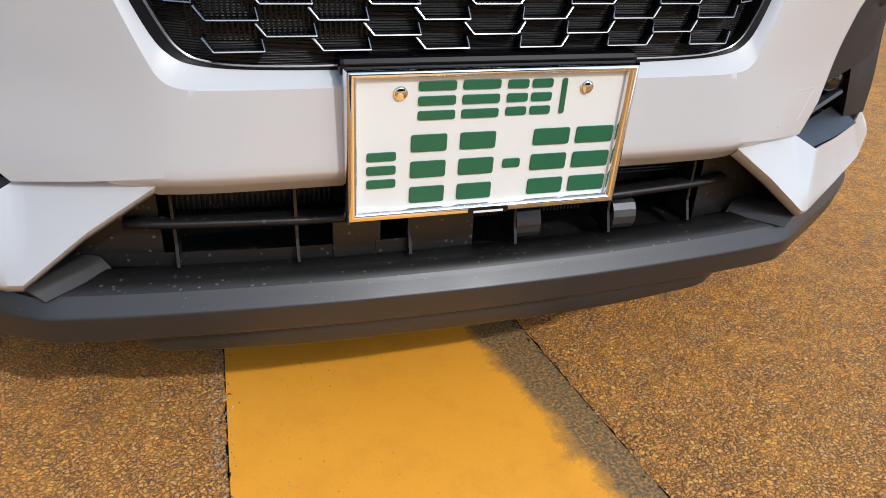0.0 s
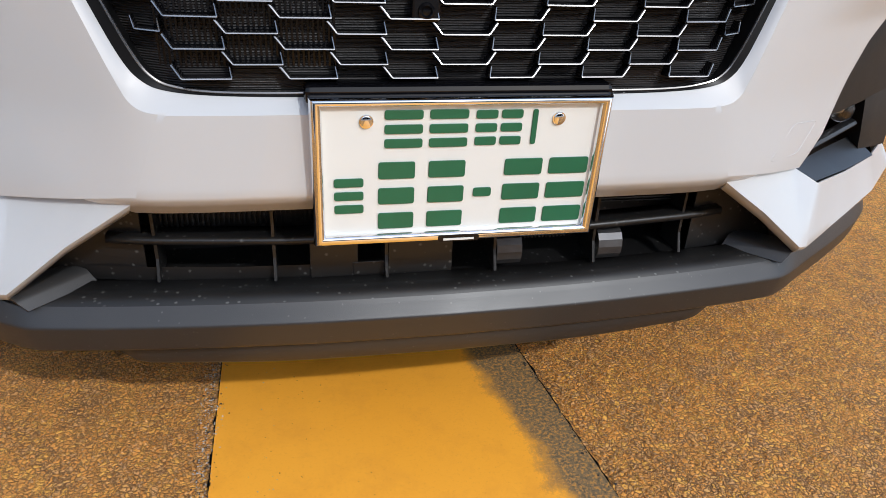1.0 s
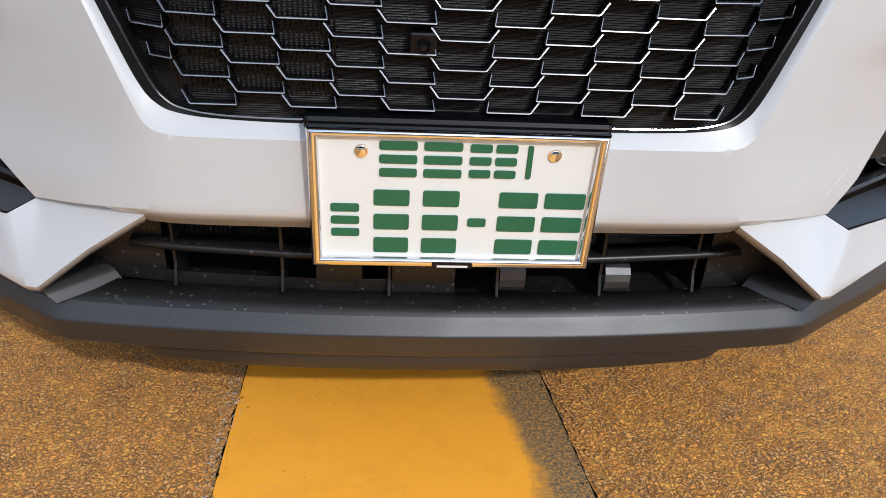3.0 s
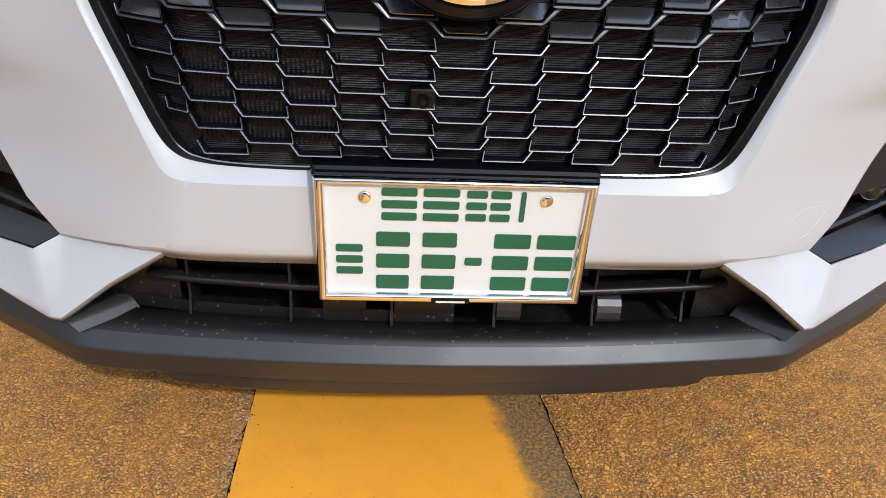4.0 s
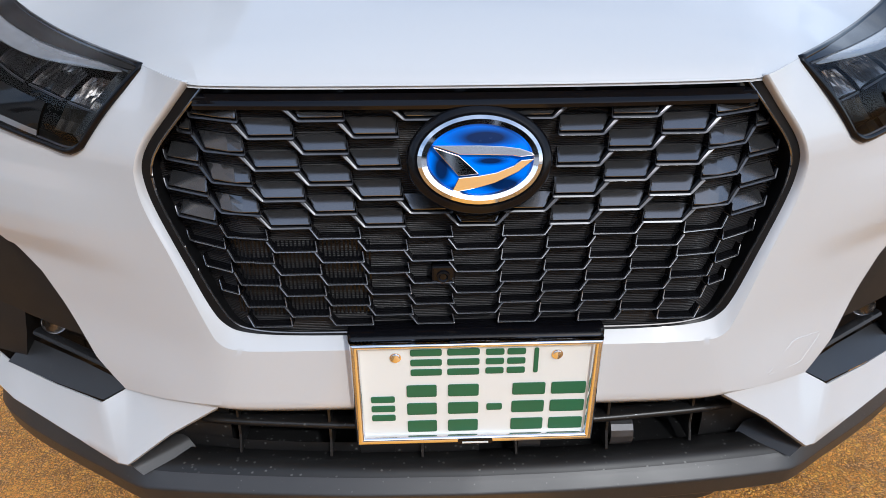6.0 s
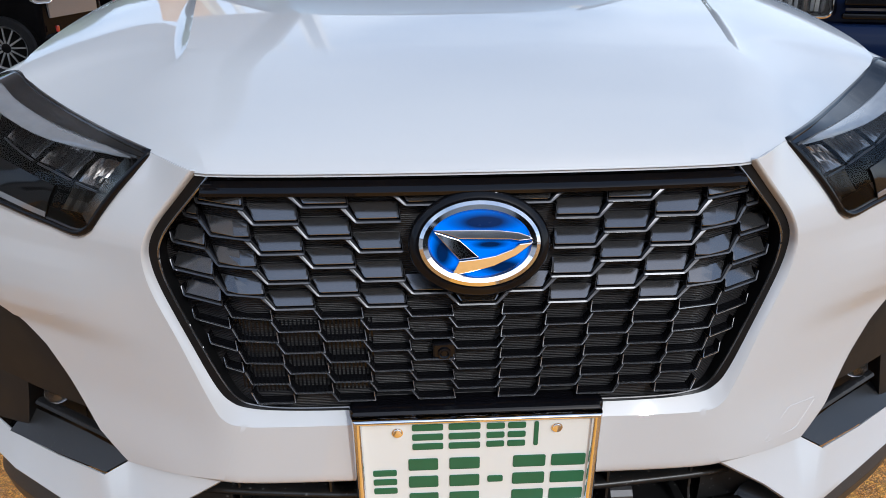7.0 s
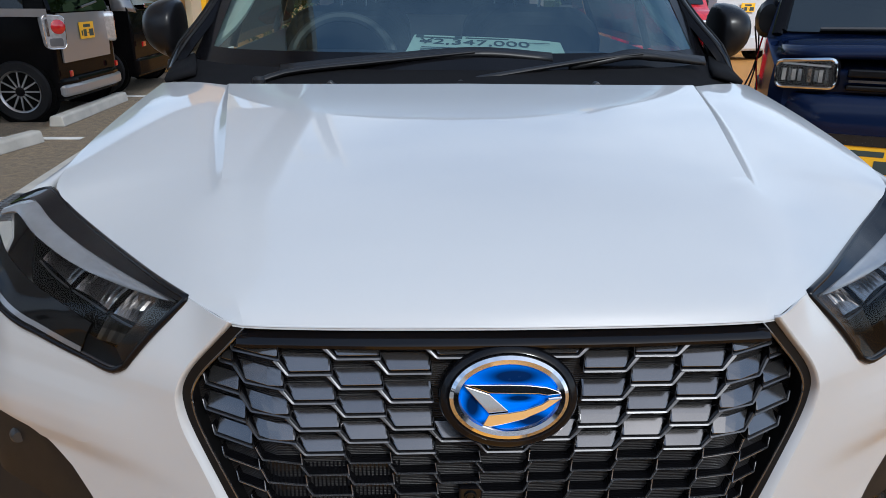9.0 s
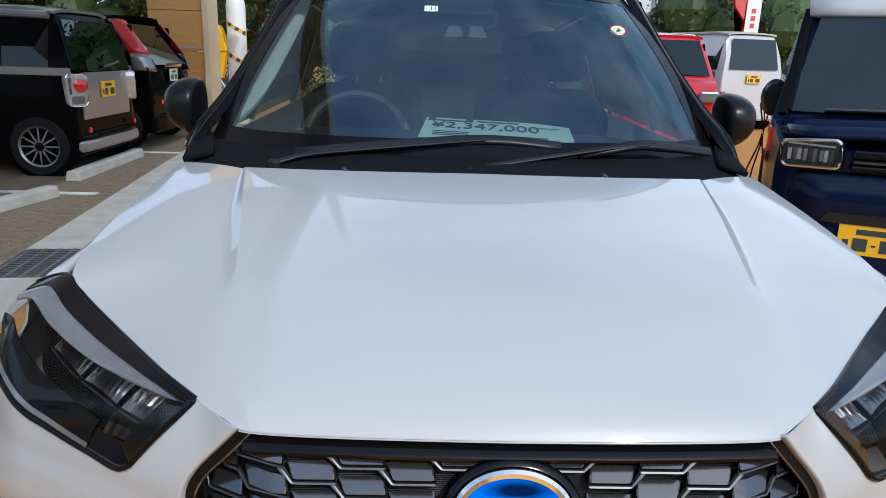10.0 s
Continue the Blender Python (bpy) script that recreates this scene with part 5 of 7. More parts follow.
ca = smooth([(-0.722, 1.036, 1.040), (-0.55, 0.905, 1.052), (-0.3, 0.828, 1.060), (0, 0.812, 1.062), (0.3, 0.828, 1.060), (0.55, 0.905, 1.052), (0.722, 1.036, 1.040)], 33)
part("cowl", Geo().grid(np.stack([ca + arr((0, 0.004, -0.012)), ca * 0.7 + WB * 0.3 + arr((0, 0, -0.022)), ca * 0.35 + WB * 0.65 + arr((0, 0, -0.010)), WB + arr((0, -0.004, 0.001))], 1), flip=True), M_COWL, car, "matte black cowl panel below the windscreen", solid=0.003)
for arm, blade in (([(-0.475, 0.975, 1.060), (-0.40, 1.00, 1.080), (-0.18, 1.020, 1.103), (0.035, 1.035, 1.124)], [(-0.43, 1.010, 1.078), (-0.20, 1.035, 1.100), (0.036, 1.043, 1.118), (0.228, 1.050, 1.105)]),
                   ([(-0.004, 0.945, 1.058), (0.05, 0.965, 1.070), (0.335, 1.035, 1.108), (0.455, 1.060, 1.120)], [(0.270, 1.035, 1.088), (0.36, 1.045, 1.103), (0.455, 1.068, 1.114), (0.640, 1.125, 1.092)])):
    wp = part("wiper", Geo().tube(smooth(arm, 16), np.linspace(0.010, 0.006, 16), 8, flat=0.8), M_WIPER, car, "black windscreen wiper", auto=50)
    bl = smooth(blade, 18)
    part("blade", Geo().tube(bl, np.interp(np.linspace(0, 1, 18), [0, 0.45, 0.6, 0.75, 1], [0.008, 0.012, 0.015, 0.012, 0.008]), 8, flat=0.75), M_WIPER, wp, auto=0)
    part("spoiler", Geo().grid(np.stack([bl + arr((0, -0.012, -0.004)), bl + arr((0, -0.010, 0.005)), bl + arr((0, 0.004, 0.017))], 1)), M_WIPER, wp, solid=0.002, auto=0)
    part("pivot_cap", Geo().lathe([(0.017, -0.02), (0.016, 0.004), (0.011, 0.010), (0, 0.012)], 16, Matrix.Translation(arm[0])), M_WIPER, wp)
for x in (-0.296, 0.294):
    part("washer_nozzle", Geo().prism([(-0.012, 0), (0.012, 0), (0.008, 0.014), (0.002, 0.020), (-0.006, 0.016)], 0.012, Matrix.Translation((x, 0.862, 1.056)) @ Matrix.Rotation(radians(90), 4, "X"), -0.012), M_BLACK, car, soft=False, bevel=0.003)

for side in (1, -1):
    g = Geo().loft([(0.728, 1.085, 1.040), (0.742, 1.16, 1.050), (0.735, 1.25, 1.080)], [(0.655, 1.095, 1.060), (0.668, 1.16, 1.070), (0.690, 1.235, 1.092)], 4, flip=True)
    part("cowl_corner", g if side > 0 else g.flipped(), M_COWL, car, "matte black corner cover at the pillar foot", solid=0.012, auto=0)

# cabin
dash = []
for x in np.linspace(-0.68, 0.68, 12):
    yb = np.interp(abs(x), [0, 0.3, 0.55, 0.70], [1.02, 1.05, 1.13, 1.25])
    sg_ = 0.045 * float(ease(abs(x), 0.50, 0.64))
    dash.append([(x, yb, 1.045 - sg_), (x, yb + 0.10, 1.080 - sg_), (x, 1.40, 1.098 - sg_), (x, 1.60, 1.085 - sg_), (x, 1.70, 1.05), (x, 1.74, 0.92), (x, 1.70, 0.6)])
part("dashboard", Geo().grid(dash, flip=False), M_CABIN, car, "dark grey dashboard", solid=0.01)
part("instrument_hood", Geo().lathe([(0.17, -0.10), (0.17, 0.02), (0.15, 0.045), (0.0, 0.05)], 20, Matrix.Translation((-0.36, 1.62, 1.035)) @ Matrix.Scale(0.45, 4, (0, 1, 0))), M_CABIN, car)
sw = [Vector((0.185 * math.cos(a_), 0.185 * math.sin(a_), 0)) for a_ in np.linspace(0, 2 * np.pi, 40, endpoint=False)]
msw = Matrix.Translation((-0.36, 1.80, 1.005)) @ Matrix.Rotation(radians(68), 4, "X")
stw = part("steering_wheel", Geo().tube([tuple(msw @ v) for v in sw], 0.017, 8, loop=True), M_WHEEL, car, "grey-black steering wheel")
part("hub", Geo().prism(round_poly([(-0.07, -0.05), (0.07, -0.05), (0.08, 0.05), (-0.08, 0.05)], 0.03), 0.03, msw, -0.03).prism([(-0.18, -0.015), (0.18, -0.015), (0.18, 0.015), (-0.18, 0.015)], 0.012, msw, -0.01), M_CABIN, stw, soft=False)
for x, y in ((-0.36, 2.25), (0.36, 2.25), (-0.36, 3.05), (0.36, 3.05)):
    st = part("seat_back", Geo().prism(round_poly([(-0.25, 0.0), (0.25, 0.0), (0.23, 0.55), (0.15, 0.62), (-0.15, 0.62), (-0.23, 0.55)], 0.08, 5), 0.14, Matrix.Translation((x, y, 0.62)) @ Matrix.Rotation(radians(105), 4, "X"), 0.0), M_SEAT, car, "dark cloth seat", soft=False, bevel=0.035)
    part("headrest", Geo().prism(round_poly([(-0.12, 0.66), (0.12, 0.66), (0.11, 0.84), (-0.11, 0.84)], 0.05), 0.11, Matrix.Translation((x, y, 0.62)) @ Matrix.Rotation(radians(105), 4, "X"), 0.02), M_SEAT, st, soft=False, bevel=0.03)
    for dx in (-0.05, 0.05):
        part("headrest_post", Geo().tube([(x + dx, y + 0.10, 1.20), (x + dx, y + 0.13, 1.30)], 0.006, 8), M_CHROME, st)
part("rear_view_mirror", Geo().prism(round_poly([(-0.11, -0.03), (0.11, -0.03), (0.11, 0.035), (-0.11, 0.035)], 0.02), 0.02, Matrix.Translation((0.0, 1.66, 1.43)) @ Matrix.Rotation(radians(80), 4, "X"), -0.02), M_CABIN, car, "dark rear view mirror", soft=False, bevel=0.008)
part("sensor_housing", Geo().prism(round_poly([(-0.09, -0.05), (0.09, -0.05), (0.07, 0.10), (-0.07, 0.10)], 0.02), 0.05, Matrix.Translation((0.0, 1.56, 1.44)) @ Matrix.Rotation(radians(40), 4, "X"), 0.0), M_CABIN, car, "black sensor housing behind the windscreen", soft=False, bevel=0.01)
for s in (1, -1):
    part("sensor_window", Geo().prism(round_poly([(s * 0.008, -0.022), (s * 0.066, -0.026), (s * 0.050, 0.014), (s * 0.014, 0.014)][::s], 0.008), 0.004, Matrix.Translation((0, 1.50, 1.395)) @ Matrix.Rotation(radians(60), 4, "X")), M_CLIP, car, "grey window of the stereo camera", soft=False)
part("headlining", Geo().grid([[(x, y, 1.50 - 0.03 * abs(x / 0.5) ** 3 + 0.04 * float(ease(y, 1.7, 2.2))) for x in np.linspace(-0.56, 0.56, 8)] for y in np.linspace(1.74, 3.4, 8)]), M_TRIM, car, "pale grey headlining", solid=0.01)
part("cabin_floor", Geo().box((0, 2.5, 0.36), (1.4, 2.4, 0.04)), M_CABIN, car, soft=False)


def stick(x, z):
    """A place on the inside of the windscreen at a width and a height."""
    j = int(np.argmin(abs(wsc[16][:, 2] - z)))
    i = int(np.argmin(abs(wsc[:, j, 0] - x)))
    p = wsc[i][j]
    return Matrix.Translation((x, p[1] - 0.003, p[2])) @ Matrix.Rotation(radians(41), 4, "X")


st1 = part("inspection_sticker", Geo().prism(round_poly([(-0.020, -0.013), (0.020, -0.013), (0.020, 0.013), (-0.020, 0.013)], 0.003), 0.001, stick(-0.105, 1.455)), M_PAPER, car, "pale green sticker with a printed number", soft=False)
st2 = part("round_sticker", Geo().prism(oval(0.026, 0.026, 24), 0.001, stick(0.462, 1.437)), M_REDLENS, car, "round cream sticker with a red rim", soft=False)
part("sticker_centre", Geo().prism(oval(0.0215, 0.0215, 24), 0.0016, stick(0.462, 1.437)), M_CREAM, st2, soft=False)
part("sticker_mark", Geo().prism([(-0.008, -0.010), (0.010, -0.002), (0.002, 0.010)], 0.0022, stick(0.462, 1.437)), M_GREEN, st2, soft=False)


def letters(text, size, m, material, parent):
    cu = bpy.data.curves.new("letters", "FONT")
    cu.body, cu.size, cu.extrude, cu.align_x, cu.align_y = text, size, 0.0004, "CENTER", "CENTER"
    tmp = bpy.data.objects.new("letters", cu)
    scene.collection.objects.link(tmp)
    me = bpy.data.meshes.new_from_object(tmp.evaluated_get(bpy.context.evaluated_depsgraph_get()))
    bpy.data.objects.remove(tmp)
    me.materials.clear()
    me.materials.append(material)
    ob = part("lettering", me, material, parent, soft=False)
    ob.matrix_local = m
    return ob


letters("11", 0.022, stick(-0.105, 1.455) @ Matrix.Translation((0.006, 0, 0.0018)), M_INK, st1)
# price card lying against the glass
C_M = Matrix.Translation((0.092, 1.305, 1.119)) @ Matrix.Rotation(radians(-5.5), 4, "Z") @ Matrix.Rotation(radians(7), 4, "X") @ Matrix.Rotation(radians(1.5), 4, "Y")
card = tagged(new("price_card"), "pale green price card standing on the dashboard behind the windscreen", "price card")
card.matrix_world = C_M
cw, ch = 0.43, 0.26
rows = []
for x in np.linspace(-cw / 2, cw / 2, 12):
    bend = -0.012 * max(0, (x - 0.05) / 0.165) ** 2
    rows.append([(x, y + bend * 0.5, bend * 0.5) for y in np.linspace(-ch / 2, ch / 2, 4)])
part("sheet", Geo().grid(rows), M_PAPER, card, solid=0.0008)
part("title_block", Geo().box((-0.140, 0.105, 0.0015), (0.135, 0.040, 0.001)), M_INK, card, soft=False)
part("title_mark", Geo().box((-0.140, 0.105, 0.0025), (0.09, 0.016, 0.001)), M_PAPER, card, soft=False)
part("grade_bar", Geo().box((0.0, 0.100, 0.0015), (0.125, 0.012, 0.001)), M_INK, card, soft=False)
letters("\u00a52,347,000", 0.070, Matrix.Translation((-0.035, 0.030, 0.002)) @ Matrix.Diagonal((1, 1.5, 1, 1)), M_INK, card)
for y, w_, x in ((-0.05, 0.10, -0.13), (-0.07, 0.10, -0.13), (-0.09, 0.10, -0.13), (-0.065, 0.16, 0.06), (-0.085, 0.16, 0.06), (0.06, 0.06, 0.15)):
    part("print_line", Geo().box((x, y, 0.0015), (w_, 0.006, 0.0008)), M_INK, card, soft=False)


# ---- ground ----
tagged(part("ground", Geo().face([(-400, -400, -0.004), (400, -400, -0.004), (400, 400, -0.004), (-400, 400, -0.004)]), M_ASPHALT, soft=False), "ochre-stained rough asphalt forecourt", "ground", kind="structure")
# pale ground out of view, added to make the bounce light neutral
tagged(part("apron", Geo().face([(-60, -13, 0.004), (60, -13, 0.004), (60, -4.0, 0.004), (-60, -4.0, 0.004)]), M_CONC, soft=False), "unseen pale ground added for neutral bounce light", "ground", kind="structure")
tagged(part("painted_strip", Geo().face([(-0.287, -3.0, 0.0), (0.56, -3.0, 0.0), (-0.10, 3.2, 0.0), (-0.36, 3.2, 0.0)]), M_STRIP, soft=False), "smooth yellow painted strip, worn grey along one side", "road marking", kind="structure")
# far side of the drain: greyer lot, carried forward unseen to lessen ochre bounce
tagged(part("parking_lot", Geo().face([(-60, -1.0, 0.0), (-2.09, -1.0, 0.0), (-2.46, 2.2, 0.0), (-3.35, 9.5, 0.0), (-3.65, 14.0, 0.0), (-60, 14, 0.0)]), M_LOT, soft=False), "brown-grey gravelly asphalt parking lot", "ground", kind="structure")
# concrete gutter with slabs and a grating
gut = tagged(thing("gutter", "", ""), "row of concrete gutter slabs with a steel grating", "gutter", kind="structure")
g0, g1 = arr((-2.58, 2.6)), arr((-3.26, 8.6))
gd = (g1 - g0) / np.linalg.norm(g1 - g0)
gn = arr((gd[1], -gd[0]))
rnd = random.Random(4)
for k in range(12):
    a, b = g0 + gd * (-0.62 + 0.60 * k), g0 + gd * (-0.62 + 0.60 * k + 0.592)
    if k == 2:
        continue
    z = 0.008 + 0.004 * rnd.random()
    c = [(*a, z), (*(a + gn * 0.42), z), (*(b + gn * 0.42), z), (*b, z)]
    g = Geo().prism([p[:2] for p in c], z, None, -0.05)
    part("slab", g, M_CONC, gut, soft=False)
a = g0 + gd * 0.58
for k in range(15):
    p, q = a + gd * (0.02 + 0.04 * k), a + gd * (0.035 + 0.04 * k)
    part("grating_bar", Geo().prism([tuple(p), tuple(p + gn * 0.42), tuple(q + gn * 0.42), tuple(q)], 0.012, None, -0.02), M_STEEL, gut, soft=False)
for k in range(5):
    p = a + gn * (0.02 + 0.09 * k)
    part("grating_rail", Geo().prism([tuple(p), tuple(p + gn * 0.02), tuple(p + gn * 0.02 + gd * 0.62), tuple(p + gd * 0.62)], 0.010, None, -0.03), M_STEEL, gut, soft=False)

# joints beside the painted strip: loose grit in a shallow crack
for name, p0, p1, seed in (("crack", (-0.287, -3.0), (-0.36, 3.2), 1), ("crack", (0.56, -3.0), (-0.10, 3.2), 2)):
    r_ = random.Random(seed)
    pts = []
    for t in np.linspace(0, 1, 420):
        pts.append((p0[0] + (p1[0] - p0[0]) * t + r_.gauss(0, 0.0012), p0[1] + (p1[1] - p0[1]) * t, -0.0015))
    ob = part("crack", Geo().tube(pts, np.interp(np.linspace(0, 1, 420), [0, 1], [0.0026, 0.0026]) + np.random.default_rng(seed).normal(0, 0.0007, 420), 5, flat=0.5), M_VOID, soft=False, weld=False)
    tagged(ob, "dark crack beside the painted strip", "crack", kind="structure")


def grit(name, label, n, where, size, material, seed):
    """Loose stones, too many to count."""
    r_ = np.random.default_rng(seed)
    g = Geo()
    base = arr([(1, 0, 0), (-1, 0, 0), (0, 1, 0), (0, -1, 0), (0, 0, 1), (0, 0, -1)])
    tri = [(0, 2, 4), (2, 1, 4), (1, 3, 4), (3, 0, 4), (2, 0, 5), (1, 2, 5), (3, 1, 5), (0, 3, 5)]
    for _ in range(n):
        x, y = where(r_)
        s = size * (0.5 + r_.random() ** 2 * 1.2)
        t = r_.random() * 6.28
        q = base * s * (0.6 + 0.6 * r_.random((6, 1))) * arr((1, 0.8, 0.6))
        q = np.stack([q[:, 0] * math.cos(t) - q[:, 1] * math.sin(t) + x, q[:, 0] * math.sin(t) + q[:, 1] * math.cos(t) + y, q[:, 2] + s * 0.2], 1)
        o = len(g.v)
        g.v.extend(map(tuple, q))
        g.f += [tuple(o + i for i in f) for f in tri]
    ob = part(name, g, material, soft=False, weld=False)
    return tagged(ob, label, "grit", kind="stuff")


def beside(line0, line1, spread):
    def pick(r_):
        t = r_.random() ** 1.0
        y = -1.2 + 2.2 * t
        k = (y + 3.0) / 6.2
        return line0 + (line1 - line0) * k + r_.normal(0, spread), y
    return pick


M_GRIT_A, M_GRIT_B = worn("pale_grit", (0.42, 0.39, 0.34), 0.9, vary=0.4, spots=90), worn("dark_grit", (0.035, 0.03, 0.025), 0.9, vary=0.4, spots=90)
M_BROWNGRIT = worn("brown_grit", (0.16, 0.075, 0.02), 0.9, vary=0.4, spots=90)
grit("loose_grit", "pale and grey loose stones along the crack", 2600, beside(-0.299, -0.372, 0.008), 0.0014, M_GRIT_A, 5)
grit("loose_grit", "dark loose stones along the crack", 1100, beside(-0.297, -0.370, 0.008), 0.0016, M_GRIT_B, 6)
grit("loose_grit", "dark loose stones along the crack", 500, beside(0.56, -0.10, 0.006), 0.0022, M_GRIT_B, 7)
grit("loose_grit", "small dark specks on the painted strip", 130, lambda r_: (-0.27 + abs(r_.normal(0, 0.09)), -0.5 + 1.0 * r_.random()), 0.0010, M_BROWNGRIT, 8)
grit("loose_grit", "small pale specks on the painted strip", 110, lambda r_: (-0.27 + abs(r_.normal(0, 0.04)), -0.5 + 1.0 * r_.random()), 0.0009, M_GRIT_A, 9)


def coarse(name, label, x_of, n, seed, material):
    """Stones standing proud of the rough asphalt close to the car."""
    return grit(name, label, n, x_of, 0.0023, material, seed)


M_STONE = leaf_mat("asphalt_stones", (0.30, 0.155, 0.05), (0.42, 0.195, 0.05))
right = lambda r_: (lambda y: (0.235 - 0.107 * (y - 0.09) + 0.006 + (r_.random() ** 1.3) * 1.1, y))(-0.55 + 1.5 * r_.random())
left = lambda r_: (lambda y: (-0.325 - 0.0117 * y - (r_.random() ** 1.3) * 0.9, y))(-0.55 + 1.5 * r_.random())
coarse("asphalt_stones", "ochre stones bound in the rough asphalt", right, 24000, 11, M_STONE)
coarse("asphalt_stones", "ochre stones bound in the rough asphalt", left, 19000, 12, M_STONE)

# wheel stops and bay lines
def wheel_stop(p0, p1):
    d = (arr(p1) - arr(p0))
    L = float(np.linalg.norm(d))
    m = Matrix.Translation((*p0, 0.0)) @ Matrix.Rotation(math.atan2(d[1], d[0]), 4, "Z") @ Matrix.Rotation(radians(90), 4, "X") @ Matrix.Rotation(radians(90), 4, "Y")
    return part("wheel_stop", Geo().prism([(-0.075, 0.0), (0.075, 0.0), (0.060, 0.09), (0.045, 0.105), (-0.045, 0.105), (-0.060, 0.09)], L, m), M_CONC, soft=False, bevel=0.012)


for p0, p1 in (((-3.57, 6.20), (-3.62, 7.95)), ((-3.62, 4.35), (-3.40, 5.48)), ((-3.28, 8.8), (-3.0, 9.6))):
    tagged(wheel_stop(p0, p1), "pale concrete wheel stop on the lot", "wheel stop", "wheel stops")
for p0, p1 in (((-8.5, 5.66), (-3.09, 5.64)), ((-8.5, 8.3), (-3.20, 8.33))):
    tagged(part("bay_line", Geo().prism([(p0[0], p0[1] - 0.05), (p1[0], p1[1] - 0.05), (p1[0], p1[1] + 0.05), (p0[0], p0[1] + 0.05)], 0.004), M_LINE, soft=False), "worn white bay line", "road marking", kind="structure")


# ---- parked cars ----
def wheel_of(owner, x, y, r, out, spokes, rim_mat, label):
    mw = Matrix.Translation((x, y, r)) @ Matrix.Rotation(radians(90 * out), 4, "Y")
    wh = part("wheel", Geo().lathe([(r * 0.66, -0.07), (r * 0.66, 0.05), (r * 0.69, 0.068), (r * 0.93, 0.07), (r * 0.99, 0.05), (r, 0.0), (r * 0.99, -0.06), (r * 0.9, -0.08), (r * 0.66, -0.08)], 36, mw), M_RUBBER, owner, label, auto=40)
    part("rim", Geo().lathe([(0.0, 0.01), (r * 0.6, 0.005), (r * 0.63, 0.05), (r * 0.675, 0.066), (r * 0.69, 0.06)], 36, mw), M_VOID, wh, auto=40)
    part("rim_ring", Geo().lathe([(r * 0.625, 0.052), (r * 0.65, 0.064), (r * 0.685, 0.070), (r * 0.692, 0.06)], 36, mw), rim_mat, wh, auto=40)
    for k in range(spokes):
        mk = mw @ Matrix.Rotation(2 * math.pi * k / spokes, 4, "Z")
        part("spoke", Geo().prism([(r * 0.10, -r * 0.032), (r * 0.65, -r * 0.020), (r * 0.65, r * 0.020), (r * 0.10, r * 0.032)], 0.058, mk, 0.035), rim_mat, wh, soft=False)
    part("hub_cap", Geo().lathe([(r * 0.16, 0.04), (r * 0.15, 0.062), (0, 0.066)], 16, mw), M_BLACKCAR, wh)
    return wh


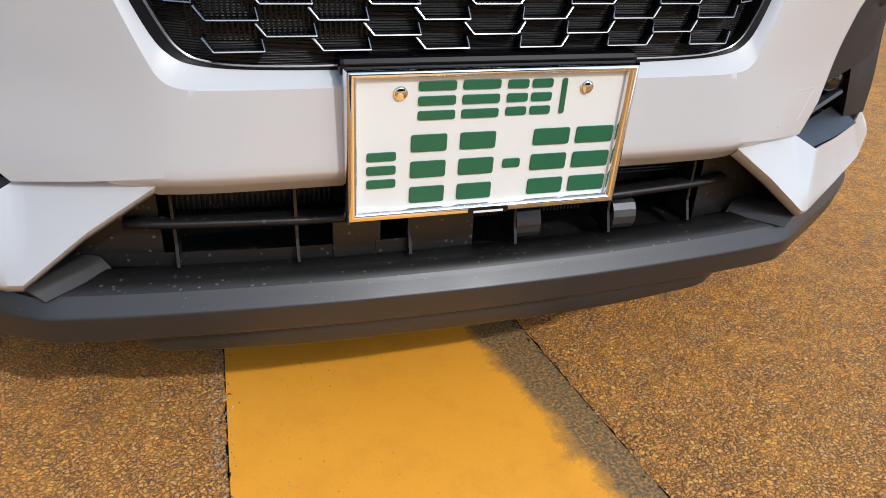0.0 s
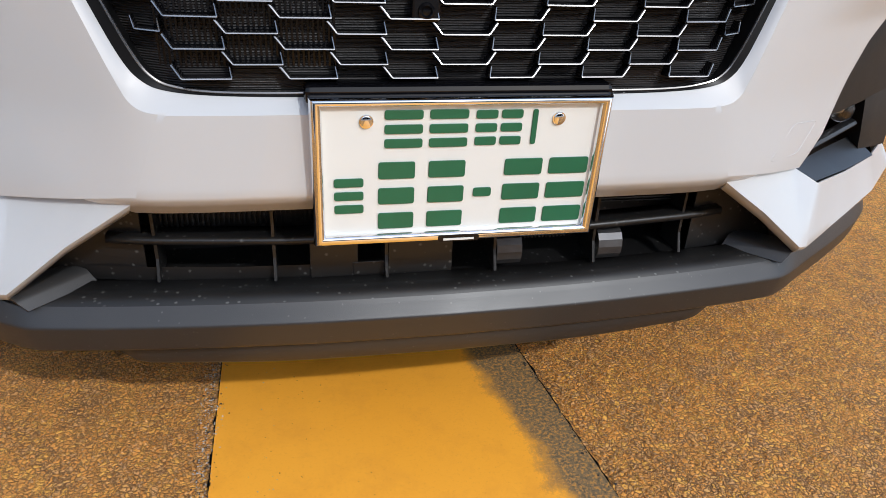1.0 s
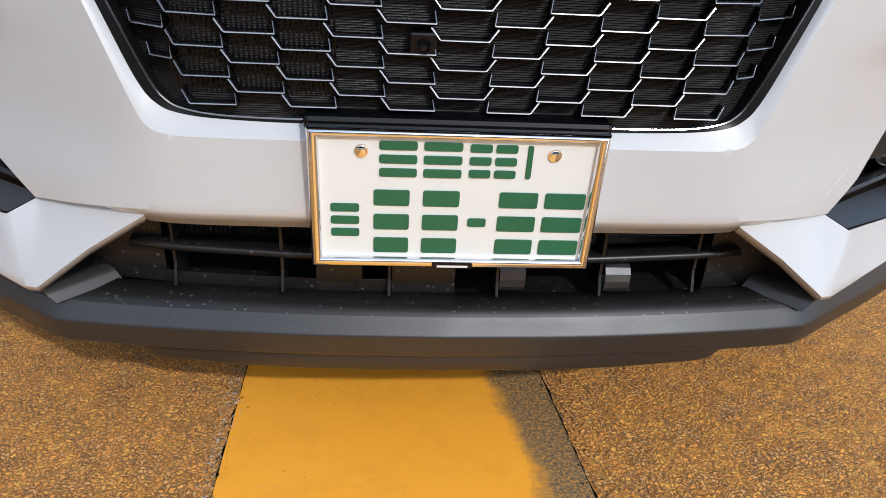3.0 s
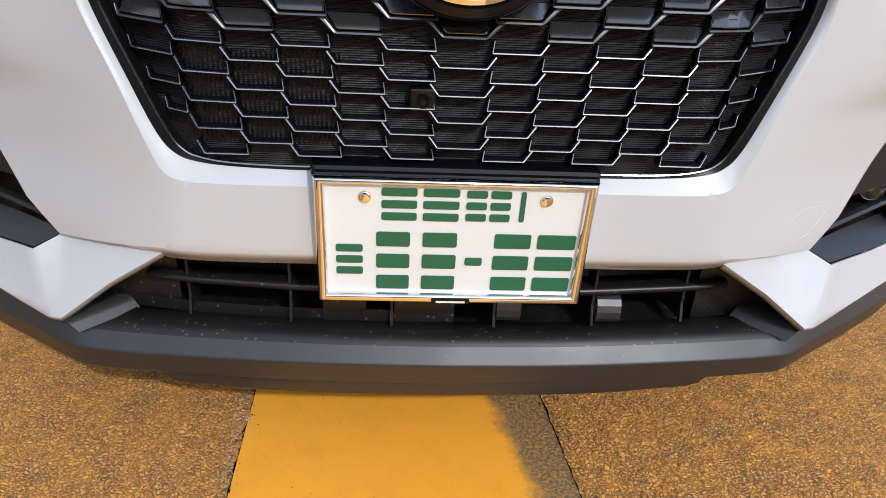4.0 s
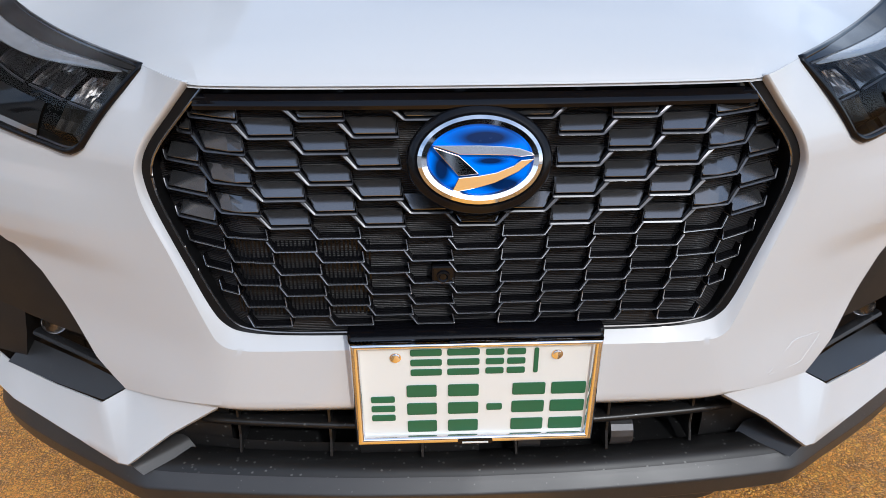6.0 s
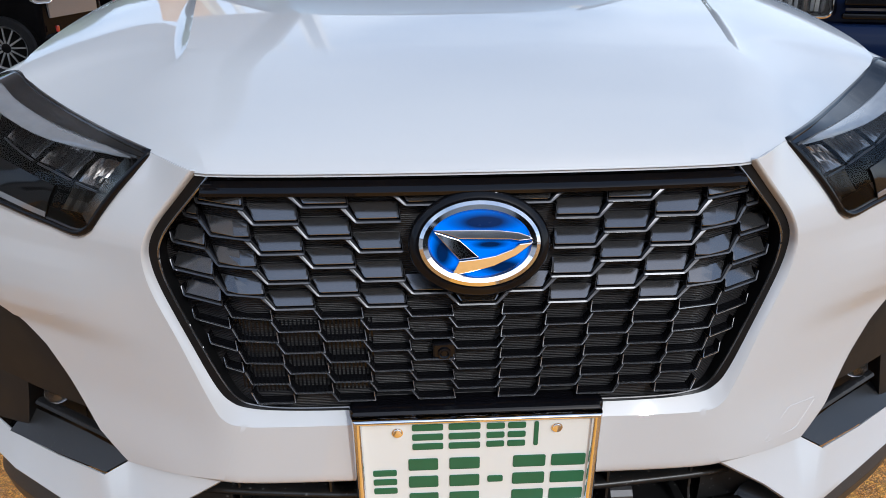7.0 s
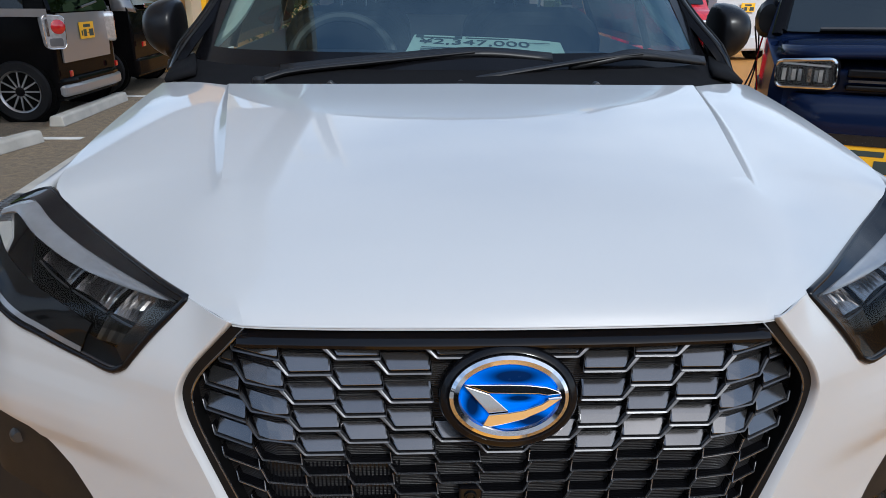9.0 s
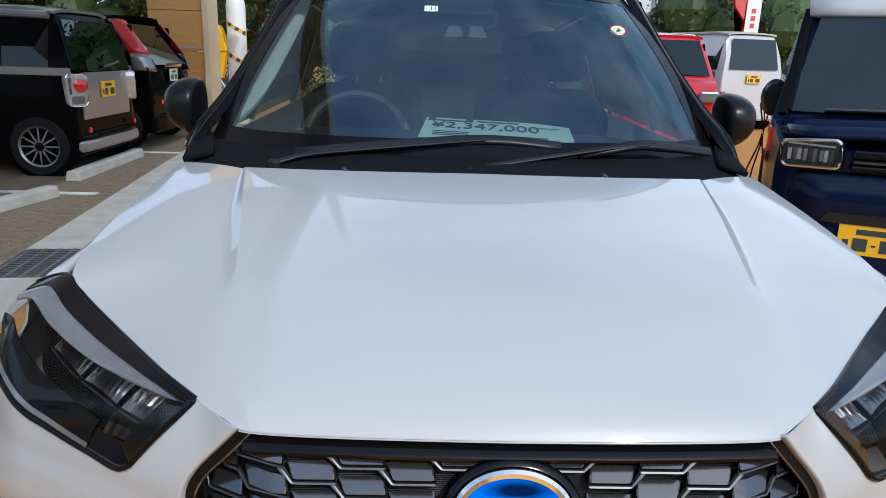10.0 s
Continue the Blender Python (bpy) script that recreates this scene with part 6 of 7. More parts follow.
def small_van(name, label, paint, L, W, H, bonnet, m, roof_paint=None, belt=0.60, glass_mat=M_DARKGLASS, rear_slope=0.10, spokes=10, screen=0.50, tyre=0.28, tail=0.42, rear_wide=0.80, sill=0.64):
    """A tall small car: front towards -y, standing on z = 0."""
    v = thing(name, label, "car", m)
    roof_paint = roof_paint or paint
    w, f, r = W / 2, -L / 2, L / 2
    zb, zk = 0.20, belt * H
    st = [(f, 0.50 * H, 0.82), (f + 0.06, (sill - 0.085) * H, 0.92), (f + bonnet * 0.6, (sill - 0.04) * H, 0.97), (f + bonnet, (sill - 0.01) * H, 1.0), (f + bonnet + screen * 0.5, 0.80 * H, 1.0),
          (f + bonnet + screen, 0.965 * H, 1.0), (f + bonnet + screen + 0.25, H, 1.0), (0.1, H, 1.0), (r - 0.35, 0.985 * H, 1.0), (r - rear_slope - 0.05, 0.955 * H, 0.99), (r - rear_slope * 0.5, 0.78 * H, 0.985), (r - 0.02, belt * H, 0.98), (r, 0.42 * H, 0.955), (r, zb + 0.05, 0.94)]
    rows = []
    for y, zt, k in st:
        hw = w * k
        low = [(hw * 0.955, zb), (hw * 0.99, zb + 0.10), (hw, min(zt * 0.9, zk * 0.75)), (hw * 0.985, min(zt, zk))]
        up = max(0.0, zt - zk)
        ins = 0.16 * up / max(H - zk, 0.01)
        low += [(hw * 0.985 - ins * 0.75, zk + up * 0.86 if up else zt), (hw * 0.93 - ins, zt), (hw * 0.5, zt + 0.012), (0, zt + 0.016)]
        full = [(x, y, z) for x, z in low] + [(-x, y, z) for x, z in low[-2::-1]]
        rows.append(full)
    part("body", Geo().grid(rows, flip=True).face(rows[0]).face(rows[-1], flip=True), paint, v, auto=38)
    yr0, yr1 = f + bonnet + screen - 0.02, r - rear_slope - 0.04
    rp = [[(x * (w * 0.80), y, (H if y > yr0 + 0.2 else 0.975 * H) + 0.022 - 0.03 * abs(x) ** 4 - (0.03 if y > yr1 - 0.1 else 0)) for x in np.linspace(-1, 1, 9)] for y in np.linspace(yr0, yr1, 8)]
    part("roof_panel", Geo().grid(rp, flip=True), roof_paint, v, solid=0.03)
    # glass, with black sheets behind the panes in place of shaded cabins
    a = [(-w * 0.88, f + bonnet + 0.020, sill * H), (w * 0.88, f + bonnet + 0.020, sill * H)]
    b = [(-w * 0.72, f + bonnet + screen - 0.035, 0.935 * H), (w * 0.72, f + bonnet + screen - 0.035, 0.935 * H)]
    wsn = part("front_glass", Geo().loft(arr(a) + arr((0, -0.028, 0.02)), arr(b) + arr((0, -0.028, 0.02)), 3, flip=True), M_REARGLASS, v, "dark windscreen")
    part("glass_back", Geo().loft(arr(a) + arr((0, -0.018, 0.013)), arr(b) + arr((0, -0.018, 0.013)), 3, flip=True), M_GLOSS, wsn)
    a = [(-w * rear_wide, r + 0.012, zk + 0.05), (w * rear_wide, r + 0.012, zk + 0.05)]
    b = [(-w * (rear_wide - 0.10), r - rear_slope * 0.9 + 0.012, 0.93 * H), (w * (rear_wide - 0.10), r - rear_slope * 0.9 + 0.012, 0.93 * H)]
    rg = part("rear_glass", Geo().loft(a, b, 3), M_REARGLASS, v, "dark tailgate window")
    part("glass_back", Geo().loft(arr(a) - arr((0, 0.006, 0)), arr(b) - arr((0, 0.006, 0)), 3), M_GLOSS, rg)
    for s in (1, -1):
        ins = 0.05
        for y0, y1 in ((f + bonnet + screen * 0.75, -0.25), (-0.17, r - 0.75), (r - 0.68, r - 0.22)):
            q0, q1 = w * 0.985 - 0.012 + 0.012, w * 0.985 - 0.13 + 0.012
            quad = [(s * q0, y0, zk + 0.03), (s * q0, y1, zk + 0.03), (s * q1, y1, 0.92 * H), (s * q1, y0 + 0.02, 0.92 * H)]
            sg = part("side_glass", Geo().face(quad, flip=s < 0), M_DARKGLASS, v, soft=False)
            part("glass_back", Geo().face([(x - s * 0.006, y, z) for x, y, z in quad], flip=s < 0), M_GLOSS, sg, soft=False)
        part("door_mirror", Geo().lathe([(0, -0.06), (0.07, -0.05), (0.095, 0.0), (0.09, 0.04), (0, 0.045)], 16, Matrix.Translation((s * (w - 0.005), f + bonnet + 0.33, zk + 0.08)) @ Matrix.Rotation(radians(-90), 4, "X") @ Matrix.Diagonal((0.85, 1.25, 1.0, 1.0))), M_MIRROR, v)
        for y in (f + 0.70, r - tail):
            x = s * (w - 0.07)
            # flat black disc stands in for the shaded wheel well
            part("arch", Geo().lathe([(0, 0.0), (tyre + 0.035, 0.0), (tyre + 0.04, -0.1)], 30, Matrix.Translation((s * (w * 0.99 + 0.004), y, 0.29)) @ Matrix.Rotation(radians(90 * s), 4, "Y")), M_VOID, v)
            wheel_of(v, x + s * 0.02, y, tyre, s, spokes, M_STEEL, "black tyre on a dark alloy wheel")
    part("front_bumper", Geo().prism(round_poly([(-w * 0.97, f + 0.22), (-w * 0.90, f - 0.02), (-w * 0.5, f - 0.06), (w * 0.5, f - 0.06), (w * 0.90, f - 0.02), (w * 0.97, f + 0.22)], 0.06), 0.33 * H, None, 0.20), paint, v, soft=False, bevel=0.03)
    part("rear_bumper", Geo().prism(round_poly([(-w * 0.985, r - 0.30), (-w * 0.97, r + 0.02), (-w * 0.6, r + 0.06), (w * 0.6, r + 0.06), (w * 0.97, r + 0.02), (w * 0.985, r - 0.30)], 0.06), 0.25 * H, None, 0.22), paint, v, soft=False, bevel=0.03)
    return v


def rear_plate(v, y, z, x=0.0, mat=M_YELLOW, back=1, bars=M_INK):
    m = Matrix.Translation((x, y, z)) @ Matrix.Rotation(radians(-90 * back), 4, "X") @ Matrix.Rotation(radians(180 if back > 0 else 0), 4, "Z")
    pl = part("number_plate", Geo().prism([(-0.165, -0.0825), (0.165, -0.0825), (0.165, 0.0825), (-0.165, 0.0825)], 0.008, m), mat, v, "yellow number plate with dark bars" if mat is M_YELLOW else "white number plate with bars", soft=False)
    for x0, x1, z0, z1 in ((-0.08, 0.08, 0.03, 0.06), (-0.14, -0.11, -0.05, 0.0), (-0.09, -0.02, -0.06, 0.01), (0.0, 0.02, -0.03, -0.02), (0.04, 0.14, -0.06, 0.01)):
        part("mark_bar", Geo().prism([(x0, z0), (x1, z0), (x1, z1), (x0, z1)], 0.010, m, 0.007), bars, pl, soft=False)
    return pl


# black and silver van: rear towards the forecourt
mk = Matrix.Translation((-5.31, 7.20, 0)) @ Matrix.Rotation(radians(-90), 4, "Z")
kei = small_van("parked_van", "black and silver small van with alloy wheels, parked tail outwards", M_BLACKVAN, 3.395, 1.475, 1.655, 0.35, mk, roof_paint=M_SILVER, rear_slope=0.13, spokes=12, tyre=0.30, tail=0.38, rear_wide=0.90)
r_ = 3.395 / 2
part("tailgate_panel", Geo().loft([(-0.56, r_ + 0.012, 0.56), (-0.57, r_ + 0.022, 0.8), (-0.55, r_ + 0.012, 1.03)], [(0.56, r_ + 0.012, 0.56), (0.57, r_ + 0.022, 0.8), (0.55, r_ + 0.012, 1.03)], 5), M_SILVER, kei, "silver tailgate", solid=0.015)
for s in (1, -1):
    part("waist_band", Geo().box((s * 0.735, 0.1, 1.04), (0.012, 3.2, 0.075)), M_SILVER, kei, "silver waist band", soft=False, bevel=0.004)
    ml = Matrix.Translation((s * 0.655, r_ + 0.004, 0.865)) @ Matrix.Rotation(radians(-38 * s), 4, "Z") @ Matrix.Rotation(radians(90), 4, "X") @ Matrix.Rotation(radians(180), 4, "Y")
    lamp_o = round_poly([(-0.105, -0.165), (0.095, -0.165), (0.11, 0.15), (-0.115, 0.165)], 0.06, 5)
    tl = part("tail_lamp", Geo().prism(lamp_o, 0.030, ml, -0.08), M_LAMPCLEAR, kei, "clear tail lamp with a red middle", soft=False, bevel=0.012)
    part("lamp_rim", Geo().tube([tuple(ml @ Vector((x * 0.97, y * 0.97, 0.030))) for x, y in lamp_o], 0.004, 6, loop=True), M_CHROME, tl)
    part("red_lens", Geo().lathe([(0.072, -0.01), (0.068, 0.008), (0.05, 0.018), (0, 0.024)], 20, ml @ Matrix.Translation((0.030 * s, 0.045, 0.030))), M_REDLENS, tl)
    part("reverse_lens", Geo().prism(round_poly([(-0.07, -0.135), (0.06, -0.135), (0.06, -0.06), (-0.07, -0.06)], 0.02), 0.036, ml, 0.02), M_CLEARLENS, tl, soft=False)
    part("lamp_rib", Geo().prism(round_poly([(-0.075 * s - 0.012, -0.04), (-0.075 * s + 0.012, -0.04), (-0.075 * s + 0.012, 0.12), (-0.075 * s - 0.012, 0.12)], 0.008), 0.037, ml, 0.02), M_REFL, tl, soft=False)
    part("tail_pillar", Geo().tube([(s * 0.665, r_ - 0.005, 1.06), (s * 0.60, r_ - 0.13, 1.56)], 0.022, 8, flat=0.6), M_BLACKCAR, kei)
    part("reflector", Geo().box((s * 0.56, r_ + 0.062, 0.46), (0.05, 0.02, 0.06)), M_REDLENS, kei, soft=False, bevel=0.006)
    part("roof_side", Geo().tube([(s * 0.60, -1.1, 1.575), (s * 0.605, 0.2, 1.60), (s * 0.60, r_ - 0.22, 1.575)], 0.045, 10, flat=0.9), M_SILVER, kei, "silver roof edge")
part("bumper_trim", Geo().prism(round_poly([(-0.70, r_ - 0.35), (-0.71, r_ + 0.05), (-0.4, r_ + 0.085), (0.4, r_ + 0.085), (0.71, r_ + 0.05), (0.70, r_ - 0.35)], 0.06), 0.36, None, 0.24), M_SILVER, kei, "silver lower bumper trim", soft=False, bevel=0.03)
rear_plate(kei, r_ + 0.03, 0.85)
part("rear_wiper", Geo().tube([(0.05, r_ + 0.03, 1.08), (-0.40, r_ - 0.0, 1.13)], 0.012, 6), M_BLACK, kei)

# black hatchback behind it
mh = Matrix.Translation((-5.60, 9.40, 0)) @ Matrix.Rotation(radians(-88.5), 4, "Z")
hb = small_van("parked_hatchback", "black hatchback with tall red tail lamps, parked tail outwards", M_BLACKVAN, 3.85, 1.69, 1.70, 0.75, mh, rear_slope=0.42, screen=0.75)
r_ = 3.85 / 2
for s in (1, -1):
    out_l = smooth([(s * 0.835, r_ - 0.20, 1.00), (s * 0.825, r_ - 0.25, 1.25), (s * 0.735, r_ - 0.50, 1.62)], 14)
    in_l = smooth([(s * 0.70, r_ + 0.035, 0.98), (s * 0.70, r_ - 0.05, 1.22), (s * 0.655, r_ - 0.33, 1.60)], 14)
    puff = arr((s * 0.035, 0.030, 0.01))
    sheet_ = [[out_l[i] * (1 - t) + in_l[i] * t + puff * math.sin(math.pi * t) for t in np.linspace(0, 1, 7)] for i in range(14)]
    tl = part("tail_lamp", Geo().grid(sheet_[4:], flip=s < 0), M_REDLENS, hb, "tall red tail lamp", solid=0.02, auto=0)
    part("clear_part", Geo().grid(sheet_[:5], flip=s < 0), M_CLEARLENS, tl, solid=0.02, auto=0)
    part("reflector", Geo().box((s * 0.62, r_ + 0.062, 0.60), (0.10, 0.02, 0.06)), M_REDLENS, hb, soft=False)
rear_plate(hb, r_ + 0.03, 0.93, mat=M_PLATE, bars=M_GREEN)
part("plate_strip", Geo().box((0, r_ + 0.03, 1.06), (0.70, 0.03, 0.05)), M_CHROME, hb, "bright strip over the plate", soft=False, bevel=0.01)

# navy van: front towards the forecourt
mn = Matrix.Translation((3.225, 4.43, 0)) @ Matrix.Rotation(radians(-26), 4, "Z")
nv = small_van("navy_van", "dark navy tall van with a white roof, parked nose outwards", M_NAVYCAR, 3.395, 1.475, 1.73, 0.42, mn, roof_paint=M_WHITE, screen=0.42, sill=0.60)
f_ = -3.395 / 2
for s in (1, -1):
    o = round_poly([(-0.16, -0.075), (0.145, -0.085), (0.16, 0.06), (-0.145, 0.085)], 0.035)
    m = Matrix.Translation((s * 0.50, f_ - 0.015, 0.865)) @ Matrix.Rotation(radians(90), 4, "X") @ Matrix.Rotation(radians(16 * s), 4, "Y")
    o = [(x * s, y) for x, y in o][::s]
    hd = part("headlight", Geo().prism(o, 0.035, m, -0.06), M_GLOSS, nv, "headlight with a bright chrome rim", soft=False, bevel=0.012)
    part("chrome_rim", Geo().tube([tuple(m @ Vector((x * 0.96, y * 0.93, 0.038))) for x, y in o], 0.010, 8, loop=True), M_CHROME, hd)
    for k, dx in enumerate((-0.105, -0.08, -0.052, -0.024, 0.03, 0.055, 0.08, 0.105)):
        mb = m @ Matrix.Translation((dx * s, -0.012, 0.036)) @ Matrix.Rotation(radians(25 if k % 2 else -25), 4, "Y")
        part("reflector", Geo().box((0, 0, 0), (0.026, 0.070 - 0.006 * (k % 3), 0.004)), M_LAMPCLEAR if k % 3 else M_REFL, hd, soft=False)
        hd.children[-1].data.transform(mb)
    part("lamp_bar", Geo().prism([(x, y) for x, y in ((-0.12, 0.042), (0.12, 0.036), (0.12, 0.046), (-0.12, 0.052))], 0.042, m, 0.03), M_LAMPCLEAR, hd, soft=False)
    part("lens", Geo().prism([(x * 0.95, y * 0.92) for x, y in o], 0.047, m, 0.046), M_LENS, hd, soft=False)
for z, hgt, mt in ((0.875, 0.045, M_GLOSS), (0.80, 0.03, M_GLOSS)):
    part("front_slat", Geo().box((0, f_ - 0.05, z), (0.62 if z > 0.7 else 1.0, 0.05, hgt)), mt, nv, soft=False, bevel=0.01)
rows = []
for x in np.linspace(-0.70, 0.70, 29):
    back = 0.30 * max(0.0, abs(x) - 0.42) ** 2 / 0.08 + 0.9 * max(0.0, abs(x) - 0.62) ** 1.5
    wing = float(ease(abs(x), 0.34, 0.50))
    rows.append([(x, f_ + back + dy, z) for dy, z in ((-0.070, 0.20), (-0.090, 0.24), (-0.092, 0.37), (-0.080 + 0.012 * wing, 0.47), (-0.072 + 0.006 * wing, 0.50), (-0.104, 0.585 + 0.03 * wing), (-0.108, 0.62 + 0.03 * wing), (-0.088, 0.70), (-0.074, 0.745), (-0.045, 0.760))])
part("bumper_face", Geo().grid(rows, flip=True), M_NAVYCAR, nv, "navy bumper with a creased lower edge", solid=0.004, auto=0)
part("intake_slot", Geo().prism(round_poly([(-0.42, 0.505), (0.42, 0.505), (0.38, 0.560), (-0.38, 0.560)], 0.015), 0.03, Matrix(((1, 0, 0, 0), (0, 0, -1, f_ - 0.075), (0, 1, 0, 0), (0, 0, 0, 1)))), M_MOUTH, nv, soft=False)
rows = []
for x in np.linspace(-0.66, 0.66, 25):
    back = 0.30 * max(0.0, abs(x) - 0.42) ** 2 / 0.08
    rows.append([(x, f_ + back + dy, z + 0.025 * (1 - (x / 0.66) ** 2)) for dy, z in ((-0.035, 0.925), (-0.045, 0.950), (-0.020, 0.975), (0.08, 0.998), (0.24, 1.012), (0.42, 1.022))])
part("bonnet", Geo().grid(rows, flip=True), M_NAVYCAR, nv, "short rounded navy bonnet", solid=0.004, auto=0)
part("chrome_strip", Geo().box((0, f_ - 0.075, 0.835), (0.60, 0.02, 0.012)), M_EDGE, nv, soft=False)
part("roof_brow", Geo().loft([(-0.60, f_ + 0.42 + 0.36, 1.612), (-0.61, f_ + 0.42 + 0.42, 1.700), (-0.60, f_ + 1.10, 1.752)], [(0.60, f_ + 0.42 + 0.36, 1.612), (0.61, f_ + 0.42 + 0.42, 1.700), (0.60, f_ + 1.10, 1.752)], 6), M_WHITE, nv, "white front edge of the roof", solid=0.04, auto=0)
for s in (1, -1):
    part("screen_pillar", Geo().tube([(s * 0.675, f_ + 0.38, 1.04), (s * 0.61, f_ + 0.80, 1.63)], 0.030, 8, flat=0.6), M_BLACKCAR, nv)
rear_plate(nv, f_ - 0.09, 0.42, x=-0.15, back=-1)
part("wiper", Geo().tube([(-0.45, f_ + 0.40, 1.075), (0.3, f_ + 0.42, 1.09)], 0.012, 6), M_BLACK, nv)
for s in (1, -1):
    part("pillar", Geo().tube([(s * 0.66, f_ + 0.40, 1.06), (s * 0.60, f_ + 0.82, 1.66)], 0.035, 8, flat=0.6), M_BLACKCAR, nv)

cab = thing("hanging_cables", "black and red cables hanging beside the navy van", "cable", Matrix.Translation((2.36, 4.45, 0)))
for dx, mt, sway in ((0.0, M_RUBBER, 0.03), (0.05, M_REDLENS, -0.02), (-0.03, M_RUBBER, 0.05)):
    part("cable", Geo().tube(smooth([(dx, 0, 1.05), (dx + sway, 0.02, 0.8), (dx - sway, 0, 0.45), (dx + sway * 2, 0.05, 0.02)], 18), 0.006, 6), mt, cab)

# red van and white van farther off
mr = Matrix.Translation((3.607, 11.254, 0)) @ Matrix.Rotation(radians(-6.8), 4, "Z")
rv = small_van("red_van", "bright red tall van, parked nose outwards", M_REDCAR, 3.395, 1.475, 1.73, 0.45, mr, screen=0.45)
for s in (1, -1):
    part("headlight", Geo().box((s * 0.55, f_ - 0.01, 0.84), (0.28, 0.10, 0.16)), M_CLEARLENS, rv, "clear headlight", soft=False, bevel=0.03)
part("grille", Geo().box((0, f_ - 0.05, 0.66), (0.9, 0.05, 0.16)), M_MOUTH, rv, soft=False, bevel=0.01)
mv = Matrix.Translation((5.924, 15.197, 0)) @ Matrix.Rotation(radians(196.7), 4, "Z")
wv = small_van("white_van", "silver-white small van with a yellow plate, parked tail outwards", M_VANWHITE, 3.395, 1.475, 1.92, 0.35, mv, rear_slope=0.12)
rear_plate(wv, 3.395 / 2 + 0.03, 1.02, x=0.0)
for s in (1, -1):
    part("tail_lamp", Geo().box((s * 0.68, 3.395 / 2 + 0.0, 0.62), (0.10, 0.06, 0.30)), M_REDLENS, wv, soft=False, bevel=0.01)

mc = Matrix.Translation((-6.6, 15.4, 0)) @ Matrix.Rotation(radians(-80), 4, "Z")
pc2 = small_van("pale_car", "pale grey tall car parked in the far row", M_VANWHITE, 3.395, 1.475, 1.85, 0.40, mc)
for s in (1, -1):
    part("tail_lamp", Geo().box((s * 0.66, 3.395 / 2 + 0.0, 0.95), (0.10, 0.06, 0.30)), M_REDLENS, pc2, soft=False, bevel=0.01)

# ---- orange boarded pylon, post, digger ----
py = thing("sign_pylon", "orange wood-look boarded sign pylon with a pale metal corner", "sign pylon", Matrix.Translation((-4.05, 11.3, 0)))
for k in range(10):
    part("board", Geo().box((-0.06, 0, 0.31 + 0.62 * k), (0.86, 0.50, 0.612)), M_WOOD, py, soft=False, bevel=0.004)
part("corner_post", Geo().box((0.42, -0.02, 3.2), (0.10, 0.55, 6.4)), worn("cream_metal", (0.70, 0.58, 0.38), 0.4, vary=0.05), py, "cream metal corner post", soft=False, bevel=0.01)
part("seam_strip", Geo().box((-0.06, -0.256, 1.30), (0.86, 0.012, 0.03)), M_CONC, py, soft=False)
po = thing("bollard_post", "white steel post wrapped in yellow and black tape", "post", Matrix.Translation((-3.45, 12.2, 0)))
part("column", Geo().lathe([(0.0, 0), (0.165, 0.0), (0.165, 2.02), (0.15, 2.10), (0.10, 2.18), (0.085, 2.25), (0.085, 8.7), (0.0, 8.7)], 28), M_POST, po, auto=40)
part("sign_frame", Geo().box((0.42, 0, 6.7), (0.10, 0.10, 4.0)).box((1.05, 0, 7.2), (0.10, 0.10, 4.0)).box((1.42, 0, 7.3), (0.12, 0.10, 4.6)).box((0.74, 0, 8.72), (1.6, 0.10, 0.14)), M_POST, po, "white steel frame of a tall sign", soft=False, bevel=0.01)
part("sign_panel", Geo().box((1.24, 0.03, 7.0), (0.26, 0.04, 3.3)), M_SILVER, po, "pale grey sign panel", soft=False)
for z0 in (1.10, 1.62):
    t = np.linspace(0, 2 * np.pi, 25)
    ring = [[(0.169 * math.cos(a_), 0.169 * math.sin(a_), z0 + dz - 0.10 * math.cos(a_)) for dz in (0, 0.07)] for a_ in t]
    tp = part("tape", Geo().grid(ring), M_TAPE, po, "yellow warning tape")
    for k in range(8):
        seg = [[(0.171 * math.cos(a_ + dz * 3), 0.171 * math.sin(a_ + dz * 3), z0 + dz - 0.10 * math.cos(a_ + dz * 3)) for dz in (0.0, 0.07)] for a_ in np.linspace(k * 0.785, k * 0.785 + 0.36, 4)]
        part("black_stripe", Geo().grid(seg), M_INK, tp)
dg = thing("digger", "yellow digger boom standing behind the post", "digger", Matrix.Translation((-4.9, 16.0, 0)))
part("boom", Geo().prism([(-0.42, 1.46), (-0.10, 1.82), (0.10, 1.80), (0.17, 1.66), (0.26, 1.24), (0.06, 1.20), (-0.04, 1.52), (-0.30, 1.30)], 0.14, Matrix.Rotation(radians(90), 4, "X"), -0.14), M_DIGGER, dg, soft=False, bevel=0.02)
part("arm", Geo().prism([(0.06, 1.34), (0.26, 1.30), (0.12, 0.62), (0.0, 0.64)], 0.10, Matrix.Rotation(radians(90), 4, "X"), -0.10), M_DIGGER, dg, soft=False, bevel=0.015)
part("hydraulic_ram", Geo().tube([(-0.30, -0.16, 1.30), (0.10, -0.16, 1.42)], 0.03, 8), M_STEEL, dg)
part("bucket", Geo().prism([(-0.3, 0), (0.2, 0), (0.3, 0.35), (0.1, 0.66), (-0.05, 0.66), (-0.4, 0.35)], 0.25, Matrix.Rotation(radians(90), 4, "X"), -0.25), M_STEEL, dg, soft=False, bevel=0.02)
part("machine_body", Geo().box((-1.5, 0.2, 0.75), (1.6, 1.3, 0.9)), M_DIGGER, dg, soft=False, bevel=0.10)
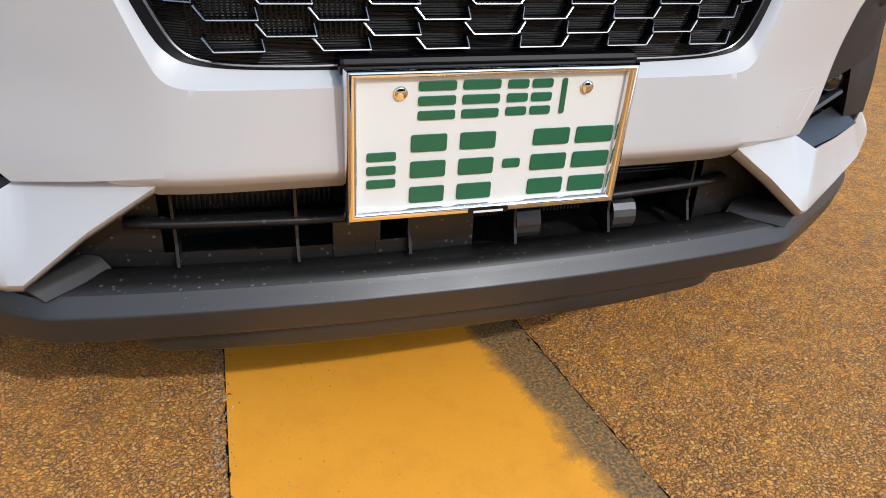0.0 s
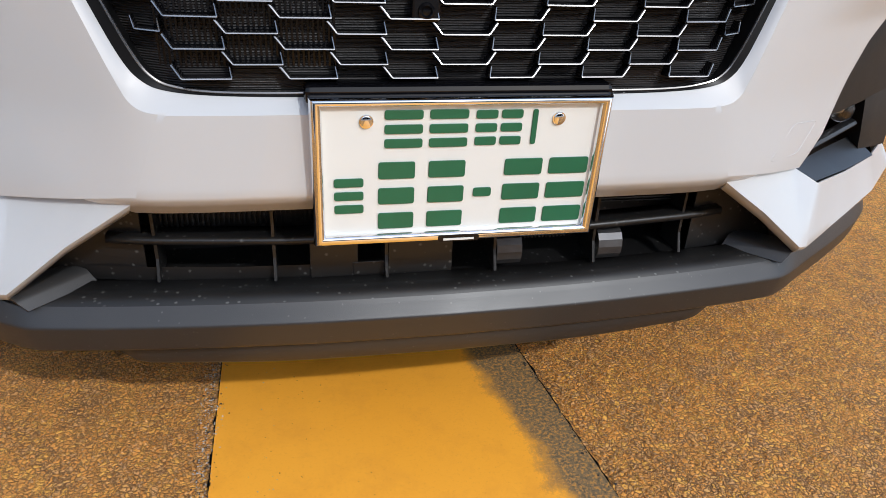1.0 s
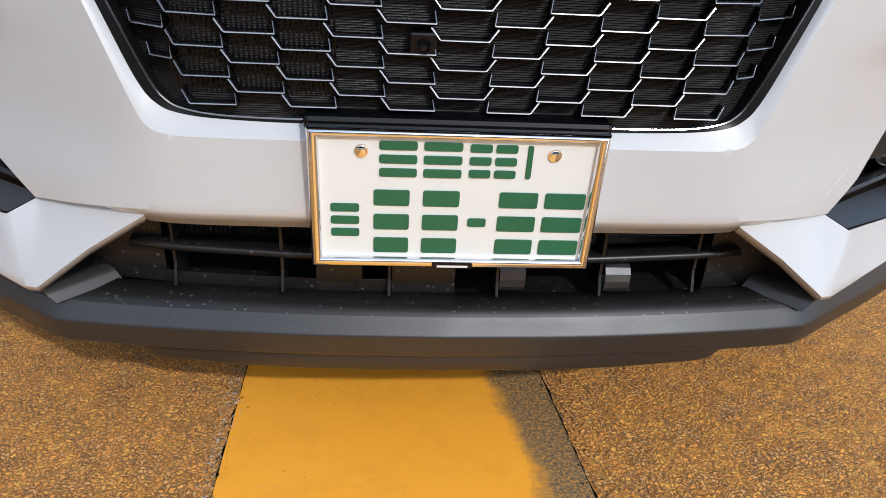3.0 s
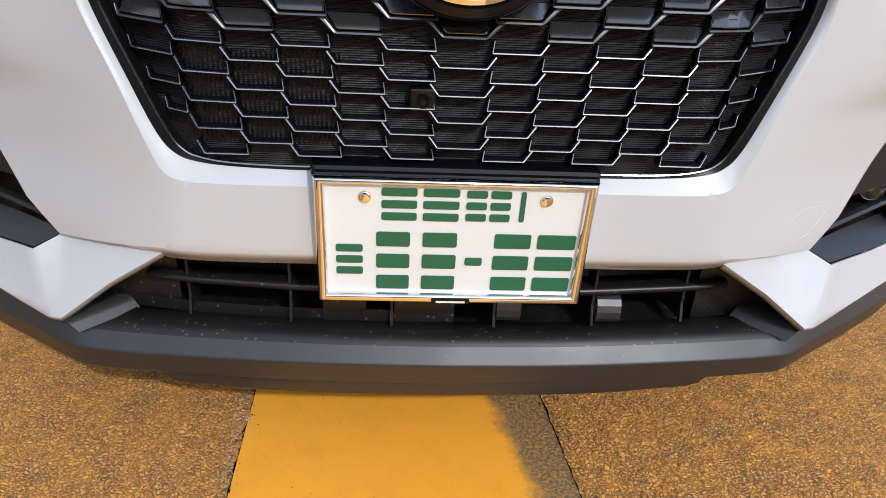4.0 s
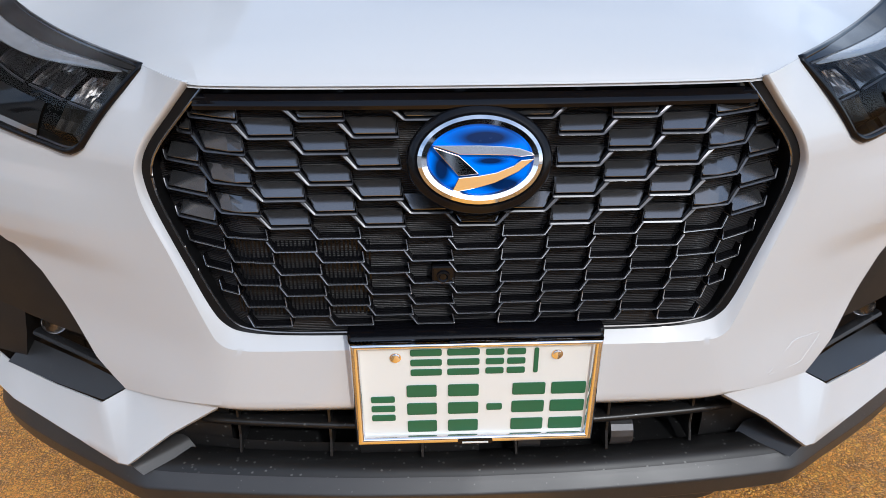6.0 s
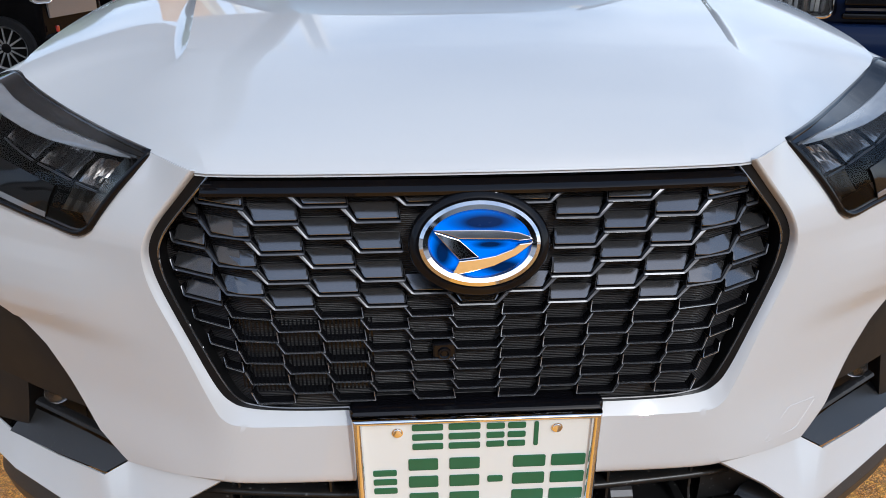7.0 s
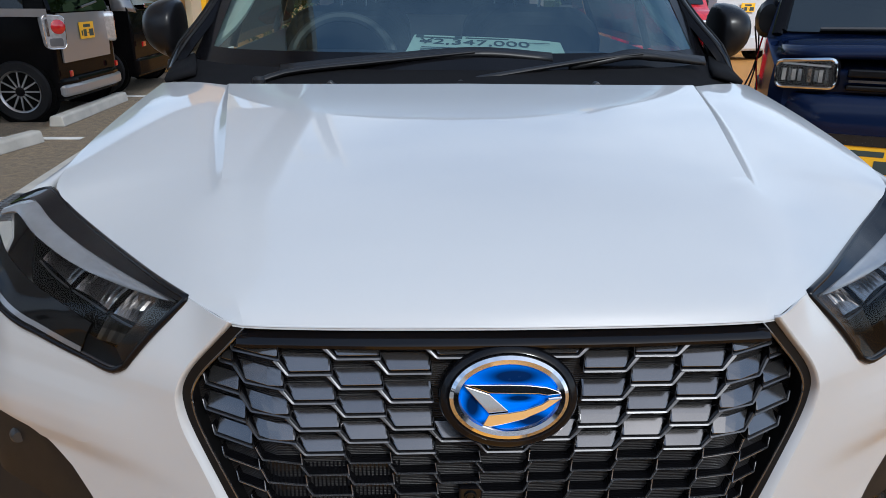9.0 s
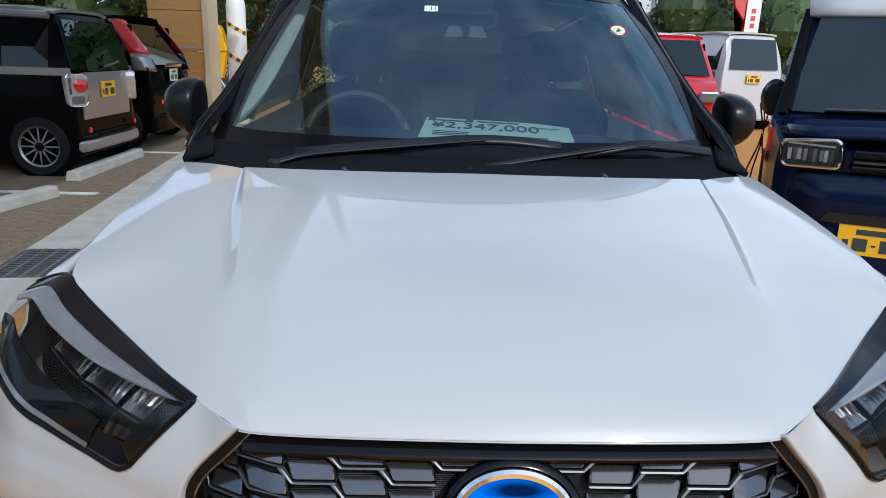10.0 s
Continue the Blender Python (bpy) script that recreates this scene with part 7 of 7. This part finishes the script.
part("track", Geo().box((-1.5, 0.2, 0.2), (1.9, 1.6, 0.4)), M_RUBBER, dg, soft=False, bevel=0.12)
fb = thing("dealer_sign", "upright red and white sign panel behind the vans", "sign", Matrix.Translation((8.85, 20.0, 0)))
part("white_panel", Geo().box((0.22, 0, 2.75), (0.42, 0.16, 3.3)), M_POST, fb, "white panel", soft=False, bevel=0.02)
part("red_panel", Geo().prism([(-0.52, 3.9), (0.0, 3.9), (0.0, 1.1), (-0.10, 1.1), (-0.02, 2.45), (-0.34, 2.85)], 0.12, Matrix.Rotation(radians(90), 4, "X"), -0.04), M_REDCAR, fb, "angled red panel", soft=False, bevel=0.01)
for z in (2.35, 2.55, 2.75):
    part("print_bar", Geo().box((0.22, -0.09, z), (0.12, 0.01, 0.12)), M_REDLENS, fb, soft=False)
part("foot", Geo().box((0.10, 0, 0.55), (0.30, 0.14, 1.12)), M_STEEL, fb, soft=False, bevel=0.01)

# ---- trees, hedge, far buildings ----
def leaves(n, blobs, size, seed):
    r_ = np.random.default_rng(seed)
    b = arr(blobs)
    i = r_.choice(len(b), n, p=b[:, 3] ** 2 / (b[:, 3] ** 2).sum())
    d = r_.normal(size=(n, 3))
    d /= np.linalg.norm(d, axis=1)[:, None]
    c = b[i, :3] + d * (b[i, 3] * (0.72 + 0.33 * r_.random(n)))[:, None]
    c = c[c[:, 2] > 0.05]
    n = len(c)
    a, e = r_.normal(size=(n, 3)), r_.normal(size=(n, 3))
    a /= np.linalg.norm(a, axis=1)[:, None]
    e -= a * (a * e).sum(1)[:, None]
    e /= np.linalg.norm(e, axis=1)[:, None]
    s = size * (0.6 + 0.8 * r_.random((n, 1)))
    v = np.stack([c - a * s, c + e * s * 0.5, c + a * s, c - e * s * 0.5], 1).reshape(-1, 3)
    g = Geo()
    g.v = list(map(tuple, v))
    g.f = [(4 * k, 4 * k + 1, 4 * k + 2, 4 * k + 3) for k in range(n)]
    return g


def tree(x, y, h, spread, seed, n=5200):
    r_ = random.Random(seed)
    tr = thing("tree", "leafy dark green tree at the edge of the lot", "tree", Matrix.Translation((x, y, 0)), "trees along the lot")
    part("trunk", Geo().tube(smooth([(0, 0, 0), (0.06, 0.03, h * 0.25), (-0.05, 0, h * 0.5), (0.04, 0.05, h * 0.8)], 10), np.linspace(0.14, 0.04, 10), 8), M_BARK, tr)
    blobs = []
    for k in range(16):
        a, q = r_.random() * 6.28, r_.random()
        z = h * (0.12 + 0.78 * q)
        k_ = spread * (0.85 - 0.55 * abs(q - 0.4)) * (0.4 + 0.6 * r_.random())
        blobs.append((k_ * math.cos(a), k_ * math.sin(a), z, spread * (0.34 + 0.25 * r_.random())))
        if k < 7:
            part("limb", Geo().tube([(0, 0, z * 0.6), (k_ * 0.5 * math.cos(a), k_ * 0.5 * math.sin(a), z * 0.85), (k_ * math.cos(a), k_ * math.sin(a), z)], [0.06, 0.04, 0.015], 6), M_BARK, tr)
    cr = part("crown", leaves(n, blobs, 0.085, seed), M_LEAF, tr, weld=False, soft=False)
    cr["kind"] = "stuff"
    core = Geo()
    for bx, by, bz, br in blobs:
        core.lathe([(0, -br * 0.85), (br * 0.68, -br * 0.48), (br * 0.85, 0), (br * 0.68, br * 0.48), (0, br * 0.85)], 7, Matrix.Translation((bx, by, bz)))
    part("inner_foliage", core, M_LEAF, tr, weld=False, soft=False)["kind"] = "stuff"
    return tr


for k, (x, y, h, s) in enumerate(((-15, 21, 6, 2.6), (-11.4, 20, 5.5, 2.5), (-8.2, 21.5, 6, 2.5), (-5.2, 22.5, 5.6, 2.6), (-2.2, 23, 5.5, 2.4), (0.8, 24, 6, 2.6), (4.0, 24.5, 5.5, 2.5), (8.0, 22.6, 4.2, 2.1), (12.0, 22.8, 5.0, 2.5), (14.6, 21, 5, 2.6), (17.5, 21, 6, 2.8))):
    tree(x, y, h, s, 30 + k, 5200 if abs(x) < 12 else 3500)
hd = part("hedge", leaves(5200, [(-9.5 + 0.42 * k, 18.2 + 0.2 * math.sin(k), 0.42 + 0.08 * math.sin(2.1 * k), 0.48) for k in range(19)], 0.055, 77), M_LEAF, weld=False, soft=False)
tagged(hd, "low clipped green hedge behind the lot", "hedge", kind="stuff")
gb = thing("grey_building", "dark grey clad building with white upper panels", "building", Matrix.Translation((9.5, 30, 0)))
part("wall", Geo().box((0, 0, 1.5), (13, 6, 3.0)), M_HOUSE, gb, soft=False, bevel=0.02)
part("roof", Geo().box((0, 0, 4.7), (13.4, 6.4, 0.25)), M_HOUSE, gb, soft=False, bevel=0.02)
for k in range(7):
    part("upper_panel", Geo().box((-5.5 + 1.84 * k, -2.9, 3.8), (1.78, 0.2, 1.55)), M_PALE, gb, soft=False, bevel=0.01)
    part("window", Geo().box((-5.5 + 1.84 * k, -3.0, 1.4), (1.2, 0.06, 1.1)), M_GLOSS, gb, soft=False)
part("down_pipe", Geo().tube([(-1.1, -3.15, 0), (-1.1, -3.15, 5)], 0.06, 8), M_STEEL, gb)

# showroom behind the viewer, seen only as a reflection
sr = thing("showroom", "white-edged showroom with a dark glass front", "building", Matrix.Translation((-1.0, -13, 0)))
part("glass_front", Geo().box((0, 0, 1.9), (22, 0.3, 3.8)), M_GLOSS, sr, soft=False)
part("fascia", Geo().box((0, 0.5, 4.4), (23, 1.6, 1.1)), M_PALE, sr, soft=False, bevel=0.03)
part("back_wall", Geo().box((0, -5, 2.4), (22, 0.3, 4.8)), M_PALE, sr, soft=False)
part("roof", Geo().box((0, -2.2, 5.0), (23, 6.8, 0.2)), M_HOUSE, sr, soft=False)
for k in range(8):
    part("mullion", Geo().box((-10.5 + 3.0 * k, 0.2, 1.9), (0.14, 0.14, 3.8)), M_PALE, sr, soft=False)

# canopy of the forecourt beside the car, seen only as a reflection
cp = thing("canopy", "flat white canvas canopy with a grey metal edge", "canopy", Matrix.Translation((0, 0, 0)))
part("canopy_roof", Geo().box((-4.75, 4.25, 4.20), (5.6, 9.5, 0.012)), M_CANVAS, cp, "white canvas roof", soft=False)
for x, z in ((-1.90, 4.06), (-1.815, 4.10), (-1.73, 4.14), (-1.645, 4.18)):
    part("edge_strip", Geo().box((x, 4.25, z), (0.078, 9.6, 0.16)), M_SIDE, cp, "grey metal edge strip", soft=False, bevel=0.006)
part("canopy_arm", Geo().box((-7.7, 2.0, 4.28), (0.8, 0.20, 0.14)), M_POST, cp, soft=False, bevel=0.01)
part("canopy_post", Geo().lathe([(0.0, 0.0), (0.16, 0.0), (0.14, 0.05), (0.14, 4.30), (0.0, 4.30)], 16, Matrix.Translation((-8.0, 2.0, 0))), M_POST, cp)

# made-up pale building far along the open side, added to shape side reflections
sb = thing("side_building", "unseen pale grey building added for side reflections", "building", Matrix.Translation((-24, -4, 0)))
part("wall", Geo().box((0, 0, 3.2), (6, 30, 6.4)), M_SIDE, sb, soft=False, bevel=0.03)
part("roof", Geo().box((0, 0, 6.5), (6.6, 30.6, 0.25)), M_HOUSE, sb, soft=False, bevel=0.03)
for k in range(7):
    wd = part("window", Geo().box((3.0, -12 + 4.0 * k, 4.2), (0.06, 1.8, 1.3)), M_GLOSS, sb, soft=False)
    part("window_frame", Geo().box((3.02, -12 + 4.0 * k, 3.5), (0.12, 2.0, 0.08)), M_PALE, wd, soft=False)
